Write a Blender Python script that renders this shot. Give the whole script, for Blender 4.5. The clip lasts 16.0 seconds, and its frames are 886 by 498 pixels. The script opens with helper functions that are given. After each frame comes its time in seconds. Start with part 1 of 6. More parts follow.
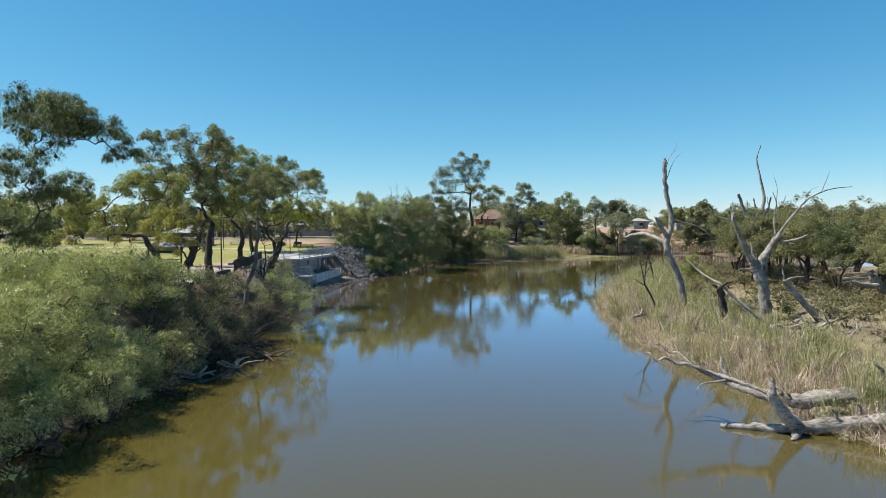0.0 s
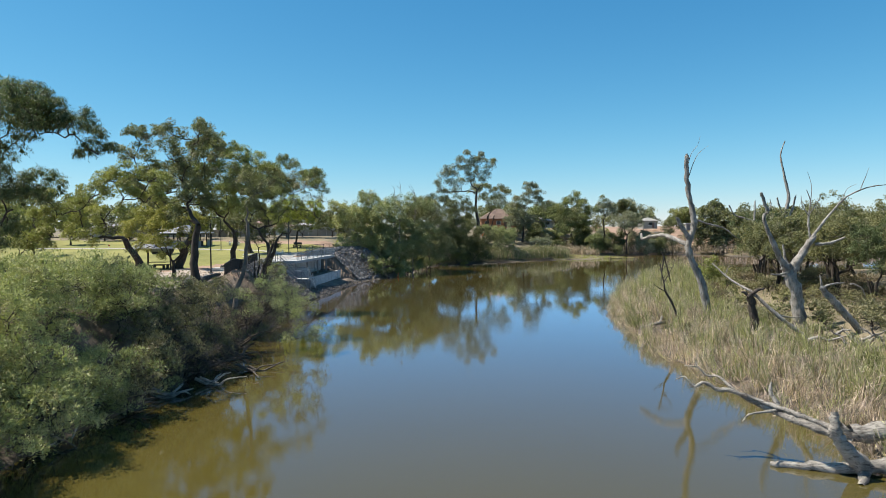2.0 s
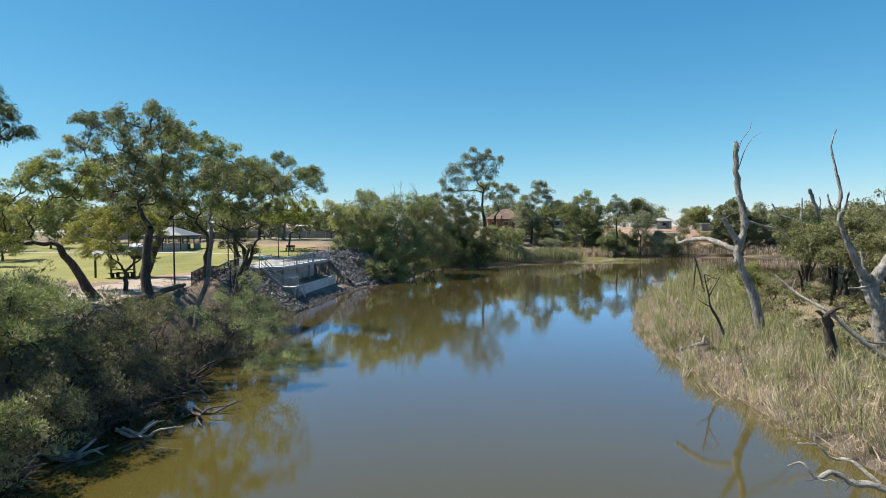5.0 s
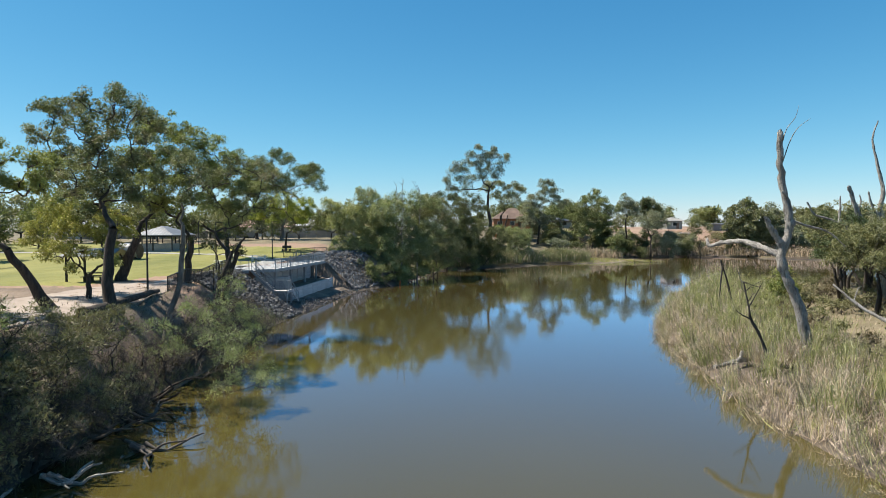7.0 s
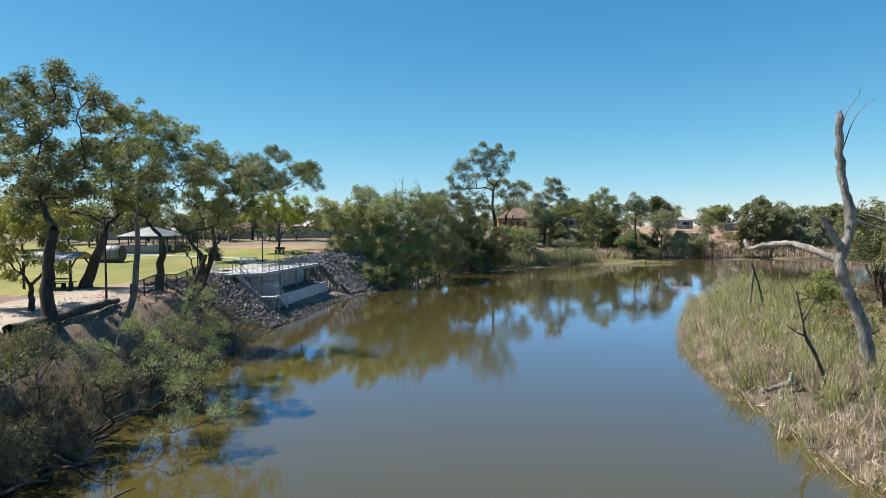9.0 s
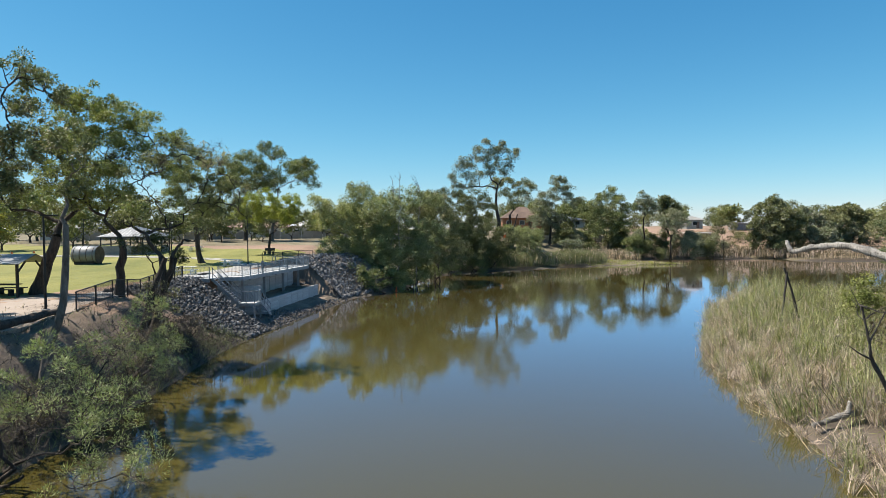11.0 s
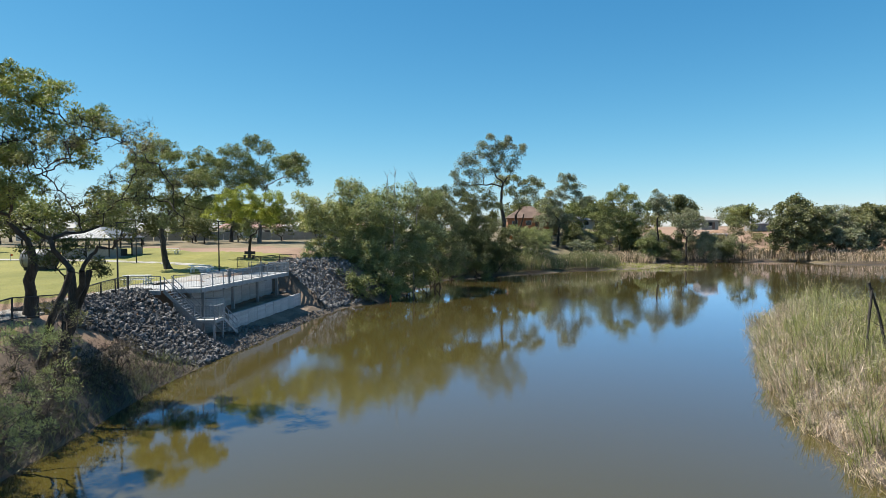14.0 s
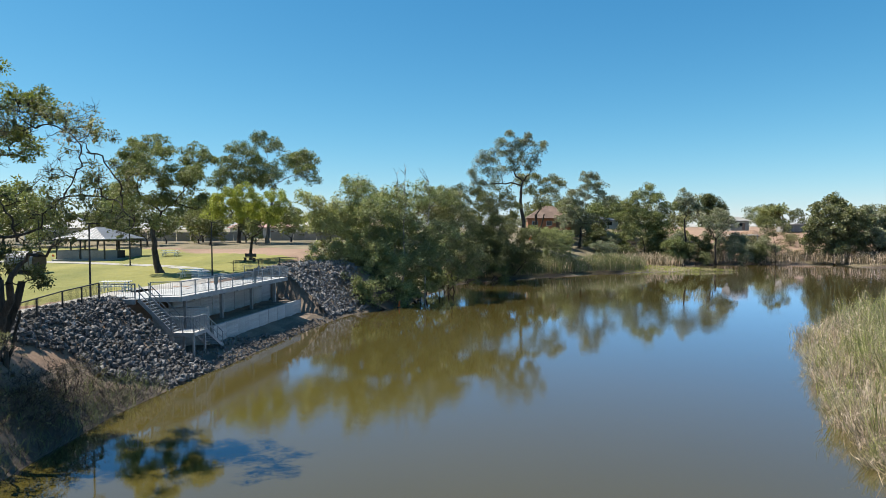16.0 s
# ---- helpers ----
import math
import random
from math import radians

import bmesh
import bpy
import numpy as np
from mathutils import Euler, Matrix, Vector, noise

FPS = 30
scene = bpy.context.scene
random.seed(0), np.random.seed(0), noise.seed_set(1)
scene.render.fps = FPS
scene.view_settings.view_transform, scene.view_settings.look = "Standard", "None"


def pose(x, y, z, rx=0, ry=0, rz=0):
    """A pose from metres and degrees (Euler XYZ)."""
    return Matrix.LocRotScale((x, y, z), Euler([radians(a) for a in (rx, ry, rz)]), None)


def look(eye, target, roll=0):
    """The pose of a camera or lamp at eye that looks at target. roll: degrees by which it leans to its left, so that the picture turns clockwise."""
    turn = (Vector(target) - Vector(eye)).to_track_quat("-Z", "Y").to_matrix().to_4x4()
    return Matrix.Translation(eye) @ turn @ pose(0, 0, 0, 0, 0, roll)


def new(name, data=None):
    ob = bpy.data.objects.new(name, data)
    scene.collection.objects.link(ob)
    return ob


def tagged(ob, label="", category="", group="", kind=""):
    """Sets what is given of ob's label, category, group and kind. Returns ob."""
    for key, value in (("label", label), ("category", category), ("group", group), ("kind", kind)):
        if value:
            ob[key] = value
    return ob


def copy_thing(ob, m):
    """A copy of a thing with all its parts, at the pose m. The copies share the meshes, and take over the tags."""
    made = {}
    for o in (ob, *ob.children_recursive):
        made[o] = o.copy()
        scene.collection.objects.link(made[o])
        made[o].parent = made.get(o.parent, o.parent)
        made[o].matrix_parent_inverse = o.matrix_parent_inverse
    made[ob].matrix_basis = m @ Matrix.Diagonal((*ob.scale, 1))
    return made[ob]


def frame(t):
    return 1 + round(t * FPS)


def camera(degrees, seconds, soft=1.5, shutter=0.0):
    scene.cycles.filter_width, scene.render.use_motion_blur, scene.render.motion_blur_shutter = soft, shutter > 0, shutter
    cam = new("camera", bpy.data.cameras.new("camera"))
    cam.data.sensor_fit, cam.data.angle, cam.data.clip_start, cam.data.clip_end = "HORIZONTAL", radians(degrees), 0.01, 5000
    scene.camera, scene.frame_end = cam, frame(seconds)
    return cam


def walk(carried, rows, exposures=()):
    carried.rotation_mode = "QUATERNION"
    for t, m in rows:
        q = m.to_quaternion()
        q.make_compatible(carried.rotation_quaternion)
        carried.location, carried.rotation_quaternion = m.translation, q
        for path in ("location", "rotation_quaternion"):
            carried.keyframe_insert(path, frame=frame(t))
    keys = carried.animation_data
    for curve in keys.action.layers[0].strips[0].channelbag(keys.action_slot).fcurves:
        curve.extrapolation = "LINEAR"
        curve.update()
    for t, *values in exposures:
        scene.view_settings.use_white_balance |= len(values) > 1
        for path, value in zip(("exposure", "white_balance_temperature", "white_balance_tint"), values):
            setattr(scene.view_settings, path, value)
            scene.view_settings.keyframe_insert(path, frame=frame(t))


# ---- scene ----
cam = camera(70.0, 16.0, soft=0.8)
PATH = [
    (0, (0.431, -1.025, 8.547), (0.423, 0.974, 8.483), -0.3),
    (0.5, (0.45, -0.351, 8.574), (0.438, 1.648, 8.51), -0.2),
    (1, (0.493, 0.46, 8.591), (0.476, 2.459, 8.526), -0.2),
    (1.5, (0.563, 1.53, 8.608), (0.541, 3.529, 8.541), -0.2),
    (2, (0.588, 2.95, 8.693), (0.562, 4.948, 8.627), -0.3),
    (2.5, (0.613, 4.504, 8.761), (0.583, 6.502, 8.697), -0.3),
    (3, (0.751, 6.044, 8.827), (0.717, 8.043, 8.762), -0.4),
    (3.5, (0.861, 7.501, 8.861), (0.823, 9.5, 8.795), -0.4),
    (4, (0.953, 8.84, 8.866), (0.912, 10.838, 8.802), -0.5),
    (6.5, (0.969, 14.998, 8.893), (0.91, 16.996, 8.827), -0.2),
    (7, (1.024, 16.395, 8.923), (0.961, 18.393, 8.857), -0.3),
    (7.5, (1.108, 17.89, 8.954), (1.04, 19.888, 8.889), -0.5),
    (8, (1.231, 19.331, 8.974), (1.159, 21.328, 8.911), -0.7),
    (8.5, (1.246, 20.698, 8.947), (1.17, 22.696, 8.881), -0.4),
    (9, (1.234, 21.987, 8.959), (1.156, 23.985, 8.893), -0.4),
    (11.5, (1.872, 28.917, 8.912), (1.775, 30.914, 8.846), -0.4),
    (12, (1.879, 30.4, 8.923), (1.779, 32.397, 8.857), -0.4),
    (12.5, (1.92, 32.012, 8.949), (1.818, 34.009, 8.884), -0.4),
    (13, (1.942, 33.659, 9.031), (1.838, 35.656, 8.965), -0.4),
    (13.5, (1.92, 35.27, 9.086), (1.816, 37.266, 9.021), -0.4),
    (14, (1.917, 36.863, 9.14), (1.811, 38.859, 9.073), -0.3),
    (14.5, (2.023, 38.379, 9.196), (1.911, 40.374, 9.129), -0.4),
    (15, (2.15, 39.8, 9.26), (2.021, 41.795, 9.193), -0.3),
    (15.5, (2.328, 41.128, 9.295), (2.179, 43.122, 9.227), -0.2),
    (16, (2.58, 42.45, 9.323), (2.408, 44.442, 9.255), -0.2),
]
walk(cam, [(t, look(eye, target, lean)) for t, eye, target, lean in PATH])

# ---- light ----
SUN_EL = radians(58)   # the sun stands over the west bank (-x), a little ahead
world = bpy.data.worlds.new("world")
scene.world = world
world.use_nodes = True
wn = world.node_tree
wn.nodes.clear()
sky = wn.nodes.new("ShaderNodeTexSky")
sky.sky_type = "NISHITA"
sky.sun_disc = False
sky.sun_elevation = SUN_EL
sky.sun_rotation = radians(-90)
sky.air_density, sky.dust_density, sky.ozone_density = 1.0, 0.0, 3.0
bg = wn.nodes.new("ShaderNodeBackground")
bg.inputs["Strength"].default_value = 0.0588
wo = wn.nodes.new("ShaderNodeOutputWorld")
# The film's rendering of the sky: deep blue overhead, pale at the horizon.
parts_in, parts_out = wn.nodes.new("ShaderNodeSeparateColor"), wn.nodes.new("ShaderNodeCombineColor")
wn.links.new(sky.outputs[0], parts_in.inputs[0])


def sky_math(kind, a, b):
    n = wn.nodes.new("ShaderNodeMath")
    n.operation = kind
    for sock, v in zip(n.inputs, (a, b)):
        if isinstance(v, (int, float)):
            sock.default_value = v
        else:
            wn.links.new(v, sock)
    return n.outputs[0]


SKY = 0.11
red, green, blue = [sky_math("MULTIPLY", parts_in.outputs[k], SKY) for k in range(3)]
red = sky_math("MULTIPLY", sky_math("POWER", red, 1.42), 0.93 / SKY)
blue = sky_math("ADD", sky_math("MULTIPLY", blue, 0.61 / SKY), sky_math("MULTIPLY", sky_math("POWER", green, 0.324), 0.487 / SKY))
green = sky_math("MULTIPLY", sky_math("POWER", green, 0.913), 0.99 / SKY)
for k, v in enumerate((red, green, blue)):
    wn.links.new(v, parts_out.inputs[k])
wn.links.new(parts_out.outputs[0], bg.inputs[0])
wn.links.new(bg.outputs[0], wo.inputs[0])
sd = bpy.data.lights.new("sun", "SUN")
sd.energy, sd.angle, sd.color = 5.0, radians(0.55), (1.0, 0.925, 0.81)
sun = new("sun", sd)
sun.matrix_world = look((-60 * math.cos(SUN_EL), 6, 60 * math.sin(SUN_EL)), (0, 0, 0))
scene.view_settings.exposure = 0.90

# ---- materials ----


def nodes_of(name):
    m = bpy.data.materials.new(name)
    m.use_nodes = True
    t = m.node_tree
    b = t.nodes["Principled BSDF"]
    return m, t, b


def ramp(t, fac, stops):
    r = t.nodes.new("ShaderNodeValToRGB")
    while len(r.color_ramp.elements) < len(stops):
        r.color_ramp.elements.new(0.5)
    for e, (p, c) in zip(r.color_ramp.elements, stops):
        e.position, e.color = p, (*c, 1)
    t.links.new(fac, r.inputs[0])
    return r.outputs[0]


def tex(t, scale, detail=6, rough=0.6, stretch=(1, 1, 1), coords="Object"):
    c = t.nodes.new("ShaderNodeTexCoord")
    mp = t.nodes.new("ShaderNodeMapping")
    mp.inputs["Scale"].default_value = stretch
    n = t.nodes.new("ShaderNodeTexNoise")
    n.inputs["Scale"].default_value = scale
    n.inputs["Detail"].default_value = detail
    n.inputs["Roughness"].default_value = rough
    t.links.new(c.outputs[coords], mp.inputs[0])
    t.links.new(mp.outputs[0], n.inputs[0])
    return n.outputs[0]


def mixc(t, fac, a, b, kind="MIX"):
    m = t.nodes.new("ShaderNodeMix")
    m.data_type, m.blend_type = "RGBA", kind
    for sock, v in ((m.inputs[0], fac), (m.inputs[6], a), (m.inputs[7], b)):
        if isinstance(v, (int, float)):
            sock.default_value = v
        elif isinstance(v, tuple):
            sock.default_value = (*v, 1)
        else:
            t.links.new(v, sock)
    return m.outputs[2]


def bump(t, b, height, strength=0.4, dist=0.05):
    n = t.nodes.new("ShaderNodeBump")
    n.inputs["Strength"].default_value, n.inputs["Distance"].default_value = strength, dist
    t.links.new(height, n.inputs["Height"])
    t.links.new(n.outputs[0], b.inputs["Normal"])


def surface(name, dark, light, scale=3.0, fine=40.0, rough=0.85, metal=0.0, relief=0.4, dist=0.04, stretch=(1, 1, 1), island=0.0, obj=0.0, streak=0.0):
    """A matt surface with colour varying at two scales, and relief."""
    m, t, b = nodes_of(name)
    big, small = tex(t, scale, 5, 0.6, stretch), tex(t, fine, 6, 0.7, stretch)
    c = ramp(t, big, [(0.32, dark), (0.68, light)])
    g = ramp(t, small, [(0.3, (0.72, 0.72, 0.72)), (0.7, (1.2, 1.2, 1.2))])
    c = mixc(t, 1.0, c, g, "MULTIPLY")
    if streak:
        c = mixc(t, 1.0, c, ramp(t, tex(t, 7.0, 5, 0.7, (1, 1, 0.16)), [(0.36, (1 - streak,) * 3), (0.58, (1.12, 1.1, 1.08))]), "MULTIPLY")
    for amount, node, out in ((island, "ShaderNodeNewGeometry", "Random Per Island"), (obj, "ShaderNodeObjectInfo", "Random")):
        if amount:
            r = t.nodes.new(node)
            c = mixc(t, 1.0, c, ramp(t, r.outputs[out], [(0, (1 - amount,) * 3), (1, (1 + amount,) * 3)]), "MULTIPLY")
    t.links.new(c, b.inputs["Base Color"])
    b.inputs["Roughness"].default_value, b.inputs["Metallic"].default_value = rough, metal
    bump(t, b, small, relief, dist)
    return m


def deadwood(name, dark, light, grain):
    """Bare weathered wood: pale faces, patches of darker grey, long dark cracks along the grain."""
    m, t, b = nodes_of(name)
    patch = tex(t, 1.1, 5, 0.65)
    crack = tex(t, 1.0, 7, 0.7, grain)
    c = ramp(t, patch, [(0.34, dark), (0.6, light)])
    c = mixc(t, 1.0, c, ramp(t, crack, [(0.36, (0.22, 0.2, 0.18)), (0.46, (0.85, 0.84, 0.82)), (0.7, (1.15, 1.14, 1.12))]), "MULTIPLY")
    t.links.new(c, b.inputs["Base Color"])
    b.inputs["Roughness"].default_value = 0.9
    bump(t, b, crack, 1.0, 0.10)
    return m


def leafy(name, dark, light, extra=None, glow=0.22, spread=0.34):
    """Leaves: colour per leaf and in drifts through the crown, some light passing through."""
    m, t, b = nodes_of(name)
    geo = t.nodes.new("ShaderNodeNewGeometry")
    info = t.nodes.new("ShaderNodeObjectInfo")
    c = ramp(t, tex(t, 0.45, 3, 0.6), [(0.3, dark), (0.7, light)])
    if extra:
        c = mixc(t, ramp(t, tex(t, 0.8, 3, 0.5), [(0.52, (0, 0, 0)), (0.72, (1, 1, 1))]), c, extra)
    c = mixc(t, 1.0, c, ramp(t, geo.outputs["Random Per Island"], [(0, (1 - spread,) * 3), (1, (1 + spread,) * 3)]), "MULTIPLY")
    c = mixc(t, 1.0, c, ramp(t, info.outputs["Random"], [(0, (0.85, 0.88, 0.85)), (1, (1.15, 1.1, 1.0))]), "MULTIPLY")
    t.links.new(c, b.inputs["Base Color"])
    b.inputs["Roughness"].default_value = 0.55
    b.inputs["Specular IOR Level"].default_value = 0.35
    tr = t.nodes.new("ShaderNodeBsdfTranslucent")
    t.links.new(mixc(t, 1.0, c, (0.95, 1.1, 0.55), "MULTIPLY"), tr.inputs[0])
    mx = t.nodes.new("ShaderNodeMixShader")
    mx.inputs[0].default_value = glow
    t.links.new(b.outputs[0], mx.inputs[1])
    t.links.new(tr.outputs[0], mx.inputs[2])
    t.links.new(mx.outputs[0], t.nodes["Material Output"].inputs[0])
    return m


def water_material():
    """Still, turbid water: a glossy surface, stronger at grazing angles, over a brown body."""
    m, t, b = nodes_of("creek_water")
    t.nodes.remove(b)
    n1 = tex(t, 0.55, 3, 0.5, (1, 2.2, 1))
    n2 = tex(t, 4.5, 3, 0.6, (1, 3.0, 1))
    calm = ramp(t, tex(t, 0.05, 3, 0.5), [(0.42, (0.25,) * 3), (0.62, (1,) * 3)])
    n = t.nodes.new("ShaderNodeBump")
    n.inputs["Strength"].default_value, n.inputs["Distance"].default_value = 0.15, 0.035
    t.links.new(mixc(t, 1.0, mixc(t, 0.35, n1, n2), calm, "MULTIPLY"), n.inputs["Height"])
    body = t.nodes.new("ShaderNodeBsdfDiffuse")
    t.links.new(ramp(t, tex(t, 0.035, 4, 0.5), [(0.35, (0.0430, 0.0362, 0.0075)), (0.7, (0.0515, 0.0435, 0.0115))]), body.inputs[0])
    gloss = t.nodes.new("ShaderNodeBsdfGlossy")
    gloss.inputs["Roughness"].default_value = 0.004
    t.links.new(n.outputs[0], gloss.inputs["Normal"])
    fr = t.nodes.new("ShaderNodeFresnel")
    fr.inputs["IOR"].default_value = 1.333
    t.links.new(n.outputs[0], fr.inputs["Normal"])
    k = t.nodes.new("ShaderNodeMath")
    k.operation, k.use_clamp = "MULTIPLY", True
    k.inputs[1].default_value = 1.9
    t.links.new(fr.outputs[0], k.inputs[0])
    gloss.inputs["Color"].default_value = (0.79, 0.81, 1.0, 1)
    top = t.nodes.new("ShaderNodeMixShader")
    t.links.new(k.outputs[0], top.inputs[0])
    t.links.new(body.outputs[0], top.inputs[1])
    t.links.new(gloss.outputs[0], top.inputs[2])
    silt = t.nodes.new("ShaderNodeBsdfDiffuse")
    silt.inputs[0].default_value = (0.0165, 0.0130, 0.0036, 1)
    both = t.nodes.new("ShaderNodeAddShader")
    t.links.new(top.outputs[0], both.inputs[0])
    t.links.new(silt.outputs[0], both.inputs[1])
    t.links.new(both.outputs[0], t.nodes["Material Output"].inputs[0])
    return m


M_WATER = water_material()
M_BARE = surface("bare_bank_soil", (0.118, 0.085, 0.061), (0.228, 0.173, 0.125), 0.35, 6, 0.95, relief=0.8, dist=0.1)
M_MUD = surface("wet_shore_mud", (0.046, 0.035, 0.024), (0.122, 0.094, 0.067), 0.5, 8, 0.7, relief=0.6)
M_LAWN = surface("mown_lawn", (0.124, 0.132, 0.028), (0.225, 0.210, 0.056), 0.16, 14, 0.95, relief=0.5, stretch=(1, 0.35, 1))
M_FIELD = surface("dry_reddish_field", (0.188, 0.118, 0.078), (0.293, 0.199, 0.136), 0.10, 5, 0.95, relief=0.4)
M_SCRUB = surface("dry_scrub_ground", (0.099, 0.085, 0.046), (0.228, 0.186, 0.118), 0.22, 9, 0.95, relief=0.7, dist=0.1)
M_BARK = surface("grey_brown_bark", (0.029, 0.024, 0.019), (0.095, 0.076, 0.061), 2.5, 14, 0.95, relief=1.0, dist=0.08, stretch=(1, 1, 0.25), streak=0.45)
M_PALEBARK = surface("pale_smooth_bark", (0.091, 0.080, 0.068), (0.228, 0.205, 0.179), 1.6, 12, 0.9, relief=0.8, stretch=(1, 1, 0.35), streak=0.35)
M_DEAD = deadwood("weathered_dead_wood", (0.13, 0.12, 0.108), (0.37, 0.348, 0.318), (16, 16, 1.6))
M_DRIFT = deadwood("bleached_driftwood", (0.125, 0.113, 0.10), (0.39, 0.365, 0.327), (1.6, 14, 14))
M_CHAR = surface("dark_broken_wood", (0.023, 0.020, 0.017), (0.076, 0.065, 0.053), 3, 18, 0.95, relief=0.9)
M_TWIG = surface("dry_twigs", (0.040, 0.032, 0.026), (0.125, 0.105, 0.087), 1.5, 20, 0.95, relief=0.3, island=0.45)
M_GUM = leafy("gum_leaves", (0.120, 0.134, 0.059), (0.278, 0.275, 0.127), (0.283, 0.228, 0.154))
M_OLIVE = leafy("olive_green_leaves", (0.152, 0.175, 0.051), (0.343, 0.351, 0.111))
M_PEPPER = leafy("grey_green_hanging_leaves", (0.059, 0.080, 0.034), (0.132, 0.162, 0.071))
M_YELLOW = leafy("bright_yellow_green_leaves", (0.202, 0.231, 0.043), (0.392, 0.414, 0.078))
M_WATTLE = leafy("pale_green_narrow_leaves", (0.197, 0.224, 0.093), (0.444, 0.454, 0.207), (0.326, 0.304, 0.198))
M_PARK = leafy("mid_green_leaves", (0.123, 0.143, 0.052), (0.282, 0.291, 0.118))
M_FAR = leafy("muted_grey_green_leaves", (0.141, 0.156, 0.102), (0.308, 0.313, 0.205), (0.270, 0.241, 0.190))
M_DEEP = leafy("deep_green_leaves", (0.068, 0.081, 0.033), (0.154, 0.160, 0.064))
M_DOME = leafy("dense_green_leaves", (0.171, 0.195, 0.088), (0.381, 0.389, 0.188), (0.283, 0.266, 0.172), 0.28)
M_SCRUBLEAF = leafy("grey_scrub_leaves", (0.109, 0.087, 0.057), (0.208, 0.166, 0.109))
M_DUSTY = leafy("dusty_grey_green_leaves", (0.131, 0.129, 0.067), (0.285, 0.260, 0.147), (0.215, 0.169, 0.114))
M_MALLEE = leafy("pale_olive_leaves", (0.116, 0.123, 0.055), (0.248, 0.241, 0.111), (0.174, 0.169, 0.128))
M_REED = leafy("green_reed_blades", (0.175, 0.187, 0.077), (0.381, 0.373, 0.179), (0.400, 0.357, 0.295), 0.3, 0.62)
M_MARSH = leafy("grey_green_marsh_reeds", (0.106, 0.122, 0.062), (0.237, 0.245, 0.125), (0.213, 0.188, 0.112), 0.2)
M_LIME = leafy("yellowish_green_leaves", (0.200, 0.205, 0.050), (0.430, 0.400, 0.110))
M_STRAW = leafy("dry_straw_stalks", (0.373, 0.279, 0.228), (0.643, 0.514, 0.438), (0.435, 0.345, 0.317), 0.25, 0.62)
M_ROCK = surface("blue_grey_quarried_rock", (0.080, 0.079, 0.081), (0.236, 0.228, 0.220), 0.9, 9, 0.9, relief=0.8, obj=0.45, island=0.4)
M_CONC = surface("pale_concrete", (0.258, 0.247, 0.228), (0.357, 0.342, 0.315), 0.4, 14, 0.9, relief=0.2)
M_PAVE = surface("pinkish_gravel_paving", (0.258, 0.209, 0.169), (0.365, 0.304, 0.255), 0.35, 16, 0.95, relief=0.4)
M_BLOCK = surface("grey_concrete_sleeper", (0.395, 0.395, 0.388), (0.517, 0.513, 0.502), 0.8, 12, 0.9, relief=0.5, obj=0.12)
M_GALV = surface("galvanised_steel", (0.258, 0.274, 0.285), (0.380, 0.395, 0.407), 2, 30, 0.55, 0.5, relief=0.1)
M_DECK = surface("pale_grey_decking", (0.319, 0.327, 0.327), (0.426, 0.433, 0.433), 0.5, 18, 0.8, relief=0.2, obj=0.08)
M_BLACK = surface("black_powder_coat", (0.009, 0.009, 0.010), (0.023, 0.023, 0.024), 4, 30, 0.55, relief=0.1)
M_WHITE = surface("white_painted_steel", (0.594, 0.594, 0.576), (0.720, 0.720, 0.702), 2, 30, 0.5, relief=0.1)
M_ROOF = surface("grey_metal_roofing", (0.152, 0.156, 0.160), (0.228, 0.236, 0.243), 0.5, 10, 0.5, 0.2, relief=0.1)
M_ROOFW = surface("bleached_metal_roofing", (0.540, 0.522, 0.504), (0.684, 0.666, 0.648), 0.5, 10, 0.5, 0.1, relief=0.1)
M_BRICK = surface("orange_brickwork", (0.289, 0.114, 0.057), (0.395, 0.179, 0.095), 0.8, 12, 0.9, relief=0.3)
M_TILE = surface("brown_roof_tiles", (0.099, 0.065, 0.049), (0.182, 0.125, 0.099), 0.6, 9, 0.85, relief=0.4)
M_REDROOF = surface("faded_pink_roof_tiles", (0.319, 0.190, 0.160), (0.426, 0.281, 0.243), 0.6, 9, 0.85, relief=0.4)
M_WALL = surface("pale_rendered_wall", (0.468, 0.450, 0.414), (0.612, 0.594, 0.558), 0.5, 12, 0.9, relief=0.2)
M_FENCE = surface("grey_fence_sheeting", (0.205, 0.198, 0.182), (0.304, 0.293, 0.270), 0.4, 8, 0.8, relief=0.2)
M_GLASS = surface("dark_window_glass", (0.015, 0.018, 0.021), (0.038, 0.042, 0.046), 1, 10, 0.08, relief=0.0)
M_ORANGE = surface("orange_safety_plastic", (0.675, 0.117, 0.027), (0.810, 0.180, 0.045), 2, 20, 0.6, relief=0.1)
M_RUST = surface("rusty_steel_sheet", (0.053, 0.038, 0.030), (0.129, 0.095, 0.076), 1.5, 14, 0.7, 0.3, relief=0.3)

# ---- mesh helpers ----
rng = np.random.default_rng(7)


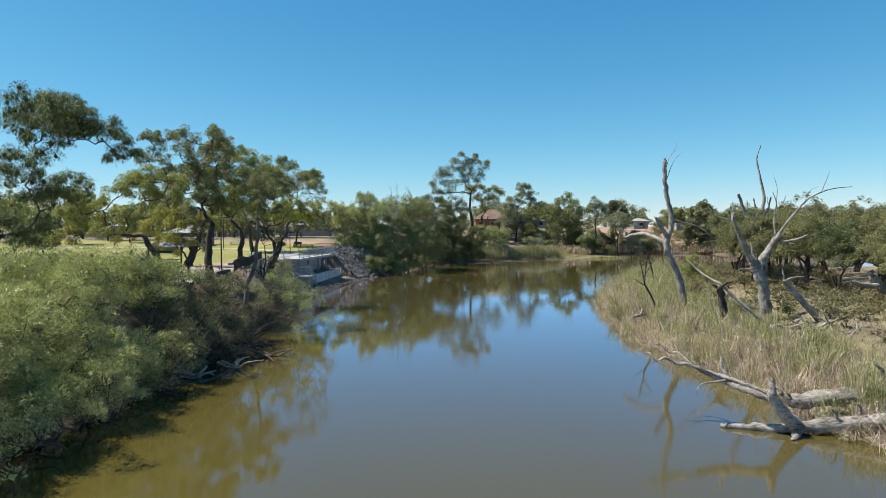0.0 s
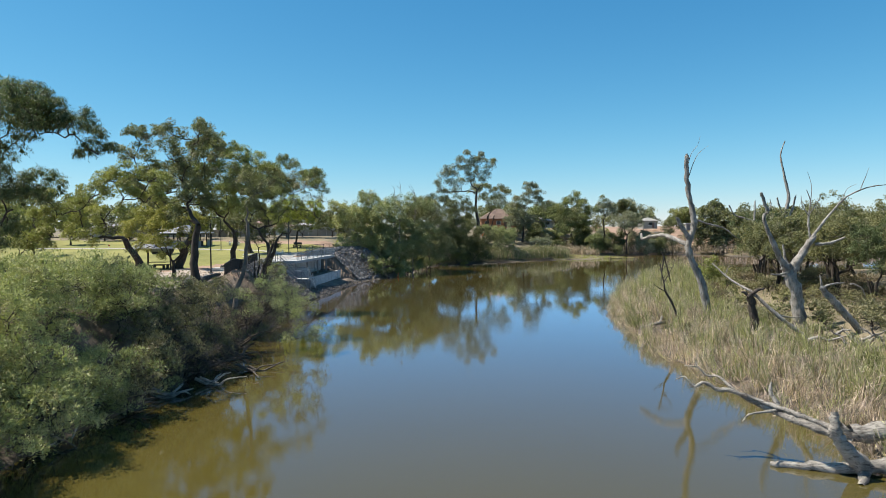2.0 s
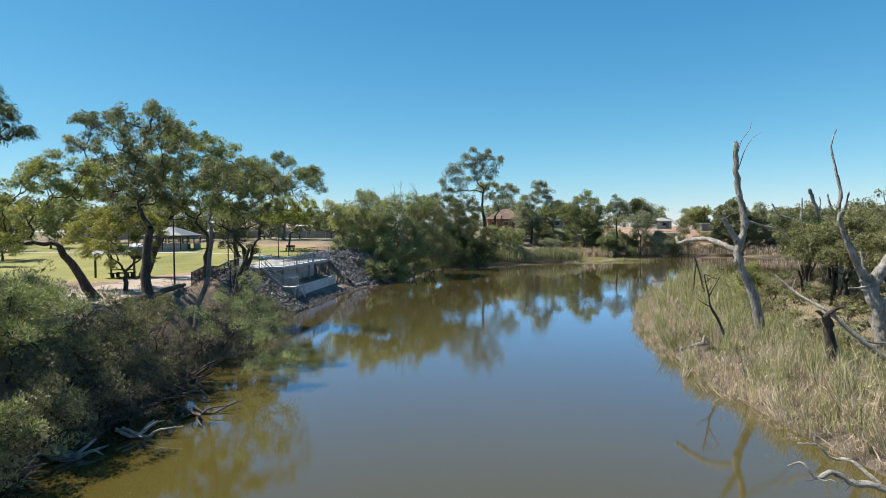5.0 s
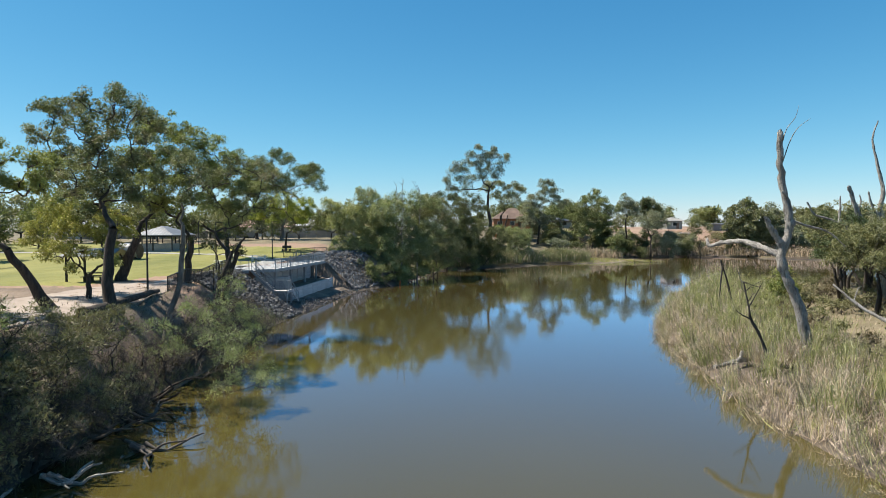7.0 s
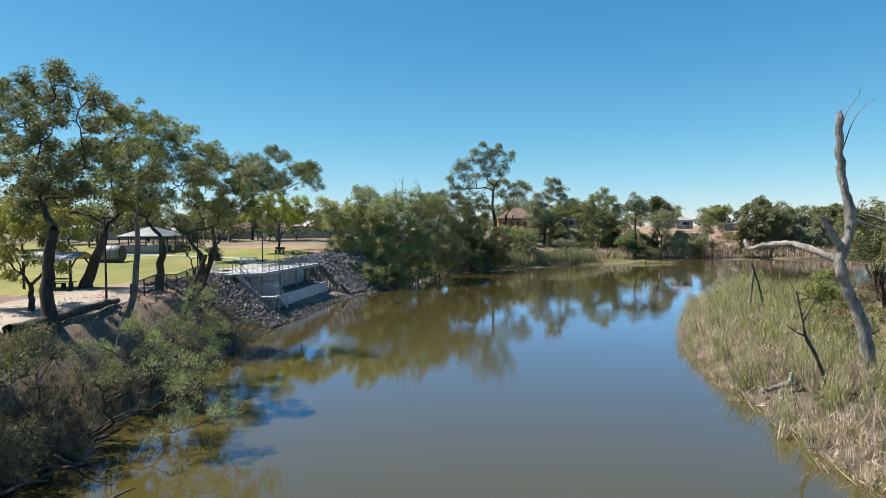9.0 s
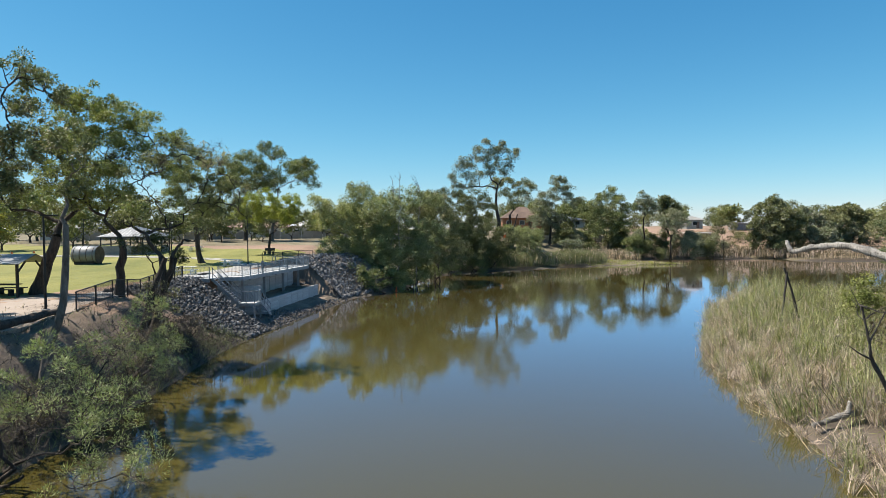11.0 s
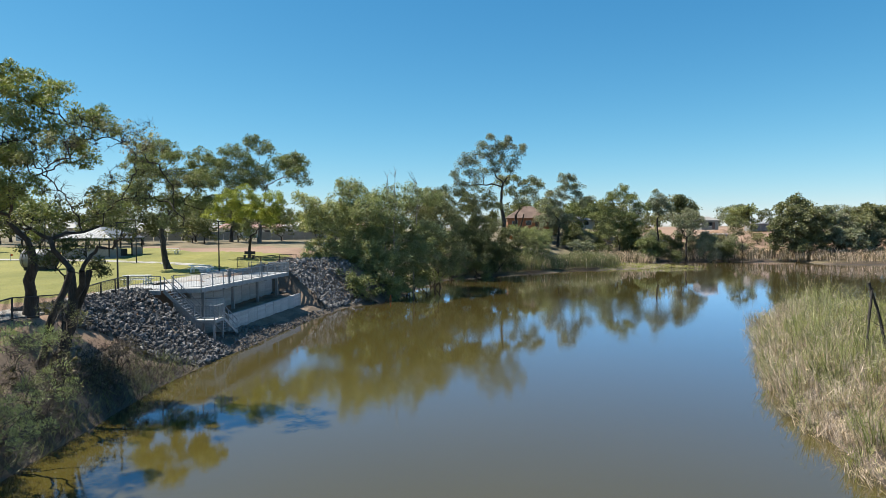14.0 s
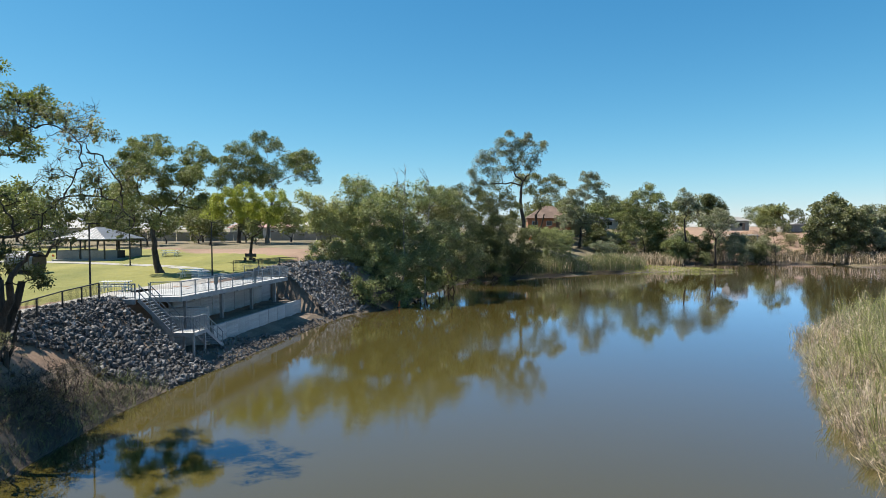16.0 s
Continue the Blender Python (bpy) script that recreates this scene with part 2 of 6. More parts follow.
class Quads:
    """Collects quads and makes one mesh of them."""

    def __init__(self):
        self.v, self.f, self.n = [], [], 0

    def add(self, v, f):
        v = np.asarray(v, float).reshape(-1, 3)
        self.v.append(v)
        self.f.append(np.asarray(f, np.int64).reshape(-1, 4) + self.n)
        self.n += len(v)

    def tube(self, pts, radii, sides=6, rough=0.0, caps=True):
        pts, radii = np.asarray(pts, float), np.asarray(radii, float)
        d = np.gradient(pts, axis=0)
        d /= np.linalg.norm(d, axis=1)[:, None] + 1e-9
        up = np.array([0.31, 0.2, 0.93]) if abs(d[0][2]) < 0.8 else np.array([0.9, 0.4, 0.1])
        a = np.cross(d, up)
        a /= np.linalg.norm(a, axis=1)[:, None] + 1e-9
        b = np.cross(d, a)
        ang = np.linspace(0, 2 * np.pi, sides, endpoint=False)
        r = radii[:, None] * (1 + rough * (rng.random((len(pts), sides)) - 0.5) * 2)
        ring = pts[:, None] + (a[:, None] * np.cos(ang)[None, :, None] + b[:, None] * np.sin(ang)[None, :, None]) * r[..., None]
        v = ring.reshape(-1, 3)
        i, j = np.meshgrid(np.arange(len(pts) - 1), np.arange(sides), indexing="ij")
        k = (j + 1) % sides
        f = np.stack([i * sides + j, i * sides + k, (i + 1) * sides + k, (i + 1) * sides + j], -1).reshape(-1, 4)
        self.add(v, f)
        if caps and sides == 6:
            for o in (0, (len(pts) - 1) * sides):
                self.add(v[o:o + 6], [[0, 1, 2, 3], [3, 4, 5, 0]])

    def box(self, c, s, turn=0.0):
        x, y, z = np.array(s) / 2
        v = np.array([(i, j, k) for i in (-x, x) for j in (-y, y) for k in (-z, z)])
        ca, sa = math.cos(turn), math.sin(turn)
        v = np.c_[v[:, 0] * ca - v[:, 1] * sa, v[:, 0] * sa + v[:, 1] * ca, v[:, 2]] + np.array(c)
        self.add(v, [[0, 1, 3, 2], [4, 6, 7, 5], [0, 4, 5, 1], [2, 3, 7, 6], [0, 2, 6, 4], [1, 5, 7, 3]])

    def beam(self, p, q, w, h):
        """A bar of section w x h from p to q."""
        p, q = np.array(p, float), np.array(q, float)
        d = (q - p) / (np.linalg.norm(q - p) + 1e-9)
        a = np.cross(d, (0, 0, 1.0)) if abs(d[2]) < 0.99 else np.array([1.0, 0, 0])
        a /= np.linalg.norm(a)
        b = np.cross(a, d)
        v = [e + a * i * w / 2 + b * j * h / 2 for e in (p, q) for i, j in ((-1, -1), (1, -1), (1, 1), (-1, 1))]
        self.add(v, [[0, 1, 2, 3], [7, 6, 5, 4], [0, 4, 5, 1], [1, 5, 6, 2], [2, 6, 7, 3], [3, 7, 4, 0]])

    def slab(self, poly, z0, z1):
        """A convex or mildly bent outline, extruded; its caps are fans of quads round the middle."""
        p = np.array(poly, float)
        n = len(p)
        mid = p.mean(0)
        edge = (p + np.roll(p, -1, 0)) / 2
        for z, flip in ((z1, False), (z0, True)):
            v = np.r_[np.c_[p, np.full(n, z)], np.c_[edge, np.full(n, z)], [[*mid, z]]]
            f = [[2 * n, n + (i - 1) % n, i, n + i] for i in range(n)]
            self.add(v, [q[::-1] for q in f] if flip else f)
        v = np.r_[np.c_[p, np.full(n, z0)], np.c_[p, np.full(n, z1)]]
        self.add(v, [[i, (i + 1) % n, n + (i + 1) % n, n + i] for i in range(n)])

    def sticks(self, pts, radii):
        """Many thin three-sided twigs at once, each a row of points."""
        n, k = pts.shape[:2]
        d = pts[:, -1] - pts[:, 0]
        a = np.cross(d, rng.normal(size=(n, 3)))
        a /= np.linalg.norm(a, axis=1)[:, None] + 1e-9
        b = np.cross(a, d)
        b /= np.linalg.norm(b, axis=1)[:, None] + 1e-9
        ang = np.arange(3) * 2 * np.pi / 3
        ring = a[:, None] * np.cos(ang)[None, :, None] + b[:, None] * np.sin(ang)[None, :, None]
        v = pts[:, :, None] + ring[:, None] * np.broadcast_to(radii, (n, k))[..., None, None]
        i, j, m = np.meshgrid(np.arange(n), np.arange(k - 1), np.arange(3), indexing="ij")
        o, w = (i * k + j) * 3, (m + 1) % 3
        self.add(v.reshape(-1, 3), np.stack([o + m, o + w, o + 3 + w, o + 3 + m], -1).reshape(-1, 4))

    def leaves(self, pos, way, length, width, facing=None):
        """Kite-shaped leaves from pos along way, their flat sides towards facing where it is given."""
        n = len(pos)
        way = way / (np.linalg.norm(way, axis=1)[:, None] + 1e-9)
        side = np.cross(way, rng.normal(size=(n, 3)) if facing is None else facing)
        side /= np.linalg.norm(side, axis=1)[:, None] + 1e-9
        L, W = np.broadcast_to(length, n)[:, None], np.broadcast_to(width, n)[:, None]
        mid = pos + way * L * 0.45
        v = np.stack([pos, mid + side * W / 2, pos + way * L, mid - side * W / 2], 1).reshape(-1, 3)
        self.add(v, np.arange(4 * n).reshape(-1, 4))

    def mesh(self, name, smooth=False):
        v, f = np.concatenate(self.v), np.concatenate(self.f)
        me = bpy.data.meshes.new(name)
        me.vertices.add(len(v))
        me.vertices.foreach_set("co", v.astype(np.float32).ravel())
        me.loops.add(f.size)
        me.loops.foreach_set("vertex_index", f.astype(np.int32).ravel())
        me.polygons.add(len(f))
        me.polygons.foreach_set("loop_start", np.arange(0, f.size, 4, dtype=np.int32))
        me.polygons.foreach_set("use_smooth", np.full(len(f), smooth))
        me.update(calc_edges=True)
        me.validate()
        return me


def piece(name, q, material, parent=None, label="", smooth=False):
    """One mesh object from collected quads, as a part of parent where one is given."""
    me = q.mesh(name, smooth) if isinstance(q, Quads) else q
    if not me.materials:
        me.materials.append(material)
    ob = new(name, me)
    if parent is not None:
        ob.parent = parent
    if label:
        ob["label"] = label
    return ob


def thing(name, at, label, category, group="", turn=0.0):
    e = new(name)
    e.empty_display_size = 0.3
    e.matrix_basis = pose(*at, 0, 0, turn)
    return tagged(e, label, category, group)


def curve(points, n=8):
    """A smooth line through a few points (Catmull-Rom)."""
    p = np.array(points, float)
    p = np.r_[[2 * p[0] - p[1]], p, [2 * p[-1] - p[-2]]]
    out = []
    for i in range(1, len(p) - 2):
        for s in np.linspace(0, 1, n, endpoint=False):
            a, b, c, d = p[i - 1:i + 3]
            out.append(0.5 * (2 * b + (c - a) * s + (2 * a - 5 * b + 4 * c - d) * s * s + (3 * b - a - 3 * c + d) * s ** 3))
    return np.array(out + [p[-2]])


def wander(p, q, n=6, amount=0.12, sag=0.0):
    """A crooked line from p to q."""
    p, q = np.array(p, float), np.array(q, float)
    s = np.linspace(0, 1, n)[:, None]
    d = np.linalg.norm(q - p)
    off = np.cumsum(rng.normal(size=(n, 3)), axis=0) * amount * d / n
    off -= s * off[-1]
    off -= (1 - s) * off[0]
    line = p + (q - p) * s + off
    line[:, 2] += (sag * d * np.sin(np.pi * s))[:, 0]
    return line


# ---- the lie of the land ----
# Outline of the creek and the pond that it opens into.
SHORE = np.array([(-16, -60), (-16.3, 22), (-15.4, 30), (-14.6, 36), (-15, 46), (-15.2, 56), (-15.8, 64), (-16.5, 72), (-16.2, 80), (-15.5, 86), (-15.2, 94),
                  (-14.6, 102), (-13.1, 109), (-9.6, 115), (-7.7, 124), (-4.8, 143), (1.7, 153), (11, 160), (22, 167.5), (32.4, 174), (54, 177.5), (45, 182),
                  (40, 194), (47, 200), (60, 201), (80, 200), (90, 189), (120, 190), (170, 215), (230, 235), (240, 190), (150, 150), (95, 127), (62, 116), (45, 109), (33, 103.5),
                  (27.0, 95), (24.0, 86.5), (20.8, 78.5), (19.0, 74), (17.1, 66), (15.9, 57), (15.0, 47), (15.5, 38), (16.4, 30), (16.6, 26), (17.4, 22), (18, -60)])


def shore_distance(x, y):
    """Metres to the water's edge: above zero on land, below it in the water."""
    x, y = np.asarray(x, float), np.asarray(y, float)
    best = np.full(x.shape, 1e9)
    inside = np.zeros(x.shape, bool)
    a = SHORE
    b = np.roll(SHORE, -1, 0)
    for (x0, y0), (x1, y1) in zip(a, b):
        dx, dy = x1 - x0, y1 - y0
        s = np.clip(((x - x0) * dx + (y - y0) * dy) / (dx * dx + dy * dy), 0, 1)
        best = np.minimum(best, np.hypot(x - x0 - s * dx, y - y0 - s * dy))
        if dy:
            inside ^= ((y0 > y) != (y1 > y)) & (x < x0 + (y - y0) / dy * dx)
    return np.where(inside, -best, best)


def steps(x, xs, ys):
    return np.interp(x, xs, ys)


def height(x, y):
    x, y = np.asarray(x, float), np.asarray(y, float)
    d = shore_distance(x, y)
    wob = 0.25 * np.sin(x * 0.9 + y * 0.35) * np.sin(y * 0.6 - x * 0.4) + 0.12 * np.sin(2.1 * x + 1.7 * y)
    lawn = 4.5 + 0.04 * np.clip(y - 95, 0, 55)
    west = steps(d, [0, 0.5, 2.0, 4.2, 6.0, 8], [0, 0.35, 2.0, 4.0, 4.4, 4.5]) / 4.5 * lawn
    west = west + wob * np.clip(d, 0, 1) * np.clip((9 - d) / 6, 0, 1)
    rocky = steps(d, [0, 1, 3, 6.0, 7.2, 9], [0, 0.4, 1.7, 4.0, 4.45, 4.5]) / 4.5 * lawn
    wall_low, wall_up = -18.85 + (y - 87.6) * 0.0603, -21.95 + (y - 87.4) * 0.0511
    shelf = steps(d, [0, 1.2, 2.6], [0, 0.45, 0.8])
    benchy = np.where(x > wall_low, shelf, np.where(x > wall_up, 2.05, lawn))
    k = np.clip(1 - np.abs(y - 77) / 9, 0, 1)
    west = west * (1 - np.clip(2 * k, 0, 1)) + rocky * np.clip(2 * k, 0, 1)
    in_bench = (y > 87.3) & (y < 105.2)
    west = np.where(in_bench & (x < 0), benchy, west)
    west = np.where((y > 82.3) & (y <= 87.3) & (x > -22.0) & (x < 0), np.minimum(west, shelf), west)
    k2 = np.clip((y - 105.2) / 1.0, 0, 1) * np.clip((116 - y) / 5, 0, 1)
    west = west * (1 - k2) + rocky * k2
    east = steps(d, [0, 1, 8, 14, 30], [0, 0.25, 1.2, 1.9, 2.3]) + wob * np.clip(d / 3, 0, 1) * 0.5
    north = steps(d, [0, 2, 14, 24, 45, 75, 200], [0, 0.35, 0.9, 4.2, 6.8, 8.8, 9.2]) + wob * np.clip(d / 4, 0, 1) * 0.4
    to_north = np.clip((y - 116) / 14, 0, 1) * np.clip((x + 26) / 14, 0, 1)
    w = west * (1 - to_north) + north * to_north
    se = (x > 0) & (y < 175 - 0.0 * x) & (y < np.interp(x, [0, 25, 60, 95, 150, 240], [60, 96, 122, 135, 160, 200]))
    z = np.where(se, east, w)
    return np.where(d < 0, np.maximum(-1.6, d * 0.4), z)


def ground_at(x, y):
    return float(height(np.array([x]), np.array([y]))[0])


def graded(lo, hi, fine_lo, fine_hi, step, far):
    mid = np.arange(fine_lo, fine_hi + step / 2, step)
    out_hi, s = [fine_hi], step
    while out_hi[-1] < far:
        s *= 1.18
        out_hi.append(out_hi[-1] + s)
    out_lo, s = [fine_lo], step
    while out_lo[-1] > -far:
        s *= 1.18
        out_lo.append(out_lo[-1] - s)
    return np.concatenate([out_lo[:0:-1], mid, out_hi[1:]])


def build_ground():
    xs, ys = graded(0, 0, -34, 40, 0.45, 3000), graded(0, 0, 8, 122, 0.5, 3500)
    X, Y = np.meshgrid(xs, ys, indexing="ij")
    Z = height(X, Y)
    rough = np.clip(Z, 0, 1)
    Z = Z + rough * 0.05 * rng.normal(size=Z.shape) * (np.abs(X) < 45) * (Y < 130)
    q = Quads()
    nx, ny = X.shape
    i, j = np.meshgrid(np.arange(nx - 1), np.arange(ny - 1), indexing="ij")
    f = np.stack([i * ny + j, (i + 1) * ny + j, (i + 1) * ny + j + 1, i * ny + j + 1], -1).reshape(-1, 4)
    q.add(np.stack([X, Y, Z], -1).reshape(-1, 3), f)
    me = q.mesh("ground", True)
    for m in (M_BARE, M_MUD, M_LAWN, M_FIELD, M_SCRUB):
        me.materials.append(m)
    cx, cy = (X[:-1, :-1] + X[1:, 1:]) / 2, (Y[:-1, :-1] + Y[1:, 1:]) / 2
    d = shore_distance(cx, cy) + 0.35 * np.sin(cx * 1.3) * np.sin(cy * 1.1)
    kind = np.full(cx.shape, 4)
    west = (cx < -8) & (cy < 125)
    kind[west & (d < 30)] = 0
    kind[d < 1.4] = 1
    wavy = 0.8 * np.sin(cy * 0.31) + 0.6 * np.sin(cx * 0.37 + 1)
    inner = np.interp(cy, [60, 68, 80, 100, 112, 125], [-31, -29, -26.3, -24, -22.0, -24])
    lawn = (cx < inner + 0.3 * wavy) & (cy > 64 + wavy) & (cy < np.interp(cx, [-75, -50, -40, -24], [141, 137, 127, 124]) + wavy) & (cx > -95)
    field = (cx < -20) & (cy > 64) & (cx > -150) & (cy < 175)
    kind[field] = 3
    kind[field & (cy > 138 + 2 * wavy)] = 4
    kind[lawn] = 2
    kind[(cx > 10) & (cy < 105) & (d < 8.5)] = 1
    kind[(cx < -30) & (cy < 64)] = 0
    kind[(cx > 55) & (cy > 215) & (cy < 330)] = 3
    me.polygons.foreach_set("material_index", kind.ravel().astype(np.int32))
    return tagged(new("ground", me), "bare soil banks, mown lawn and dry scrub land", "ground", kind="structure")


build_ground()
wq = Quads()
wq.add([(-400, -200, 0), (600, -200, 0), (600, 400, 0), (-400, 400, 0)], [[0, 1, 2, 3]])
tagged(piece("water", wq, M_WATER), "still muddy olive-brown creek water mirroring sky and trees", "water", kind="structure")

# ---- trees ----


def branchlets(twigs, nodes, size, p, at, r, stout):
    """Crooked branches that fork on their way from the limb's end to each clump of leaves."""
    N, S = np.array(nodes), np.array(size)
    near = np.argsort(np.linalg.norm(N - p, axis=1))[:14]
    N, S = list(N[near]), list(np.clip(S[near], 0.02, 0.042 * stout))
    for i in np.argsort(np.linalg.norm(at - N[0], axis=1)):
        k = int(np.argmin(np.linalg.norm(np.array(N) - at[i], axis=1) + 0.35 * r * rng.random(len(N))))
        line = wander(N[k], at[i], 6, 0.42, 0.04)
        rad = np.linspace(S[k] * 0.85, max(0.009 * stout, S[k] * 0.35), 6)
        twigs.tube(line, rad, 3, 0, False)
        N += list(line[2:5])
        S += list(rad[2:5])


def grow(name, label, category, base, lobes, leaf_mat, bark=None, trunk=0.25, fork=None, leaf=(0.2, 0.055), density=9.0, per=26, droop=0.35,
         tuft=0.38, group="", stems=1, bare=0.0, twig_mat=None, spread=0.0, fill=2, split=True, twiggy=True, spray=9, core=9):
    """A tree or bush at base: a trunk, limbs that reach into each lobe (x, y, z, r) of the crown, twigs, and tufts of leaves at their ends."""
    bark = bark or M_BARK
    root = thing(name, base, label, category, group)
    b0 = np.array(base)
    lobes = [(np.array(l[:3]) - b0, l[3]) for l in lobes]
    if fork is None:
        mid = np.mean([p for p, _ in lobes], axis=0)
        fork = np.array([mid[0] * 0.4, mid[1] * 0.4, min(p[2] for p, _ in lobes) * 0.55])
    else:
        fork = np.array(fork) - b0
    extra = []
    for p, r in lobes:
        for _ in range(fill):
            u = rng.normal(size=3)
            u /= np.linalg.norm(u)
            extra.append((p + u * r * np.array([1.0, 1.0, 0.95]) + np.array([0, 0, -0.2 * r]), r * rng.uniform(0.5, 0.75)))
    wood, twigs = Quads(), Quads()
    stout = 0.8 + 1.4 * trunk
    limbs = []
    nodes, size = [], []
    for s in range(stems):
        foot = np.array([0, 0, -0.35]) + (rng.normal(size=3) * (spread, spread, 0) if s else 0)
        tip = fork + (rng.normal(size=3) * (spread * 1.6, spread * 1.6, 0.2) if s else 0)
        line = wander(foot, tip, 8, 0.16)
        rad = np.linspace(trunk, trunk * 0.62, 8) * (1.0 if s == 0 else 0.75)
        rad[0] *= 1.45
        rad[1] *= 1.1
        wood.tube(line, rad, 8 if trunk > 0.15 else 6, 0.08, False)
        nodes += list(line[3:])
        size += list(rad[3:])
    for p, r in sorted(lobes, key=lambda l: np.linalg.norm(l[0] - fork)):
        N = np.array(nodes)
        cost = np.linalg.norm(N - p, axis=1) + 1.2 * np.clip(N[:, 2] - p[2] + 0.3 * r, 0, None) - 0.8 * np.array(size) / max(size)
        k = int(np.argmin(cost))
        end = p + np.array([0, 0, -0.25 * r])
        line = wander(N[k], end, 9, 0.42, 0.05)
        rad = np.linspace(size[k] * 0.8, max(0.022, size[k] * 0.4, 0.12 * trunk), 9)
        bough = Quads() if split else wood
        bough.tube(line, rad, 6, 0.06, False)
        limbs.append(bough)
        nodes += list(line[2:])
        size += list(rad[2:])
    crown = Quads()
    for p, r in lobes + extra:
        n = max(3, int(density * r * r * 0.72))
        u = rng.normal(size=(n, 3))
        u /= np.linalg.norm(u, axis=1)[:, None]
        u[:, 2] = np.where(u[:, 2] < -0.3, -u[:, 2] * 0.6, u[:, 2])
        at = p + u * (r * (0.55 + 0.47 * rng.random(n) ** 0.6))[:, None] * np.array([1.05, 1.05, 0.9])
        girth = tuft * rng.uniform(0.85, 1.5, n)
        bald = rng.random(n) < bare
        if twiggy:
            branchlets(twigs, nodes, size, p, at, r, stout)
            many = np.where(bald, spray, 2)
            foot = np.repeat(at - np.array([0, 0, 0.25]) * girth[:, None], many, 0)
            w = rng.normal(size=(len(foot), 3)) + np.array([0, 0, 0.35])
            w *= (np.repeat(girth, many) * rng.uniform(0.6, 1.25, len(foot)) / np.linalg.norm(w, axis=1))[:, None]
            knee = foot + w * 0.5 + rng.normal(size=w.shape) * 0.12 * np.repeat(girth, many)[:, None]
            twigs.sticks(np.stack([foot, knee, foot + w], 1), np.array([0.0085, 0.006, 0.003]) * stout)
        at, girth = at[~bald], girth[~bald]
        if not len(at):
            continue
        many = int(per * 2.2)
        m = len(at) * many
        g = np.repeat(girth, many)[:, None]
        u = rng.normal(size=(m, 3))
        u /= np.linalg.norm(u, axis=1)[:, None]
        u[:, 2] = np.where(u[:, 2] < -0.6, -u[:, 2], u[:, 2])
        off = u * g * (0.45 + 0.65 * rng.random(m) ** 0.6)[:, None] * np.array([1.0, 1.0, 0.95])
        way = u * 0.8 + rng.normal(size=(m, 3)) * 0.55 + np.array([0, 0, -droop])
        out = u * 0.8 + rng.normal(size=(m, 3)) * 0.6 + np.array([-0.1, 0, 0.3])
        crown.leaves(np.repeat(at, many, 0) + off, way, leaf[0] * rng.uniform(0.7, 1.4, m), leaf[1] * rng.uniform(1.1, 1.8, m), out)
        if core:
            g = np.repeat(girth, core)
            w = rng.normal(size=(len(g), 3))
            w /= np.linalg.norm(w, axis=1)[:, None]
            crown.leaves(np.repeat(at, core, 0) - w * g[:, None] * 0.3 - np.array([0, 0, 0.1]) * g[:, None], w, g * 0.75, g * 0.5)
    piece("trunk", wood, bark, root, smooth=True)
    if split:
        for bough in limbs:
            piece("limb", bough, bark, root, smooth=True)
    if twigs.n:
        piece("twig_mass", twigs, twig_mat or bark, root, smooth=True)["kind"] = "stuff"
    if crown.n:
        piece("crown", crown, leaf_mat, root)
    return root


def lobes_of(y, flat, deep=1.0):
    """Crown lobes from (x, z, r), scattered about the depth y."""
    return [(x, y + deep * rng.uniform(-1.6, 1.6) * r * 0.8, z, r) for x, z, r in flat]


def g3(x, y, drop=0.0):
    return (x, y, ground_at(x, y) - drop)


# -- the west bank's tall trees --
grow("pepper_tree", "tall spreading tree with dark drooping grey-green crown on the bank", "tree", g3(-32.5, 43),
     lobes_of(42.5, [(-26.1, 16.4, 2.0), (-27.6, 15.9, 1.9), (-24.2, 15.8, 1.9), (-22.7, 15.0, 1.6), (-21.6, 13.7, 1.1), (-25.2, 14.6, 1.4)])
     + lobes_of(44, [(-29.5, 12.2, 1.9), (-28.4, 10.6, 2.1), (-30.5, 8.8, 1.8)]),
     M_PEPPER, trunk=0.42, fork=(-31, 43, 8.5), leaf=(0.18, 0.026), density=12, per=66, droop=1.3, tuft=0.36, fill=2)
grow("gum_tree", "tall gum with open brown-green crown and leaning dark trunk", "tree", g3(-19.5, 52.5),
     [(-27.8, 60.0, 17.2, 1.0), (-26.4, 60.0, 17.5, 1.1), (-23.1, 57.0, 17.0, 1.1), (-19.4, 53.0, 16.4, 1.0), (-20.7, 58.0, 16.7, 1.0), (-21.3, 61.0, 16.7, 0.9), (-28.0, 60.0, 15.4, 1.0), (-22.7, 55.0, 14.9, 1.2), (-20.3, 54.0, 14.8, 1.1),
      (-20.5, 57.0, 14.7, 1.2), (-25.5, 58.0, 13.9, 1.0), (-21.8, 55.0, 13.2, 1.2), (-27.9, 60.0, 13.0, 0.9), (-20.9, 58.0, 13.1, 1.1), (-24.2, 57.0, 12.0, 1.0), (-20.2, 54.0, 11.9, 1.0), (-21.1, 54.0, 10.7, 0.8), (-20.6, 56.0, 11.0, 0.8)],
     M_GUM, trunk=0.38, fork=(-19.4, 52.8, 9.0), leaf=(0.135, 0.042), density=9.5, per=64, tuft=0.30, fill=3)
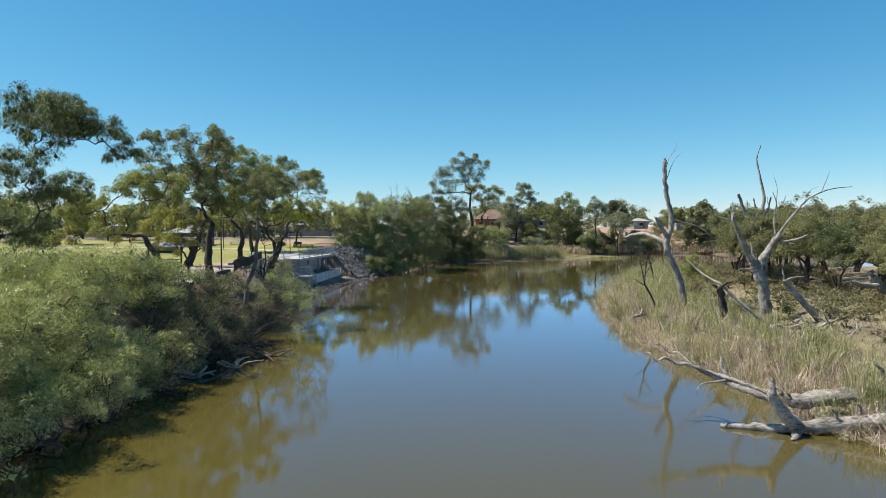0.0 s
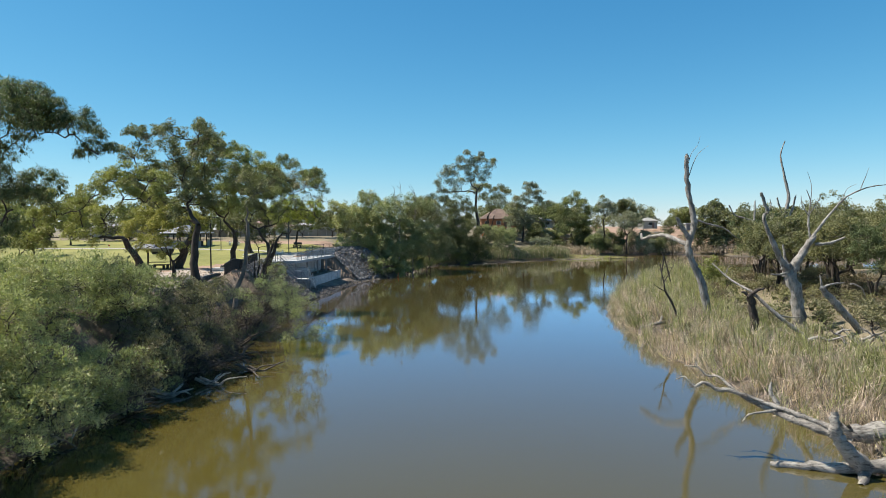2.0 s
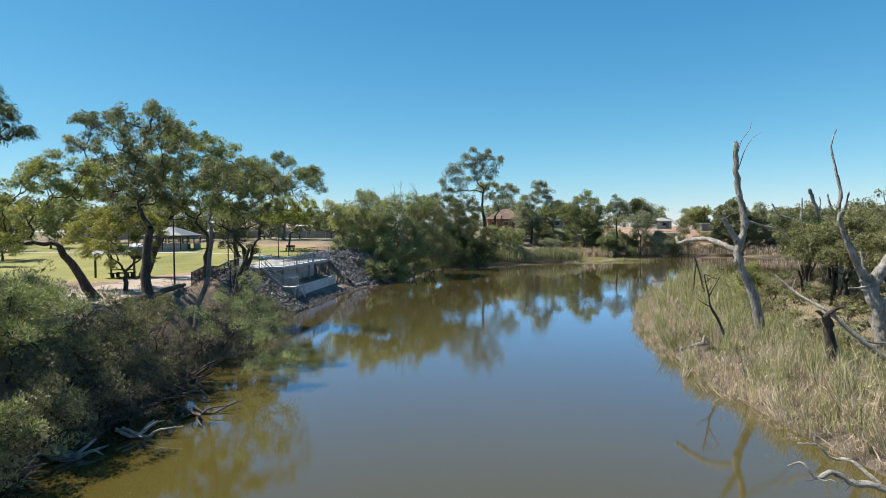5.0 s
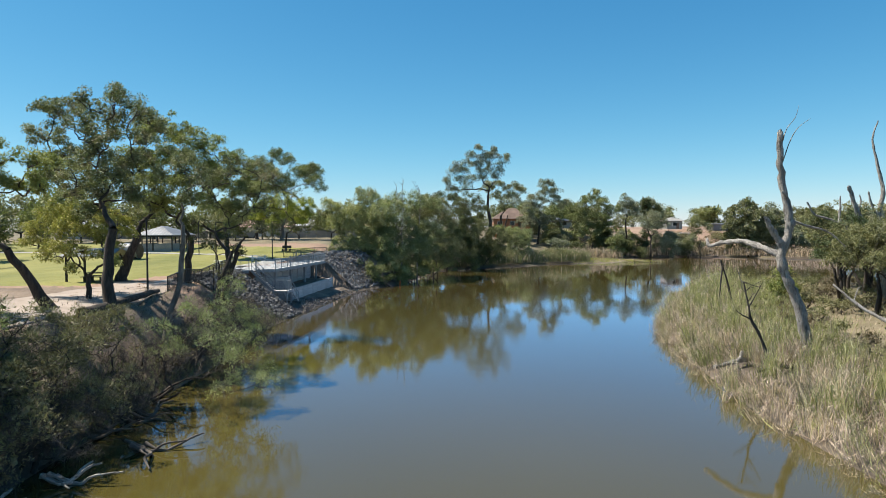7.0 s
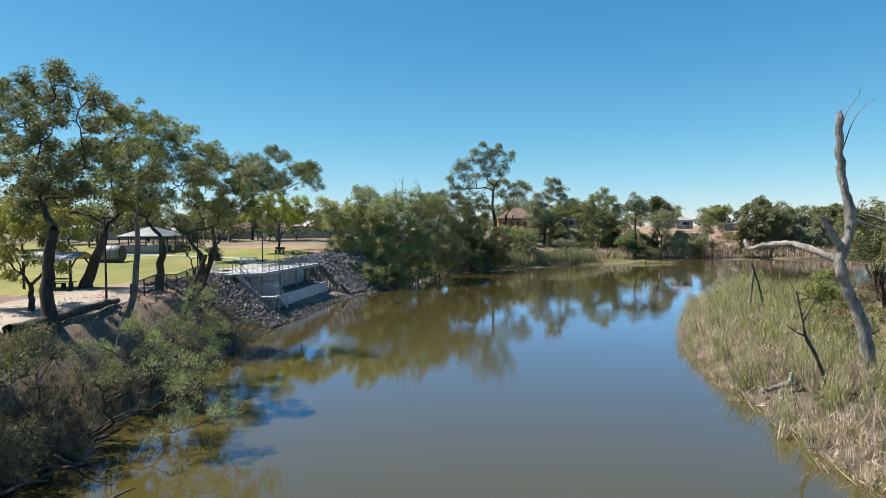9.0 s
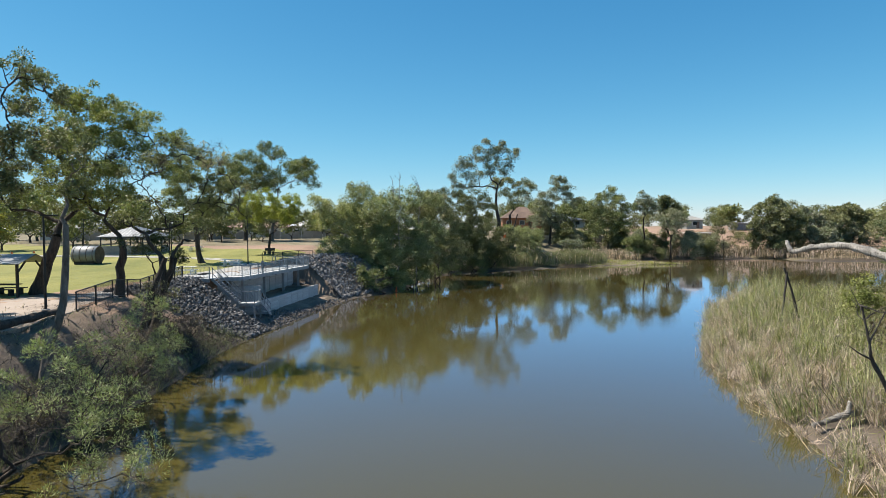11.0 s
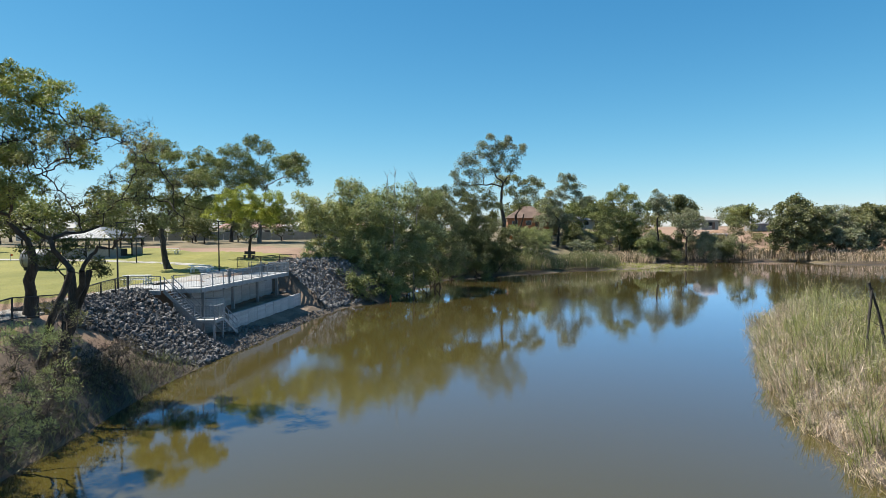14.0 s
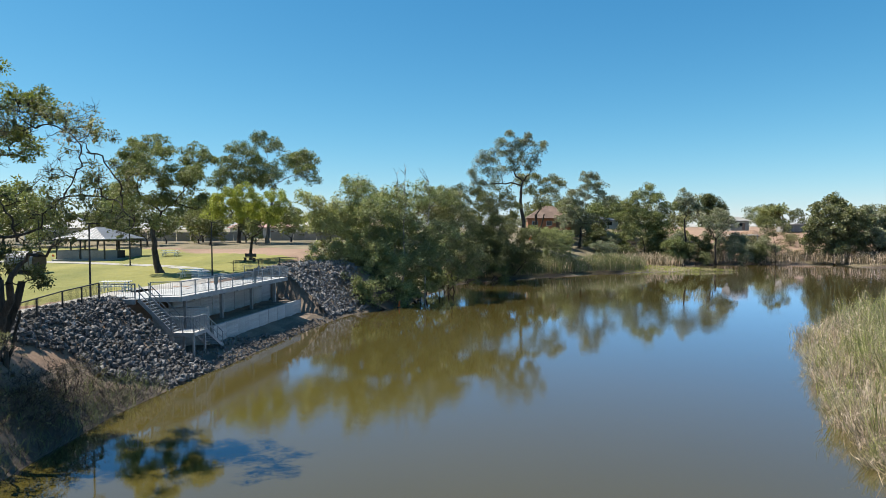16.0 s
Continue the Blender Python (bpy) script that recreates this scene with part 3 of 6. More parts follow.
grow("wattle_tree", "low round tree with olive-green crown beside the paved area", "tree", g3(-22.6, 55.5),
     [(-25.5, 57.0, 9.7, 1.15), (-23.3, 56.5, 9.9, 1.25), (-21.4, 56.0, 9.3, 1.0), (-26.5, 57.0, 8.8, 1.0), (-23.8, 56.0, 8.6, 1.2), (-22.0, 56.0, 8.3, 0.9), (-27.1, 57.0, 8.1, 0.7), (-20.7, 56.0, 8.6, 0.6), (-25.2, 56.2, 7.4, 0.9), (-23.2, 55.6, 7.2, 1.0), (-21.6, 55.6, 7.2, 0.7)],
     M_LIME, trunk=0.2, fork=(-22.8, 55.8, 6.0), leaf=(0.12, 0.036), density=13, per=80, tuft=0.26, fill=1)
grow("gum_tree", "slender leaning pale grey trunk with thin brown-green crown", "tree", g3(-17.2, 54.4),
     lobes_of(54.5, [(-15.6, 12.6, 0.9), (-16.8, 13.3, 1.0), (-14.7, 11.8, 0.8), (-16.2, 11.0, 0.7)]),
     M_GUM, M_PALEBARK, trunk=0.2, fork=(-16.0, 54.4, 9.2), leaf=(0.15, 0.04), density=8, per=60, tuft=0.33, fill=1)
grow("gum_tree", "broad gum with dense olive crown over dark forked trunks", "tree", g3(-23.2, 71),
     lobes_of(69.5, [(-25.6, 16.9, 1.5), (-23.4, 17.2, 1.6), (-21.4, 16.3, 1.5), (-19.7, 15.4, 1.35), (-18.3, 14.8, 1.0), (-24.6, 14.7, 1.5), (-22.1, 14.3, 1.6), (-23.2, 12.6, 1.4),
                     (-20.1, 13.1, 1.1), (-25.6, 12.3, 1.4), (-27, 15, 1.4), (-21.4, 11.4, 1.1), (-24.2, 10.6, 1.2)]),
     M_OLIVE, trunk=0.34, fork=(-22.6, 70.4, 8.2), leaf=(0.14, 0.043), density=9, per=64, tuft=0.31, fill=3)
grow("gum_tree", "big leaning rough-barked tree with ragged crown at the lawn edge", "tree", g3(-28.6, 70.2),
     lobes_of(70.5, [(-25.0, 12.6, 1.4), (-27.2, 13.8, 1.6), (-29.3, 14.6, 1.7), (-31, 12.8, 1.6), (-26.0, 10.8, 1.1), (-30, 10.8, 1.4), (-33, 13.8, 1.5)]),
     M_GUM, trunk=0.46, fork=(-26.8, 69.8, 8.6), leaf=(0.135, 0.042), density=8, per=62, tuft=0.32, fill=3)
grow("bare_tree", "many-stemmed tree with dark bare spreading twigs and few leaves", "tree", g3(-18.3, 66.6),
     lobes_of(67.6, [(-17.6, 12.9, 1.4), (-15.9, 13.4, 1.4), (-14.4, 12.8, 1.2), (-16.4, 11.4, 1.4), (-14.6, 10.9, 1.2), (-18.6, 10.6, 1.2), (-13.2, 11.6, 1.0), (-19.8, 12.2, 1.2),
                     (-18.2, 14.3, 1.2), (-20.6, 13.6, 1.3), (-13.0, 9.8, 0.8), (-17.4, 9.6, 0.9), (-15.6, 8.8, 0.8), (-19.9, 9.4, 0.9)]),
     M_GUM, trunk=0.3, fork=(-18.0, 66.9, 7.2), leaf=(0.12, 0.032), density=13, per=42, tuft=0.34, stems=4, spread=0.55, bare=0.66, spray=7, core=3, fill=1)
grow("small_tree", "small dark shrubby tree on the bank beside the path fence", "tree", g3(-19.8, 69.4),
     lobes_of(69, [(-19.6, 7.4, 0.9), (-18.6, 8.2, 0.8), (-20.8, 8.4, 0.9), (-18.0, 7.2, 0.6)]),
     M_DEEP, trunk=0.12, fork=(-19.6, 69.3, 5.9), leaf=(0.13, 0.036), density=9, per=44, tuft=0.28, stems=3, spread=0.35, bare=0.3)
grow("lawn_tree", "shade tree with dark trunk and green crown standing on the lawn", "tree", g3(-31.2, 103.4),
     lobes_of(103.5, [(-34.3, 15.9, 1.9), (-31.6, 16.7, 2.1), (-28.7, 15.9, 2.1), (-27.3, 13.9, 1.4), (-32.2, 14.1, 2.2), (-29.3, 13.0, 2.2), (-31.1, 11.5, 1.8), (-34.3, 12.7, 1.6), (-27.6, 11.5, 1.2)], 1.3),
     M_PARK, trunk=0.36, fork=(-32.0, 103.4, 9.2), leaf=(0.17, 0.052), density=8.5, per=66, tuft=0.34, fill=2)
grow("tall_gum", "tall thin-crowned gum with pale bark beyond the lawn", "tree", g3(-37.5, 150),
     lobes_of(150, [(-36.6, 23.4, 2.2), (-32.8, 19.8, 2.8), (-35.7, 17.6, 2.3), (-38.6, 19.6, 2.0), (-29.8, 18.5, 2.0), (-31.5, 21.2, 1.8)]),
     M_PARK, M_PALEBARK, trunk=0.34, fork=(-36.6, 150, 13.5), leaf=(0.24, 0.075), density=7.0, per=36, tuft=0.46, fill=3, core=3)
grow("tall_gum", "rounded dark gum crown beyond the lawn", "tree", g3(-43.5, 152),
     lobes_of(152, [(-41.9, 22.0, 2.5), (-43.6, 19.4, 2.7), (-40.6, 18.0, 2.3), (-45.2, 16.6, 2.3)]),
     M_PARK, trunk=0.34, fork=(-43, 152, 12), leaf=(0.24, 0.075), density=7.0, per=36, tuft=0.46, fill=3, core=3)
grow("yellow_tree", "round bright yellow-green tree with dark trunk by the bench", "tree", g3(-27.6, 117.6),
     lobes_of(117.6, [(-30.3, 11.7, 1.9), (-27.5, 12.6, 2.0), (-24.9, 11.7, 1.9), (-28.9, 10.7, 1.6), (-26.0, 10.5, 1.6), (-31.5, 10.7, 1.2), (-23.8, 10.6, 1.1)], 1.2),
     M_YELLOW, trunk=0.22, fork=(-27.4, 117.6, 8.2), leaf=(0.16, 0.052), density=10, per=70, tuft=0.34, fill=2)

grow("sprawling_tree", "sprawling olive-green tree on thick dark low-leaning limbs", "tree", g3(-22.6, 52.0),
     [(-23.7, 48.0, 12.4, 0.95), (-22.4, 48.0, 12.7, 0.95), (-20.9, 48.0, 12.4, 0.9), (-25.5, 49.0, 11.4, 1.0), (-22.4, 47.0, 11.0, 1.0), (-21.4, 48.0, 10.9, 0.9), (-26.6, 49.0, 10.4, 0.9), (-28.9, 50.0, 10.1, 0.9),
      (-29.6, 50.0, 11.1, 0.8), (-19.8, 47.0, 11.2, 0.5), (-24.2, 48.0, 9.7, 0.8), (-27.2, 49.0, 8.7, 0.9), (-29.4, 50.0, 8.4, 0.9), (-25.4, 48.6, 8.3, 0.7), (-31.0, 50.5, 9.6, 1.0), (-31.6, 50.5, 7.9, 0.9)],
     M_OLIVE, trunk=0.34, fork=(-23.9, 50.2, 7.9), leaf=(0.12, 0.036), density=11, per=80, tuft=0.28, fill=2)

# -- bushes along the west bank --
WB = "bushes along the west bank"


def bank_bush(x, y, flat, mat=None, label="dense pale green narrow-leaved bush leaning over the bank", **kw):
    opts = dict(trunk=0.12, leaf=(0.14, 0.020), density=9, per=44, droop=-0.35, tuft=0.30, stems=4, spread=0.3, group=WB, twig_mat=M_TWIG, core=4)
    opts.update(kw)
    return grow("bush", label, "bush", g3(x, y), flat, mat or M_WATTLE, **opts)


for bx, by, top in ((-19.4, 24.5, 6.3), (-21.5, 29.5, 7.7), (-18.0, 31.0, 7.6), (-20.2, 33.2, 6.8), (-17.6, 36.2, 6.8), (-21.4, 36.0, 7.2), (-16.6, 40.2, 6.0), (-17.2, 44.4, 5.4), (-18.4, 19.5, 5.8), (-23.5, 24.5, 7.0), (-21.2, 40.2, 6.4), (-23.4, 34.0, 7.2), (-19.4, 38.2, 6.6), (-17.6, 22.2, 6.2), (-17.2, 27.4, 6.4)):
    z0 = ground_at(bx, by)
    L = []
    for k in range(9):
        a = rng.uniform(-math.pi, math.pi)
        rr = rng.uniform(0.3, 2.1)
        L.append((bx + 0.9 + rr * math.cos(a), by + rr * math.sin(a), rng.uniform(z0 + 1.2, max(top - 0.9, z0 + 1.3)), rng.uniform(0.9, 1.35)))
    L += [(bx + 0.3, by, top - 0.9, 1.2), (bx + 1.1, by + 0.9, top - 1.3, 1.1)]
    for k in range(4):
        L.append((bx + rng.uniform(2.2, 3.6), by + rng.uniform(-1.8, 1.8), rng.uniform(0.9, 2.6), rng.uniform(0.8, 1.1)))
    bank_bush(bx, by, L, M_DUSTY if by > 39 else None, bare=0.5 if by > 41 else 0.2 if by > 36 else 0.0)
for bx, by, top in ((-16.6, 21.4, 3.6), (-16.4, 24.6, 3.9), (-15.9, 27.6, 4.2), (-15.6, 30.6, 4.0)):
    bank_bush(bx, by, [(bx + rng.uniform(-0.6, 1.8), by + rng.uniform(-1.7, 1.7), rng.uniform(0.8, top - 0.6), rng.uniform(0.75, 1.05)) for _ in range(8)],
              label="low pale green bush with grey dead twigs hanging to the water", bare=0.18)
bank_bush(-15.4, 48.4, [(-12.7, 47.6, 3.9, 1.4), (-10.9, 47.0, 3.1, 1.35), (-9.4, 46.6, 2.4, 1.1), (-11.2, 48.3, 1.9, 1.2), (-13.6, 49.2, 3.7, 1.3), (-12.3, 49.8, 4.3, 1.2), (-8.5, 46.4, 1.5, 0.8),
                        (-14.2, 47.4, 2.8, 1.1), (-10.3, 45.9, 1.3, 0.9)], label="sprawling pale green bush hanging low over the water", density=9, bare=0.42, leaf=(0.13, 0.018), per=58, core=0)
bank_bush(-16.0, 54.2, [(-13.8, 53.6, 3.6, 1.2), (-12.8, 54.4, 2.8, 1.1), (-14.4, 55.6, 4.2, 1.0), (-13.2, 56.2, 3.1, 0.9)], bare=0.4, leaf=(0.125, 0.016), per=64, core=0)
bank_bush(-16.4, 59.6, [(-15.0, 59.2, 4.3, 1.1), (-14.0, 58.4, 3.2, 1.0), (-15.6, 60.6, 4.8, 0.9), (-14.6, 61.0, 3.2, 0.9), (-13.4, 57.2, 2.2, 0.8)], M_WATTLE, bare=0.45, leaf=(0.125, 0.016), per=64, core=0)
bank_bush(-17.4, 64.6, [(-16.6, 64.4, 5.0, 0.8), (-16.0, 63.4, 4.0, 0.7), (-17.6, 65.4, 5.2, 0.6)], M_DUSTY, label="thin low shrub with sparse leaves on bare soil", bare=0.8)
for bx, by, top, bald in ((-15.0, 33.4, 3.2, 0.25), (-14.6, 36.0, 2.9, 0.5), (-16.6, 36.8, 4.4, 0.3), (-14.9, 38.8, 2.6, 0.93), (-16.4, 40.0, 4.0, 0.8), (-15.2, 41.6, 2.7, 0.93), (-16.8, 43.2, 4.2, 0.85), (-15.3, 44.6, 2.6, 0.9), (-16.9, 47.0, 4.3, 0.75),
                          (-16.0, 50.8, 3.4, 0.8), (-16.6, 57.4, 3.6, 0.8), (-17.2, 62.6, 3.4, 0.85), (-17.6, 67.0, 3.2, 0.85), (-18.0, 71.2, 3.0, 0.9)):
    bank_bush(bx, by, [(bx + rng.uniform(-0.5, 1.5), by + rng.uniform(-1.5, 1.5), rng.uniform(0.7, top - 0.5), rng.uniform(0.7, 1.05)) for _ in range(6)], M_SCRUBLEAF if bald > 0.7 else M_DUSTY,
              label="tangle of grey-brown dry twigs on the shaded bank", density=20, bare=bald, per=20, spray=12)

# -- the dense thicket below the field --
DG = "thicket on the north-west shore"


def thicket(x, y, flat, mat, label, **kw):
    opts = dict(trunk=0.2, leaf=(0.24, 0.065), density=6.0, per=34, droop=0.6, tuft=0.44, stems=3, spread=0.6, group=DG, fill=2)
    opts.update(kw)
    flat = list(flat) + [(a + rng.uniform(-1, 1), b - rng.uniform(0, 1.2), c * rng.uniform(0.45, 0.65), e * 0.9) for a, b, c, e in flat if c > 6 and e > 2.2]
    return grow("thicket_tree", label, "tree", g3(x, y), flat, mat, **opts)


thicket(-16.5, 119, lobes_of(118.5, [(-19.4, 9.4, 2.4), (-17.6, 11.3, 2.6), (-18.2, 6.4, 2.6), (-15.4, 3.6, 2.4), (-20.0, 12.2, 1.6), (-15.0, 8.6, 2.4), (-17.0, 3.4, 2.0), (-13.6, 1.8, 1.5), (-19.4, 4.6, 1.6)]), M_DOME, "dense weeping green tree above the rock bank")
thicket(-12.5, 121, lobes_of(120.5, [(-14.2, 12.6, 2.7), (-14.6, 14.0, 1.8), (-11.2, 12.2, 2.6), (-13.6, 8.0, 2.8), (-10.6, 7.4, 2.8), (-12.8, 4.2, 2.4), (-10.4, 3.6, 2.2), (-11.6, 1.6, 1.4), (-14.6, 5.6, 2.0), (-12.4, 10.6, 2.4), (-15.6, 10.4, 2.2), (-9.6, 10.4, 2.2)]), M_DOME, "dense rounded green tree at the water's edge")
thicket(-8.0, 125, lobes_of(124, [(-9.7, 12.6, 2.6), (-6.4, 12.5, 2.6), (-7.5, 8.4, 2.8), (-4.8, 8.2, 2.6), (-8.4, 4.6, 2.6), (-6.8, 14.0, 1.5), (-6.6, 3.2, 2.0), (-8.6, 1.8, 1.5)]), M_DOME, "dull green bushy tree with dead twigs on top", bare=0.12)
thicket(-4.6, 134, lobes_of(132, [(-4.6, 11.0, 2.8), (-2.4, 8.8, 2.8), (-4.8, 6.2, 2.6), (-1.5, 5.2, 2.2), (-5.4, 13.4, 1.7), (-3.6, 12.4, 2.2), (-7.2, 11.6, 2.2), (-5.0, 3.0, 2.0), (-2.6, 2.6, 1.6)]), M_GUM, "green bushy tree at the water's edge")
# This tree's deep shade is put into its colour: the dark M_DEEP leaves.
thicket(-3.0, 152, lobes_of(151, [(-5.1, 11.6, 3.6), (-0.6, 11.2, 3.8), (2.5, 13.2, 3.3), (-2.2, 14.6, 2.4), (0.6, 7.4, 3.6), (-3.6, 6.0, 3.2), (-1.0, 4.0, 2.4)]), M_DEEP, "dark green tree, its deep shade put into the leaf colour")
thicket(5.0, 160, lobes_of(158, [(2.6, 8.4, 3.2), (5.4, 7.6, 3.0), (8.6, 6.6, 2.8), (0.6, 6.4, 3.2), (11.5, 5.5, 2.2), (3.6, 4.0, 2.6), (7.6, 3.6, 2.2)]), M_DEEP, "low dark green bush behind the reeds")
thicket(13, 170, lobes_of(169, [(13, 7.0, 2.4), (16, 6.2, 2.2), (10.5, 7.6, 2.2), (14, 4.6, 2.4)]), M_DOME, "pale green bush behind the reeds")
thicket(-11, 109.0 + 4, [(-11.8, 112.6, 1.2, 0.9), (-13.0, 113.2, 2.0, 1.1), (-10.0, 114.6, 1.0, 0.9), (-14.6, 114.4, 3.0, 1.3), (-11.4, 116, 2.6, 1.5)], M_PEPPER, "weeping grey-green branches at the waterline", density=4, bare=0.25)
for bx, by in ((-12.2, 112.6), (-9.6, 116.4), (-8.2, 120.4), (-7.0, 125.4), (-5.8, 131.0), (-4.6, 138.0), (-1.8, 146.5), (2.6, 152.5)):
    thicket(bx - 1.2, by + 0.8, [(bx + rng.uniform(-1.6, 0.9), by + rng.uniform(-0.4, 1.8), rng.uniform(0.7, 2.8), rng.uniform(0.9, 1.4)) for _ in range(5)], M_PARK, "low leafy growth hanging to the waterline", trunk=0.1, fill=1)
for x0, z1, y0 in ((-9.4, 15.8, 120), (-6.8, 15.2, 123), (-10.6, 16.0, 121)):
    t = thing("dead_branches", g3(x0, y0), "bare pale dead branches rising out of the thicket", "dead tree", DG)
    q = Quads()
    h = z1 - t.matrix_basis.translation.z
    main = wander((0, 0, -0.3), (0.6, 0.2, h), 9, 0.15)
    q.tube(main, np.linspace(0.12, 0.03, 9), 6, 0.05)
    for k in range(14):
        s = main[rng.integers(4, 9)]
        q.tube(wander(s, s + np.array([0.6 * rng.normal(), 0.6 * rng.normal(), rng.uniform(0.5, 1.5)]) * 1.2, 5, 0.3), np.linspace(0.03, 0.01, 5), 4, 0, False)
    piece("stem", q, M_DEAD, t, smooth=True)

# -- trees beyond the pond --
def far_tree(label, x, y, flat, mat, name="tall_tree", **kw):
    opts = dict(trunk=0.3, leaf=(0.32, 0.10), density=5.0, per=30, tuft=0.54, fill=3, core=4)
    opts.update(kw)
    return grow(name, label, "tree", g3(x, y), lobes_of(y + 0.5, flat, 0.8), mat, **opts)


far_tree("tall open-crowned gum with forked dark trunk beyond the pond", 8.8, 192,
         [(-1.5, 24.4, 1.3), (-2.2, 20.4, 1.3), (1.3, 24.9, 1.4), (3.5, 28.5, 1.3), (6.2, 28.1, 1.5), (9.8, 28.5, 1.5), (12.0, 26.7, 1.2), (3.5, 21.8, 1.6), (8.5, 25.0, 1.3), (5.8, 24.9, 1.2), (0.4, 22.2, 0.9), (13.4, 28.6, 0.4), (5.6, 31.2, 0.5), (9.6, 30.8, 0.4), (-0.4, 26.4, 1.0), (7.8, 29.4, 1.0), (1.8, 27.2, 1.0), (11.2, 24.4, 1.0), (10.2, 22.4, 1.1), (-3.4, 22.2, 0.8), (4.4, 26.6, 1.0), (6.4, 22.6, 1.0), (-0.6, 19.6, 0.9), (2.0, 19.8, 1.0), (8.0, 27.0, 1.0)],
         M_FAR, trunk=0.62, fork=(7.9, 192, 15.6), bare=0.22, density=6.0, per=30, fill=3, tuft=0.62, leaf=(0.30, 0.09), core=0)
far_tree("broad thin-crowned gum in front of the brick house", 11.4, 197,
         [(7.5, 20.0, 1.9), (11.2, 20.5, 1.9), (15.2, 20.0, 1.9), (17.4, 19.1, 1.5), (13.8, 17.3, 1.7), (10.2, 17.4, 1.7), (16.0, 16.4, 1.3), (12.9, 14.7, 1.2)], M_GUM, stems=3, spread=0.6, fork=(12, 197, 12.5), bare=0.2)
far_tree("tall pale grey-green gum with columns of foliage", 24, 212,
         [(26.0, 21.9, 2.0), (26.4, 19.6, 1.8), (30.0, 19.9, 1.6), (29.2, 17.8, 1.4), (32.0, 15.9, 1.9), (23.4, 17.8, 1.9), (25.5, 16.9, 2.0), (21.4, 15.4, 2.2), (23.4, 12.8, 2.6), (20.9, 10.8, 2.4), (26.4, 10.8, 2.0), (24.6, 8.6, 2.0)], M_FAR, fork=(24.6, 212, 11), trunk=0.36)
far_tree("broad green tree of several rounded clumps", 39.5, 206,
         [(36.0, 14.8, 2.2), (38.6, 16.6, 2.2), (40.2, 18.6, 1.7), (42.6, 15.6, 2.2), (44.8, 13.2, 2.0), (34.6, 11.6, 2.0), (38.0, 12.4, 2.4), (41.6, 11.4, 2.4), (36.4, 8.6, 2.2), (43.8, 9.2, 2.0), (39.6, 8.0, 2.2)], M_PARK, stems=2, spread=0.8, trunk=0.28)
far_tree("grey round-crowned gum on a bare trunk", 49.4, 207, [(49.6, 16.6, 1.7), (51.2, 15.2, 1.7), (48.6, 14.8, 1.6), (53.4, 13.6, 1.4), (50.4, 13.2, 1.2)], M_FAR, fork=(49.6, 207, 11))
far_tree("dark round-crowned tree on the far bank", 57.6, 212, [(56.8, 15.8, 1.9), (58.8, 15.4, 1.9), (60.6, 13.4, 1.9), (57.2, 13.2, 2.0), (61.8, 11.4, 1.6)], M_DEEP, fork=(57.6, 212, 10))
far_tree("spreading olive tree on the far bank", 56.0, 203, [(53.6, 10.4, 1.7), (56.2, 11.6, 1.8), (58.8, 10.6, 1.7), (54.8, 8.4, 1.5), (58.0, 8.4, 1.4)], M_FAR, fork=(56, 203, 6.4))
far_tree("small thin olive tree standing in dry scrub", 70.5, 204, [(69.1, 8.8, 1.3), (71.1, 9.8, 1.3), (72.7, 8.2, 1.2), (70.1, 7.0, 1.1)], M_MALLEE, name="small_tree", trunk=0.15, bare=0.25)
far_tree("rounded olive tree with a brown top by the far shore", 84, 203, [(79.9, 8.0, 2.2), (81.7, 12.6, 2.4), (84.5, 14.0, 2.2), (87.1, 11.6, 2.4), (83.1, 8.4, 2.6), (79.5, 4.8, 2.0), (86.9, 7.0, 2.4), (89.9, 9.4, 2.0), (83.7, 4.2, 2.2)], M_MALLEE, stems=3, spread=0.6, density=4.5, leaf=(0.5, 0.2), tuft=0.6)
far_tree("dense green tree by the far shore", 94.5, 206, [(92.1, 8.6, 2.4), (94.7, 11.0, 2.6), (97.7, 10.6, 2.4), (93.7, 5.4, 2.6), (97.9, 6.0, 2.6), (100.5, 8.4, 2.2)], M_FAR, stems=3, spread=0.6, density=4.5, leaf=(0.5, 0.2), tuft=0.6)
far_tree("dense green tree by the far shore", 106, 209, [(102.6, 9.6, 2.4), (105.2, 12.4, 2.6), (108.6, 11.4, 2.4), (104.2, 6.0, 2.6), (108.4, 6.4, 2.6), (111.0, 9.0, 2.2)], M_MALLEE, stems=3, spread=0.6, density=4.5, leaf=(0.5, 0.2), tuft=0.6)
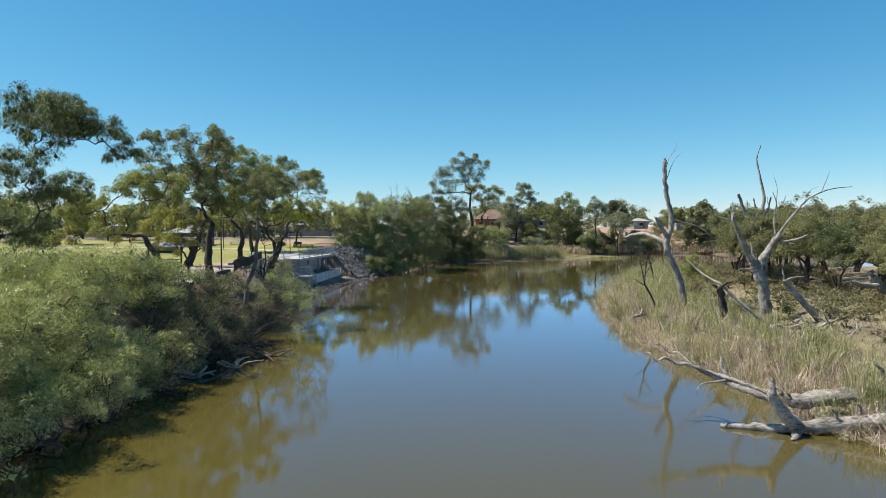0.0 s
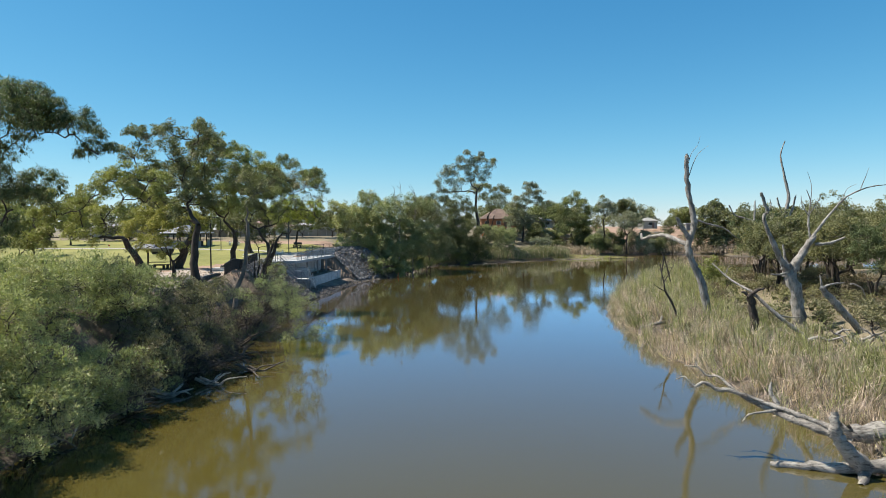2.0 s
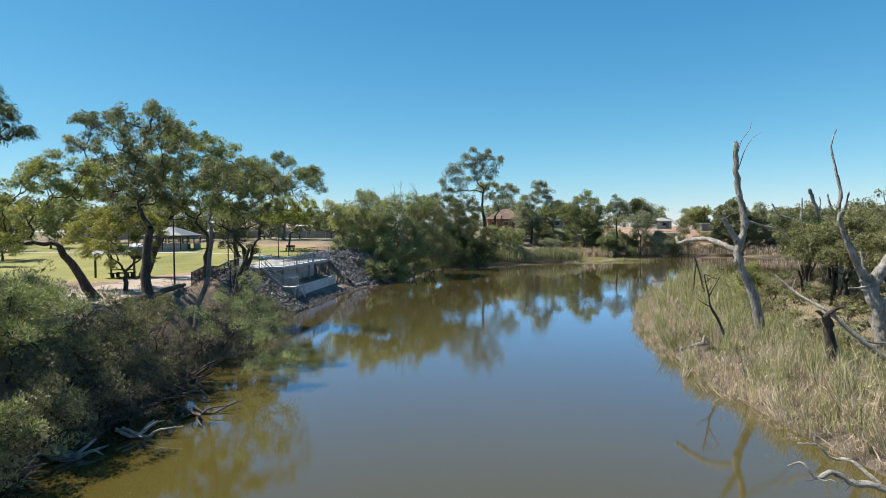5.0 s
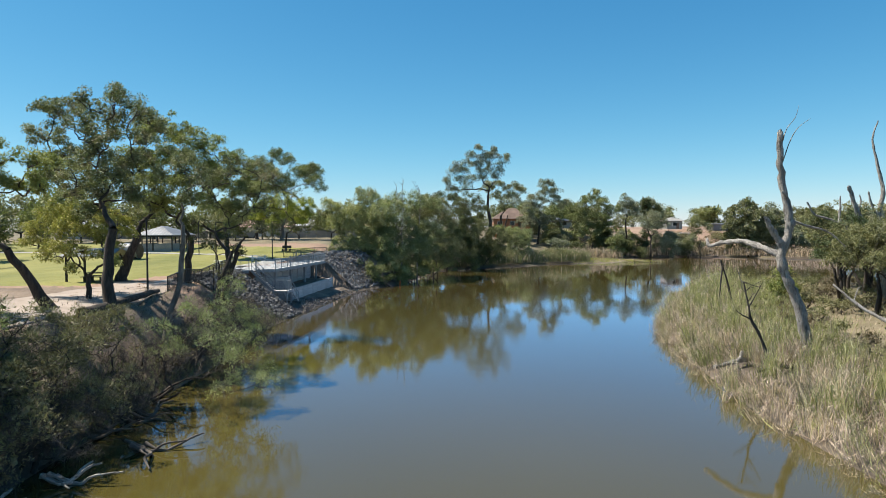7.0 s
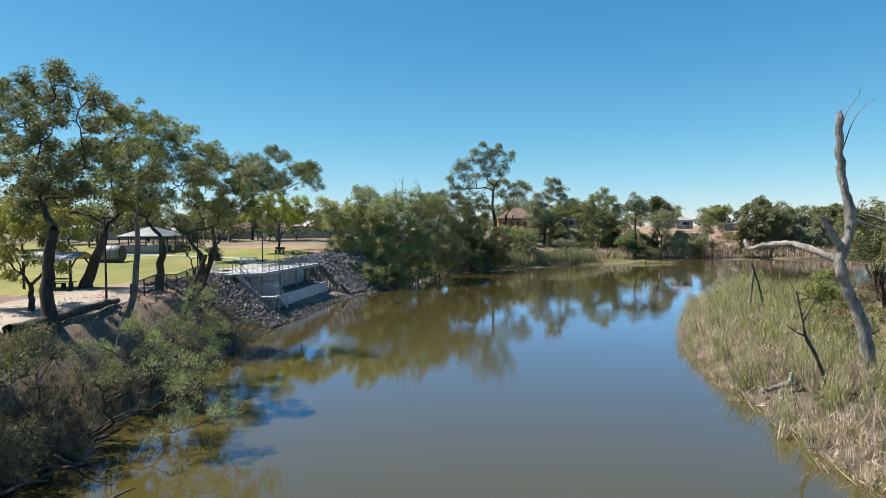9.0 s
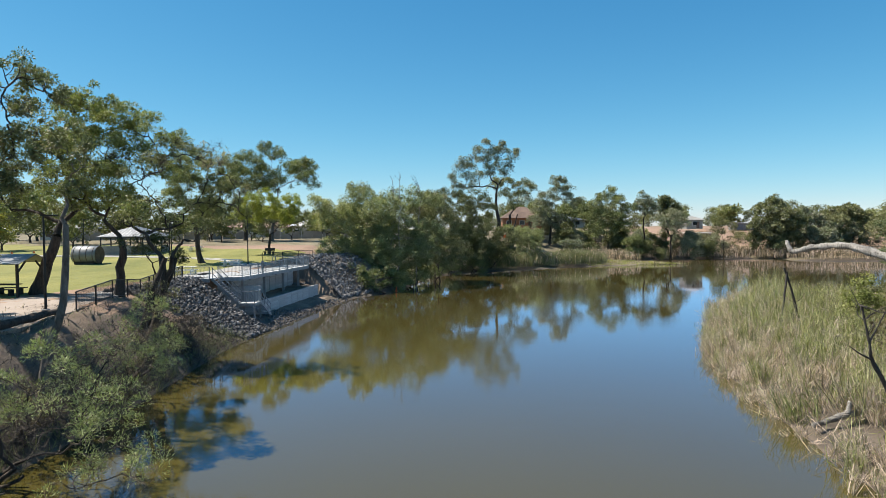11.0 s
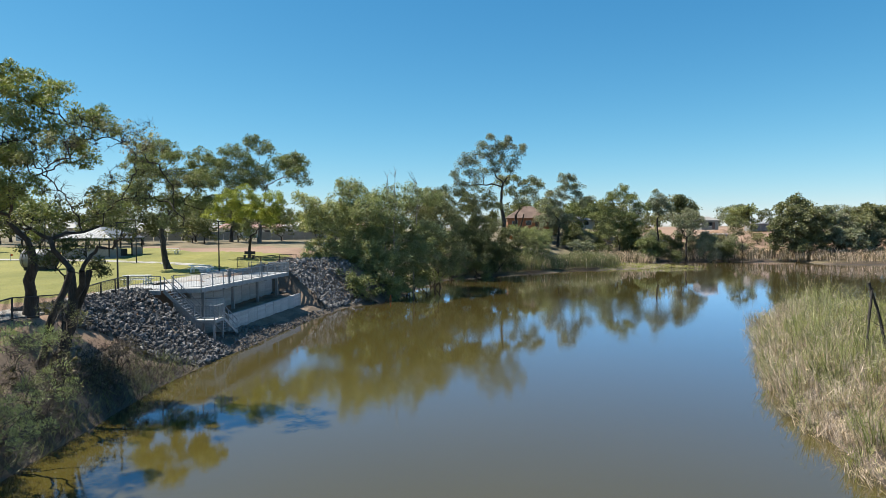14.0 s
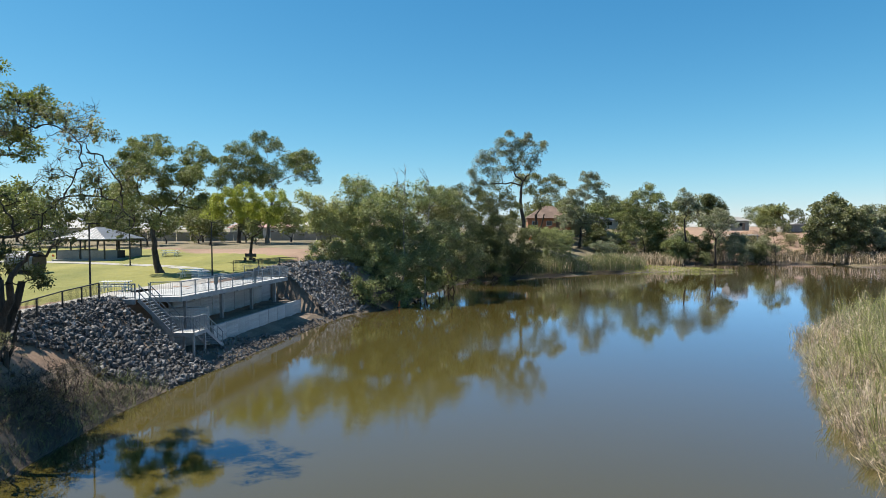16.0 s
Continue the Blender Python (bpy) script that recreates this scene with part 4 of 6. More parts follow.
for bx, by, mat, top in ((28, 209, M_DEEP, 8.4), (32, 212, M_FAR, 9.2), (35.5, 215, M_PARK, 10.5), (46.5, 212, M_DEEP, 9.6), (51, 215, M_FAR, 9.8), (54.5, 209, M_DEEP, 7.6), (62.5, 214, M_FAR, 8.8), (66, 209, M_DEEP, 7.0), (70, 208, M_FAR, 6.8), (66, 214, M_FAR, 7.6),
                         (87, 205, M_FAR, 8.4), (91, 206, M_MALLEE, 8.0), (96, 207, M_FAR, 8.6), (100, 208, M_PARK, 9.0), (105, 208, M_FAR, 8.0), (18.5, 204, M_DEEP, 8.0), (14, 206, M_PARK, 9.0), (43, 204, M_DEEP, 6.6), (29, 198, M_FAR, 5.8), (33.5, 200, M_DEEP, 5.4), (46.0, 200, M_PARK, 6.2), (50.5, 200, M_DEEP, 5.0), (61.5, 202, M_FAR, 5.4), (66.5, 203, M_DEEP, 4.6)):
    far_tree("low dark bush at the foot of the far bank", bx, by, [(bx + rng.uniform(-2.4, 2.4), rng.uniform(ground_at(bx, by) + 0.9, top - 1), rng.uniform(1.1, 1.7)) for _ in range(6)], mat, name="bush", trunk=0.1, stems=3, spread=0.4)


def generic(name, label, mat, h, w, leaf, density, per, tuft, n=9, low=0.35, trunk=0.22, stems=1, **kw):
    """A tree of height h and width w at the origin, for copying."""
    L = []
    for k in range(n):
        a, rr = 2 * math.pi * (k + rng.random()) / n, w / 2 * rng.uniform(0.25, 0.75)
        z = h * rng.uniform(low, 0.86) * (1 - 0.16 * (2 * rr / w) ** 2)
        L.append((rr * math.cos(a), rr * math.sin(a), z, w * rng.uniform(0.18, 0.26)))
    L.append((0.05 * w, 0, h - w * 0.16, w * 0.2))
    return grow(name, label, "tree", (0, 0, 0), L, mat, trunk=trunk, leaf=leaf, density=density, per=per, tuft=tuft, stems=stems, spread=0.3, split=False, fill=1, **kw)


def plant(kinds, spots, group):
    """Sets out copies of a few trees; each original stands on the first of its spots."""
    used = set()
    for k, (x, y, s) in enumerate(spots):
        src = kinds[k % len(kinds)]
        m = pose(x, y, ground_at(x, y) - 0.05, 0, 0, float(rng.uniform(0, 360))) @ Matrix.Diagonal((s, s, s * float(rng.uniform(0.92, 1.08)), 1))
        if k % len(kinds) not in used:
            used.add(k % len(kinds))
            src.matrix_basis = m
            src["group"] = group
        else:
            m = m @ Matrix.Diagonal([1 / v for v in src.scale] + [1])
            tagged(copy_thing(src, m), group=group)


# -- the east bank's woodland --
EK = [generic("mallee_tree", "rounded olive-green tree with dark crooked stems", M_MALLEE, 7.6, 6.2, (0.135, 0.042), 8.0, 48, 0.30, 11, 0.58, 0.2, 3),
      generic("mallee_tree", "spreading pale olive tree with dark forked trunk", M_MALLEE, 6.8, 6.6, (0.135, 0.042), 8.0, 48, 0.30, 11, 0.58, 0.22, 2),
      generic("mallee_tree", "dark grey-green tree with drooping twigs", M_PEPPER, 7.4, 5.4, (0.135, 0.042), 8.0, 48, 0.30, 10, 0.45, 0.18, 3, bare=0.1)]
spots = [(39.5, 78.0, 1.0), (32.6, 63.5, 0.95), (35.0, 54.5, 0.86), (33.0, 66.0, 1.0), (35.5, 60.5, 0.98), (34.6, 72.5, 1.0), (37.5, 52.5, 0.9), (41.0, 57.5, 1.0), (38.5, 66.0, 1.05), (35.5, 74.5, 1.05),
         (44.0, 84.5, 1.02), (39.5, 82.0, 1.05), (43.5, 74.5, 1.1), (45.5, 64.5, 1.08), (47.5, 96.0, 0.98), (44.5, 91.0, 1.05), (36.0, 46.5, 0.82), (42.5, 49.0, 0.95), (48.5, 55.0, 1.05),
         (50.0, 82.0, 1.1), (52.5, 71.5, 1.1), (51.0, 93.0, 1.05), (56.5, 97.0, 1.0), (55.5, 103.0, 1.1), (58.5, 88.0, 1.15), (60.5, 75.0, 1.15), (57.0, 62.0, 1.1), (41, 43.0, 0.9), (47, 46, 1.0)]
spots = [(x, y, 1.12 * s) for x, y, s in spots]
plant(EK, spots, "woodland on the east bank")
grow("green_shrub", "small fresh green shrub standing alone behind the reeds", "bush", g3(29.3, 73.5),
     [(28.4, 73.2, 3.4, 0.8), (29.3, 73.5, 4.4, 0.8), (30.2, 73.6, 3.5, 0.8), (28.8, 73.9, 2.5, 0.8), (30.0, 73.2, 2.4, 0.8), (29.4, 73.2, 3.3, 0.8)], M_OLIVE, trunk=0.09, leaf=(0.18, 0.05), density=9, per=26, tuft=0.32, stems=3, spread=0.25)
FK = [generic("woodland_tree", "rounded olive-green tree in the far woodland", M_MALLEE, 9.5, 8.4, (0.56, 0.23), 2.0, 9, 0.6, 12, 0.2, 0.25, twiggy=False),
      generic("woodland_tree", "dull green tree with uneven crown", M_PARK, 11.0, 8.0, (0.56, 0.23), 2.0, 9, 0.6, 12, 0.2, 0.28, twiggy=False),
      generic("woodland_tree", "dark green bushy tree", M_DEEP, 9.0, 8.0, (0.56, 0.23), 2.0, 9, 0.6, 12, 0.14, 0.25, twiggy=False)]
spots = []
for _ in range(300):
    x, y = rng.uniform(14, 56), rng.uniform(216, 256)
    dd = shore_distance(np.array([x]), np.array([y]))[0]
    if dd > 13 and not (60 < x < 100 and y < 240) and all(math.hypot(x - a, y - b) > 6 for a, b, _ in spots):
        spots.append((x, y, rng.uniform(0.55, 1.0) if y < 225 else rng.uniform(0.8, 1.15)))
plant([FK[1], FK[2], FK[0]], spots[:22], "trees beyond the pond")
spots = []
for _ in range(400):
    x, y = rng.uniform(62, 135), rng.uniform(60, 150)
    if x > 0.42 * y + 20 and shore_distance(np.array([x]), np.array([y]))[0] > 3 and all(math.hypot(x - a, y - b) > 6.5 for a, b, _ in spots):
        spots.append((x, y, rng.uniform(0.85, 1.1)))
plant([FK[0], FK[1], FK[0]], spots[:30], "far woodland")
far = [(30, 222, 0.8), (44, 228, 0.9), (63, 250, 0.85), (100, 300, 0.8), (108, 306, 0.85), (115, 312, 1.1), (122, 308, 0.85), (129, 304, 0.65), (90, 262, 0.5), (122, 212, 1.0), (130, 210, 1.1), (140, 218, 1.1), (124, 224, 0.9), (17, 226, 0.8), (134, 290, 0.9), (146, 300, 1.0)]
plant([FK[1], FK[2], FK[2], FK[0]], far, "trees beyond the pond")
DK = [generic("distant_tree", "distant dull green tree on the skyline", mat, hh, ww, (1.0, 0.42), 0.7, 7, 0.95, 9, 0.15, 0.25, twiggy=False)
      for mat, hh, ww in ((M_FAR, 10.5, 9.5), (M_PARK, 9.0, 9.5), (M_DEEP, 9.5, 8.5))]
spots = []
for _ in range(900):
    x, y = rng.uniform(-330, 420), rng.uniform(270, 460)
    if (x < -30 or x > 20 or y > 300) and not (50 < x < 150 and y < 300) and all(math.hypot(x - a, y - b) > 10 for a, b, _ in spots):
        spots.append((x, y, rng.uniform(0.75, 1.2)))
plant(DK, spots[:110], "distant tree line")
spots = [(-80, 138, 0.85), (-70, 141, 0.8), (-63, 147, 0.8), (-56, 144, 0.7), (-52, 156, 0.8), (-43, 154, 0.7), (-36, 158, 0.7), (-29, 160, 0.75), (-24, 166, 0.7), (-90, 136, 0.9), (-66, 132, 0.7), (-58, 139, 0.6), (-74, 126, 0.8), (-50, 150, 0.6), (-38, 146, 0.5), (-46, 146, 0.6), (-60, 168, 0.9), (-70, 160, 1.1), (-52, 176, 0.8), (-80, 172, 1.2), (-92, 160, 1.2), (-46, 182, 0.8), (-56, 150, 0.55), (-66, 146, 0.6), (-36, 176, 0.6), (-28, 170, 0.55), (-22, 180, 0.7),
         (-75, 140, 0.8), (-85, 148, 1.0), (-100, 140, 1.1), (-30, 190, 0.9), (-40, 200, 0.9), (-66, 190, 1.0), (-110, 172, 1.2), (-120, 150, 1.2), (-18, 165, 0.5), (-88, 128, 1.0), (-95, 115, 1.0), (-78, 118, 0.7),
         (-64, 100, 0.8), (-72, 92, 0.9), (-82, 100, 1.0), (-58, 88, 0.7), (-66, 78, 0.9), (-55, 72, 0.8), (-60, 62, 0.9), (-47, 60, 0.6), (-70, 66, 1.0), (-44, 52, 0.7), (-50, 48, 0.9), (-40, 46, 0.8)]
plant([FK[1], FK[0], FK[1], FK[2]], spots, "trees round the park")

# ---- dead trees and driftwood ----


def dead(name, label, category, base, limbs, mat, group="", broken=()):
    """A leafless tree, stump or log: each limb is a line of world points with the radius at both ends; the first is the trunk."""
    root = thing(name, base, label, category, group)
    b0 = np.array(base)
    for k, (pts, r0, r1) in enumerate(limbs):
        q = Quads()
        line = curve(np.array(pts, float) - b0, 6)
        n = len(line)
        line[1:-1] += rng.normal(size=(n - 2, 3)) * (0.10 * min(r0, r1) + 0.03 * max(r0, r1))
        rad = np.linspace(r0, r1, n) * (1 + 0.07 * rng.normal(size=n))
        if k == 0 and category == "dead tree":
            rad[0] *= 1.35
        q.tube(line, np.abs(rad), 14 if r0 > 0.15 else 6, 0.2, True)
        if k in broken:
            for s in range(7):
                a = rng.uniform(0, 6.28)
                o = np.array([math.cos(a), math.sin(a), 0]) * r1 * 0.6
                q.tube([line[-1] + o * 0.9 - (line[-1] - line[-2]) * 0.4, line[-1] + o + (line[-1] - line[-2]) * rng.uniform(0.3, 1.1)], [r1 * 0.35, 0.01], 4, 0, False)
        piece("trunk" if k == 0 else "limb", q, mat, root, smooth=True)
    return root


def sprays(base_pts, n, length, r=0.02, up=0.4):
    """Thin dead twigs from some points."""
    out = []
    for p in base_pts:
        for _ in range(n):
            d = rng.normal(size=3) + np.array([0, 0, up])
            d /= np.linalg.norm(d)
            L = length * rng.uniform(0.5, 1.1)
            out.append((list(wander(p, np.array(p) + d * L, 4, 0.3)), r, r * 0.35))
    return out


dead("dead_gum", "tall leaning grey dead trunk with broken top and side branch", "dead tree", (21.3, 54.1, ground_at(21.3, 54.1) - 0.1),
     [([(21.4, 54.10, 1.2), (20.7, 54.00, 4.2), (20.0, 54.00, 5.8), (19.6, 53.90, 7.1), (19.95, 53.80, 8.6), (19.85, 53.70, 9.8), (19.5, 53.70, 11.5), (19.3, 53.60, 13.1), (19.3, 53.60, 14.35)], 0.30, 0.15),
      ([(19.7, 54.00, 7.2), (19.0, 55.50, 7.75), (18.5, 57.10, 8.0), (17.9, 58.70, 7.8), (17.6, 59.50, 7.65), (17.9, 60.70, 8.1)], 0.2, 0.09),
      ([(19.8, 53.90, 7.6), (19.0, 53.80, 8.7), (18.6, 53.70, 9.4)], 0.2, 0.12),
      ([(19.9, 53.70, 10.3), (19.6, 53.50, 10.7), (19.35, 53.40, 10.95)], 0.1, 0.05),
      ([(20.0, 53.90, 9.3), (21.4, 54.30, 8.9), (22.8, 54.90, 8.6), (24.2, 55.50, 7.7)], 0.09, 0.03),
      ([(19.45, 53.60, 12.6), (19.9, 53.60, 13.9), (20.3, 53.50, 14.6), (21.0, 53.60, 15.1)], 0.035, 0.008), ([(19.4, 53.60, 13.6), (19.7, 53.70, 14.5), (20.2, 53.70, 15.2), (20.4, 53.70, 15.9)], 0.03, 0.008)],
     M_DEAD, broken=(0, 2))
dead("dead_gum", "stout grey dead tree forking low into bare twisted limbs", "dead tree", (25.5, 48, ground_at(25.5, 48) - 0.1),
     [([(25.35, 48, 1.3), (25.15, 48, 3.4), (24.55, 48, 5.2), (24.25, 48, 5.9)], 0.46, 0.33),
      ([(24.25, 48, 5.7), (23.65, 47.8, 6.7), (22.95, 47.6, 8.0), (22.45, 47.5, 9.3), (22.65, 47.4, 9.7)], 0.22, 0.07),
      ([(24.55, 48.2, 5.6), (24.45, 48.5, 6.6), (24.35, 48.6, 7.4)], 0.15, 0.06),
      ([(24.75, 48, 5.4), (25.15, 48, 6.4), (25.95, 48.2, 7.4), (26.45, 48.3, 8.0)], 0.32, 0.15),
      ([(25.85, 48.2, 7.2), (26.55, 48.3, 8.3), (27.75, 48.5, 9.7), (28.95, 48.7, 10.8), (30.75, 49, 11.5), (32.55, 49.2, 11.7)], 0.13, 0.02),
      ([(26.45, 48.2, 7.4), (27.35, 48, 7.5), (28.35, 47.9, 7.9)], 0.14, 0.07),
      ([(26.15, 48.3, 7.6), (26.15, 48.6, 9.2), (26.35, 48.7, 10.4), (26.05, 48.7, 11.3)], 0.09, 0.025), ([(26.25, 48.6, 9.6), (26.95, 48.7, 10.6), (27.05, 48.7, 11.0)], 0.05, 0.015),
      ([(26.20, 48.6, 9.4), (25.65, 48.5, 10.2), (25.55, 48.5, 10.9)], 0.05, 0.015), ([(26.35, 48.7, 10.3), (26.45, 48.8, 11.6), (26.15, 48.8, 12.6)], 0.03, 0.01),
      ([(29.95, 48.9, 11.2), (30.45, 49, 12.3), (30.65, 49, 12.9)], 0.035, 0.008), ([(28.45, 48.6, 10.3), (28.85, 48.6, 11.3), (29.55, 48.6, 11.7)], 0.03, 0.008),
      ([(24.45, 47.9, 5.4), (23.55, 47.6, 5.3), (22.95, 47.4, 5.35)], 0.10, 0.05)], M_DEAD)
dead("dead_gum", "tall dead tree with a thin crooked spire behind the woodland edge", "dead tree", (36.8, 72, ground_at(36.8, 72) - 0.1),
     [([(37.4, 72, 1.5), (37.2, 72, 5.0), (36.9, 72, 8.5), (36.9, 72, 10.5), (37.1, 72, 12.0), (36.7, 72.2, 14.2), (36.4, 72.4, 16.4), (36.9, 72.5, 18.0)], 0.3, 0.04),
      ([(36.9, 72, 9.2), (36.1, 72, 10.9), (35.9, 72, 11.8)], 0.13, 0.07), ([(36.9, 72, 9.2), (37.6, 72.1, 10.6), (37.9, 72.1, 11.9)], 0.14, 0.09),
      ([(36.5, 72, 8.0), (35.1, 71.8, 9.6), (34.2, 71.6, 11.6), (33.9, 71.5, 12.3)], 0.2, 0.15), ([(34.7, 71.8, 9.7), (35.1, 71.8, 10.9), (35.0, 71.8, 11.6)], 0.08, 0.05),
      ([(36.3, 72, 6.6), (34.6, 72, 8.4), (33.0, 72, 9.4), (31.4, 72, 9.9), (30.7, 72, 11.0)], 0.14, 0.07), ([(33.4, 72, 9.3), (33.5, 72, 10.4), (33.5, 72, 11.5)], 0.11, 0.06)], M_DEAD, broken=(1, 2, 3))
dead("dead_tree", "leaning dead grey trunk with short broken fork", "dead tree", (27.4, 44.5, ground_at(27.4, 44.5) - 0.1),
     [([(27.6, 44.5, 1.6), (26.4, 44.6, 2.9), (25.5, 44.6, 3.9), (24.8, 44.7, 4.7)], 0.26, 0.17), ([(24.9, 44.7, 4.6), (25.6, 44.9, 4.85), (26.6, 45.1, 4.95)], 0.09, 0.05),
      ([(24.9, 44.7, 4.6), (24.8, 44.6, 5.1), (24.7, 44.6, 5.5)], 0.08, 0.04), ([(26.9, 44.9, 4.9), (27.8, 45.2, 4.6), (28.2, 45.4, 4.0)], 0.06, 0.03)], M_DEAD)
dead("dead_tree", "leaning thick dead trunk with a horizontal pale limb", "dead tree", (36.2, 49, ground_at(36.2, 49) - 0.1),
     [([(36.4, 49, 1.6), (35.4, 49.1, 3.0), (34.6, 49.2, 4.2), (34.1, 49.2, 5.0)], 0.42, 0.26), ([(34.9, 49.1, 3.8), (33.6, 48.8, 3.9), (32.2, 48.6, 4.2)], 0.24, 0.14)] + sprays([(32.2, 48.6, 4.2)], 5, 1.0), M_DEAD)
dead("broken_stump", "short broken dark splintered stump among reeds", "stump", (20.8, 45.4, ground_at(20.8, 45.4) - 0.1),
     [([(20.9, 45.4, 1.2), (20.8, 45.4, 3.0), (20.5, 45.3, 4.1)], 0.27, 0.24), ([(20.3, 45.1, 4.0), (20.8, 45.0, 4.45), (21.3, 45.0, 4.6)], 0.13, 0.07), ([(20.5, 45.3, 3.9), (20.1, 45.2, 4.3), (19.9, 45.2, 4.35)], 0.12, 0.05)], M_BARK, broken=(0, 1))
dead("fallen_branch", "long fallen grey branch propped on a broken stump", "dead wood", (22.6, 44.2, ground_at(22.6, 44.2)),
     [([(18.9, 47.5, 6.1), (19.8, 46.4, 5.0), (20.6, 45.2, 4.3), (21.6, 44.6, 3.2), (22.8, 44.2, 2.1), (23.6, 43.9, 1.5)], 0.05, 0.17), ([(22.0, 44.6, 2.9), (22.8, 44.8, 2.7), (23.6, 44.9, 2.7)], 0.06, 0.03), ([(19.5, 46.8, 5.4), (19.9, 47.2, 5.9), (20.2, 47.4, 6.0)], 0.03, 0.012)], M_DEAD)
dead("dead_shrub", "thin black dead shrub with bare twigs rising from reeds", "dead tree", (18.6, 53.4, ground_at(18.6, 53.4) - 0.1),
     [([(18.8, 53.3, 0.8), (18.2, 53.2, 2.4), (17.5, 53.0, 3.6), (17.3, 52.9, 4.4), (17.0, 52.9, 5.8)], 0.10, 0.04), ([(17.5, 53, 3.6), (16.9, 52.8, 3.9), (16.5, 52.8, 4.2)], 0.05, 0.015),
      ([(17.3, 52.9, 4.3), (17.9, 53.1, 5.2), (18.2, 53.1, 5.8)], 0.045, 0.012)] + sprays([(17.1, 52.9, 5.2), (16.9, 52.9, 5.8), (17.2, 52.9, 4.6)], 4, 1.2), M_CHAR)
dead("dead_shrub", "pair of thin dark dead stems leaning over the reed tips", "dead tree", (24.6, 74, ground_at(24.6, 74) - 0.1),
     [([(25.4, 74, 1.2), (24.9, 74, 3.6), (24.2, 74, 5.9)], 0.11, 0.07), ([(24.4, 74, 5.6), (24.1, 73.8, 3.6), (23.9, 73.6, 1.6)], 0.07, 0.06)] + sprays([(24.9, 74, 3.4), (25.2, 74, 2.4)], 4, 1.3), M_CHAR)
dead("fallen_log", "long bleached fallen trunk in shallow water with an upright forked limb", "log", (16, 25, 0.0),
     [([(12.2, 25.9, 0.02), (13.2, 25.5, 0.12), (14.6, 25.1, 0.18), (16.2, 24.8, 0.42), (18.4, 24.4, 0.7), (21.0, 24.0, 1.0), (25, 23.4, 1.4)], 0.10, 0.5),
      ([(15.0, 24.9, 0.2), (14.3, 24.8, 0.9), (13.8, 24.7, 1.6), (13.75, 24.7, 2.3)], 0.3, 0.13),
      ([(13.9, 24.8, 1.45), (13.2, 25.3, 1.65), (12.3, 26.4, 1.95), (11.3, 26.8, 2.45), (10.7, 27.0, 2.5), (10.2, 27.05, 2.75), (9.8, 27.0, 2.62), (9.5, 27.1, 2.95), (9.2, 27.2, 2.85)], 0.15, 0.02),
      ([(13.8, 24.8, 1.7), (13.0, 25.6, 1.95), (12.4, 26.2, 2.1), (11.8, 26.6, 2.3)], 0.11, 0.06),
      ([(11.3, 26.9, 2.5), (10.9, 27.4, 2.9), (10.6, 27.7, 2.85), (10.2, 27.7, 3.2), (9.7, 27.7, 3.25)], 0.06, 0.018),
      ([(12.5, 26.1, 1.95), (11.9, 26.0, 1.9), (11.4, 25.9, 1.85), (11.1, 25.8, 1.6)], 0.06, 0.02), ([(12.6, 26.2, 2.1), (12.4, 26.4, 2.6), (12.5, 26.5, 2.9)], 0.10, 0.04),
      ([(14.9, 24.9, 0.15), (14.6, 24.4, 0.05), (14.3, 24.1, -0.05)], 0.2, 0.1),
      ([(16.4, 24.7, 0.7), (16.3, 24.6, 1.0), (16.1, 24.6, 1.12)], 0.07, 0.03), ([(17.3, 24.6, 0.9), (17.25, 24.5, 1.2), (17.1, 24.5, 1.35)], 0.07, 0.03), ([(18.2, 24.4, 1.0), (18.1, 24.3, 1.35)], 0.08, 0.04)]
     + sprays([(10.7, 27.0, 2.5), (9.8, 27.0, 2.62), (11.6, 26.6, 2.3), (10.2, 27.7, 3.2)], 3, 0.5, 0.016), M_DRIFT)
dead("fallen_log", "thick bleached log lying beside the water on dry reeds", "log", (19, 26.6, 0.7),
     [([(15.8, 27.1, 0.75), (17.4, 26.9, 0.95), (19.4, 26.6, 1.2), (22, 26.2, 1.4), (26, 25.6, 1.6)], 0.34, 0.42), ([(19.6, 26.7, 1.5), (19.7, 26.8, 2.1), (19.4, 26.8, 2.5)], 0.13, 0.06),
      ([(16.1, 27.3, 0.6), (15.6, 27.4, 1.0)], 0.16, 0.1)], M_DRIFT)
dead("driftwood_log", "short grey driftwood log at the reed edge", "log", (17.6, 55.2, 0.5), [([(16.0, 54.4, 0.55), (17.2, 54.9, 0.7), (18.6, 55.4, 0.9)], 0.10, 0.16), ([(17.8, 55.1, 0.8), (18.0, 55.2, 1.35)], 0.13, 0.1)], M_DRIFT)
dead("driftwood_log", "short dark driftwood log at the reed edge", "log", (18.8, 52.6, 0.6), [([(17.6, 52.3, 0.75), (18.6, 52.6, 0.95), (19.8, 52.8, 0.95)], 0.09, 0.15)], M_CHAR)
dead("driftwood_log", "pale driftwood log caught in reeds", "log", (18.3, 66.5, 0.4), [([(17.0, 65.8, 0.25), (18.0, 66.3, 0.5), (19.4, 66.8, 0.7)], 0.10, 0.15), ([(17.4, 65.2, 0.25), (18.6, 65.3, 0.45)], 0.08, 0.1)], M_DRIFT)
limbs = []
for k in range(13):
    c = np.array([25.2, 40.2, 2.0]) + rng.normal(size=3) * (1.4, 0.9, 0.1)
    d = np.array([rng.normal(), rng.normal() * 0.6, rng.uniform(0.1, 0.7)])
    limbs.append((list(wander(c - d * 0.5, c + d * 0.9, 5, 0.3)), rng.uniform(0.06, 0.16), 0.03))
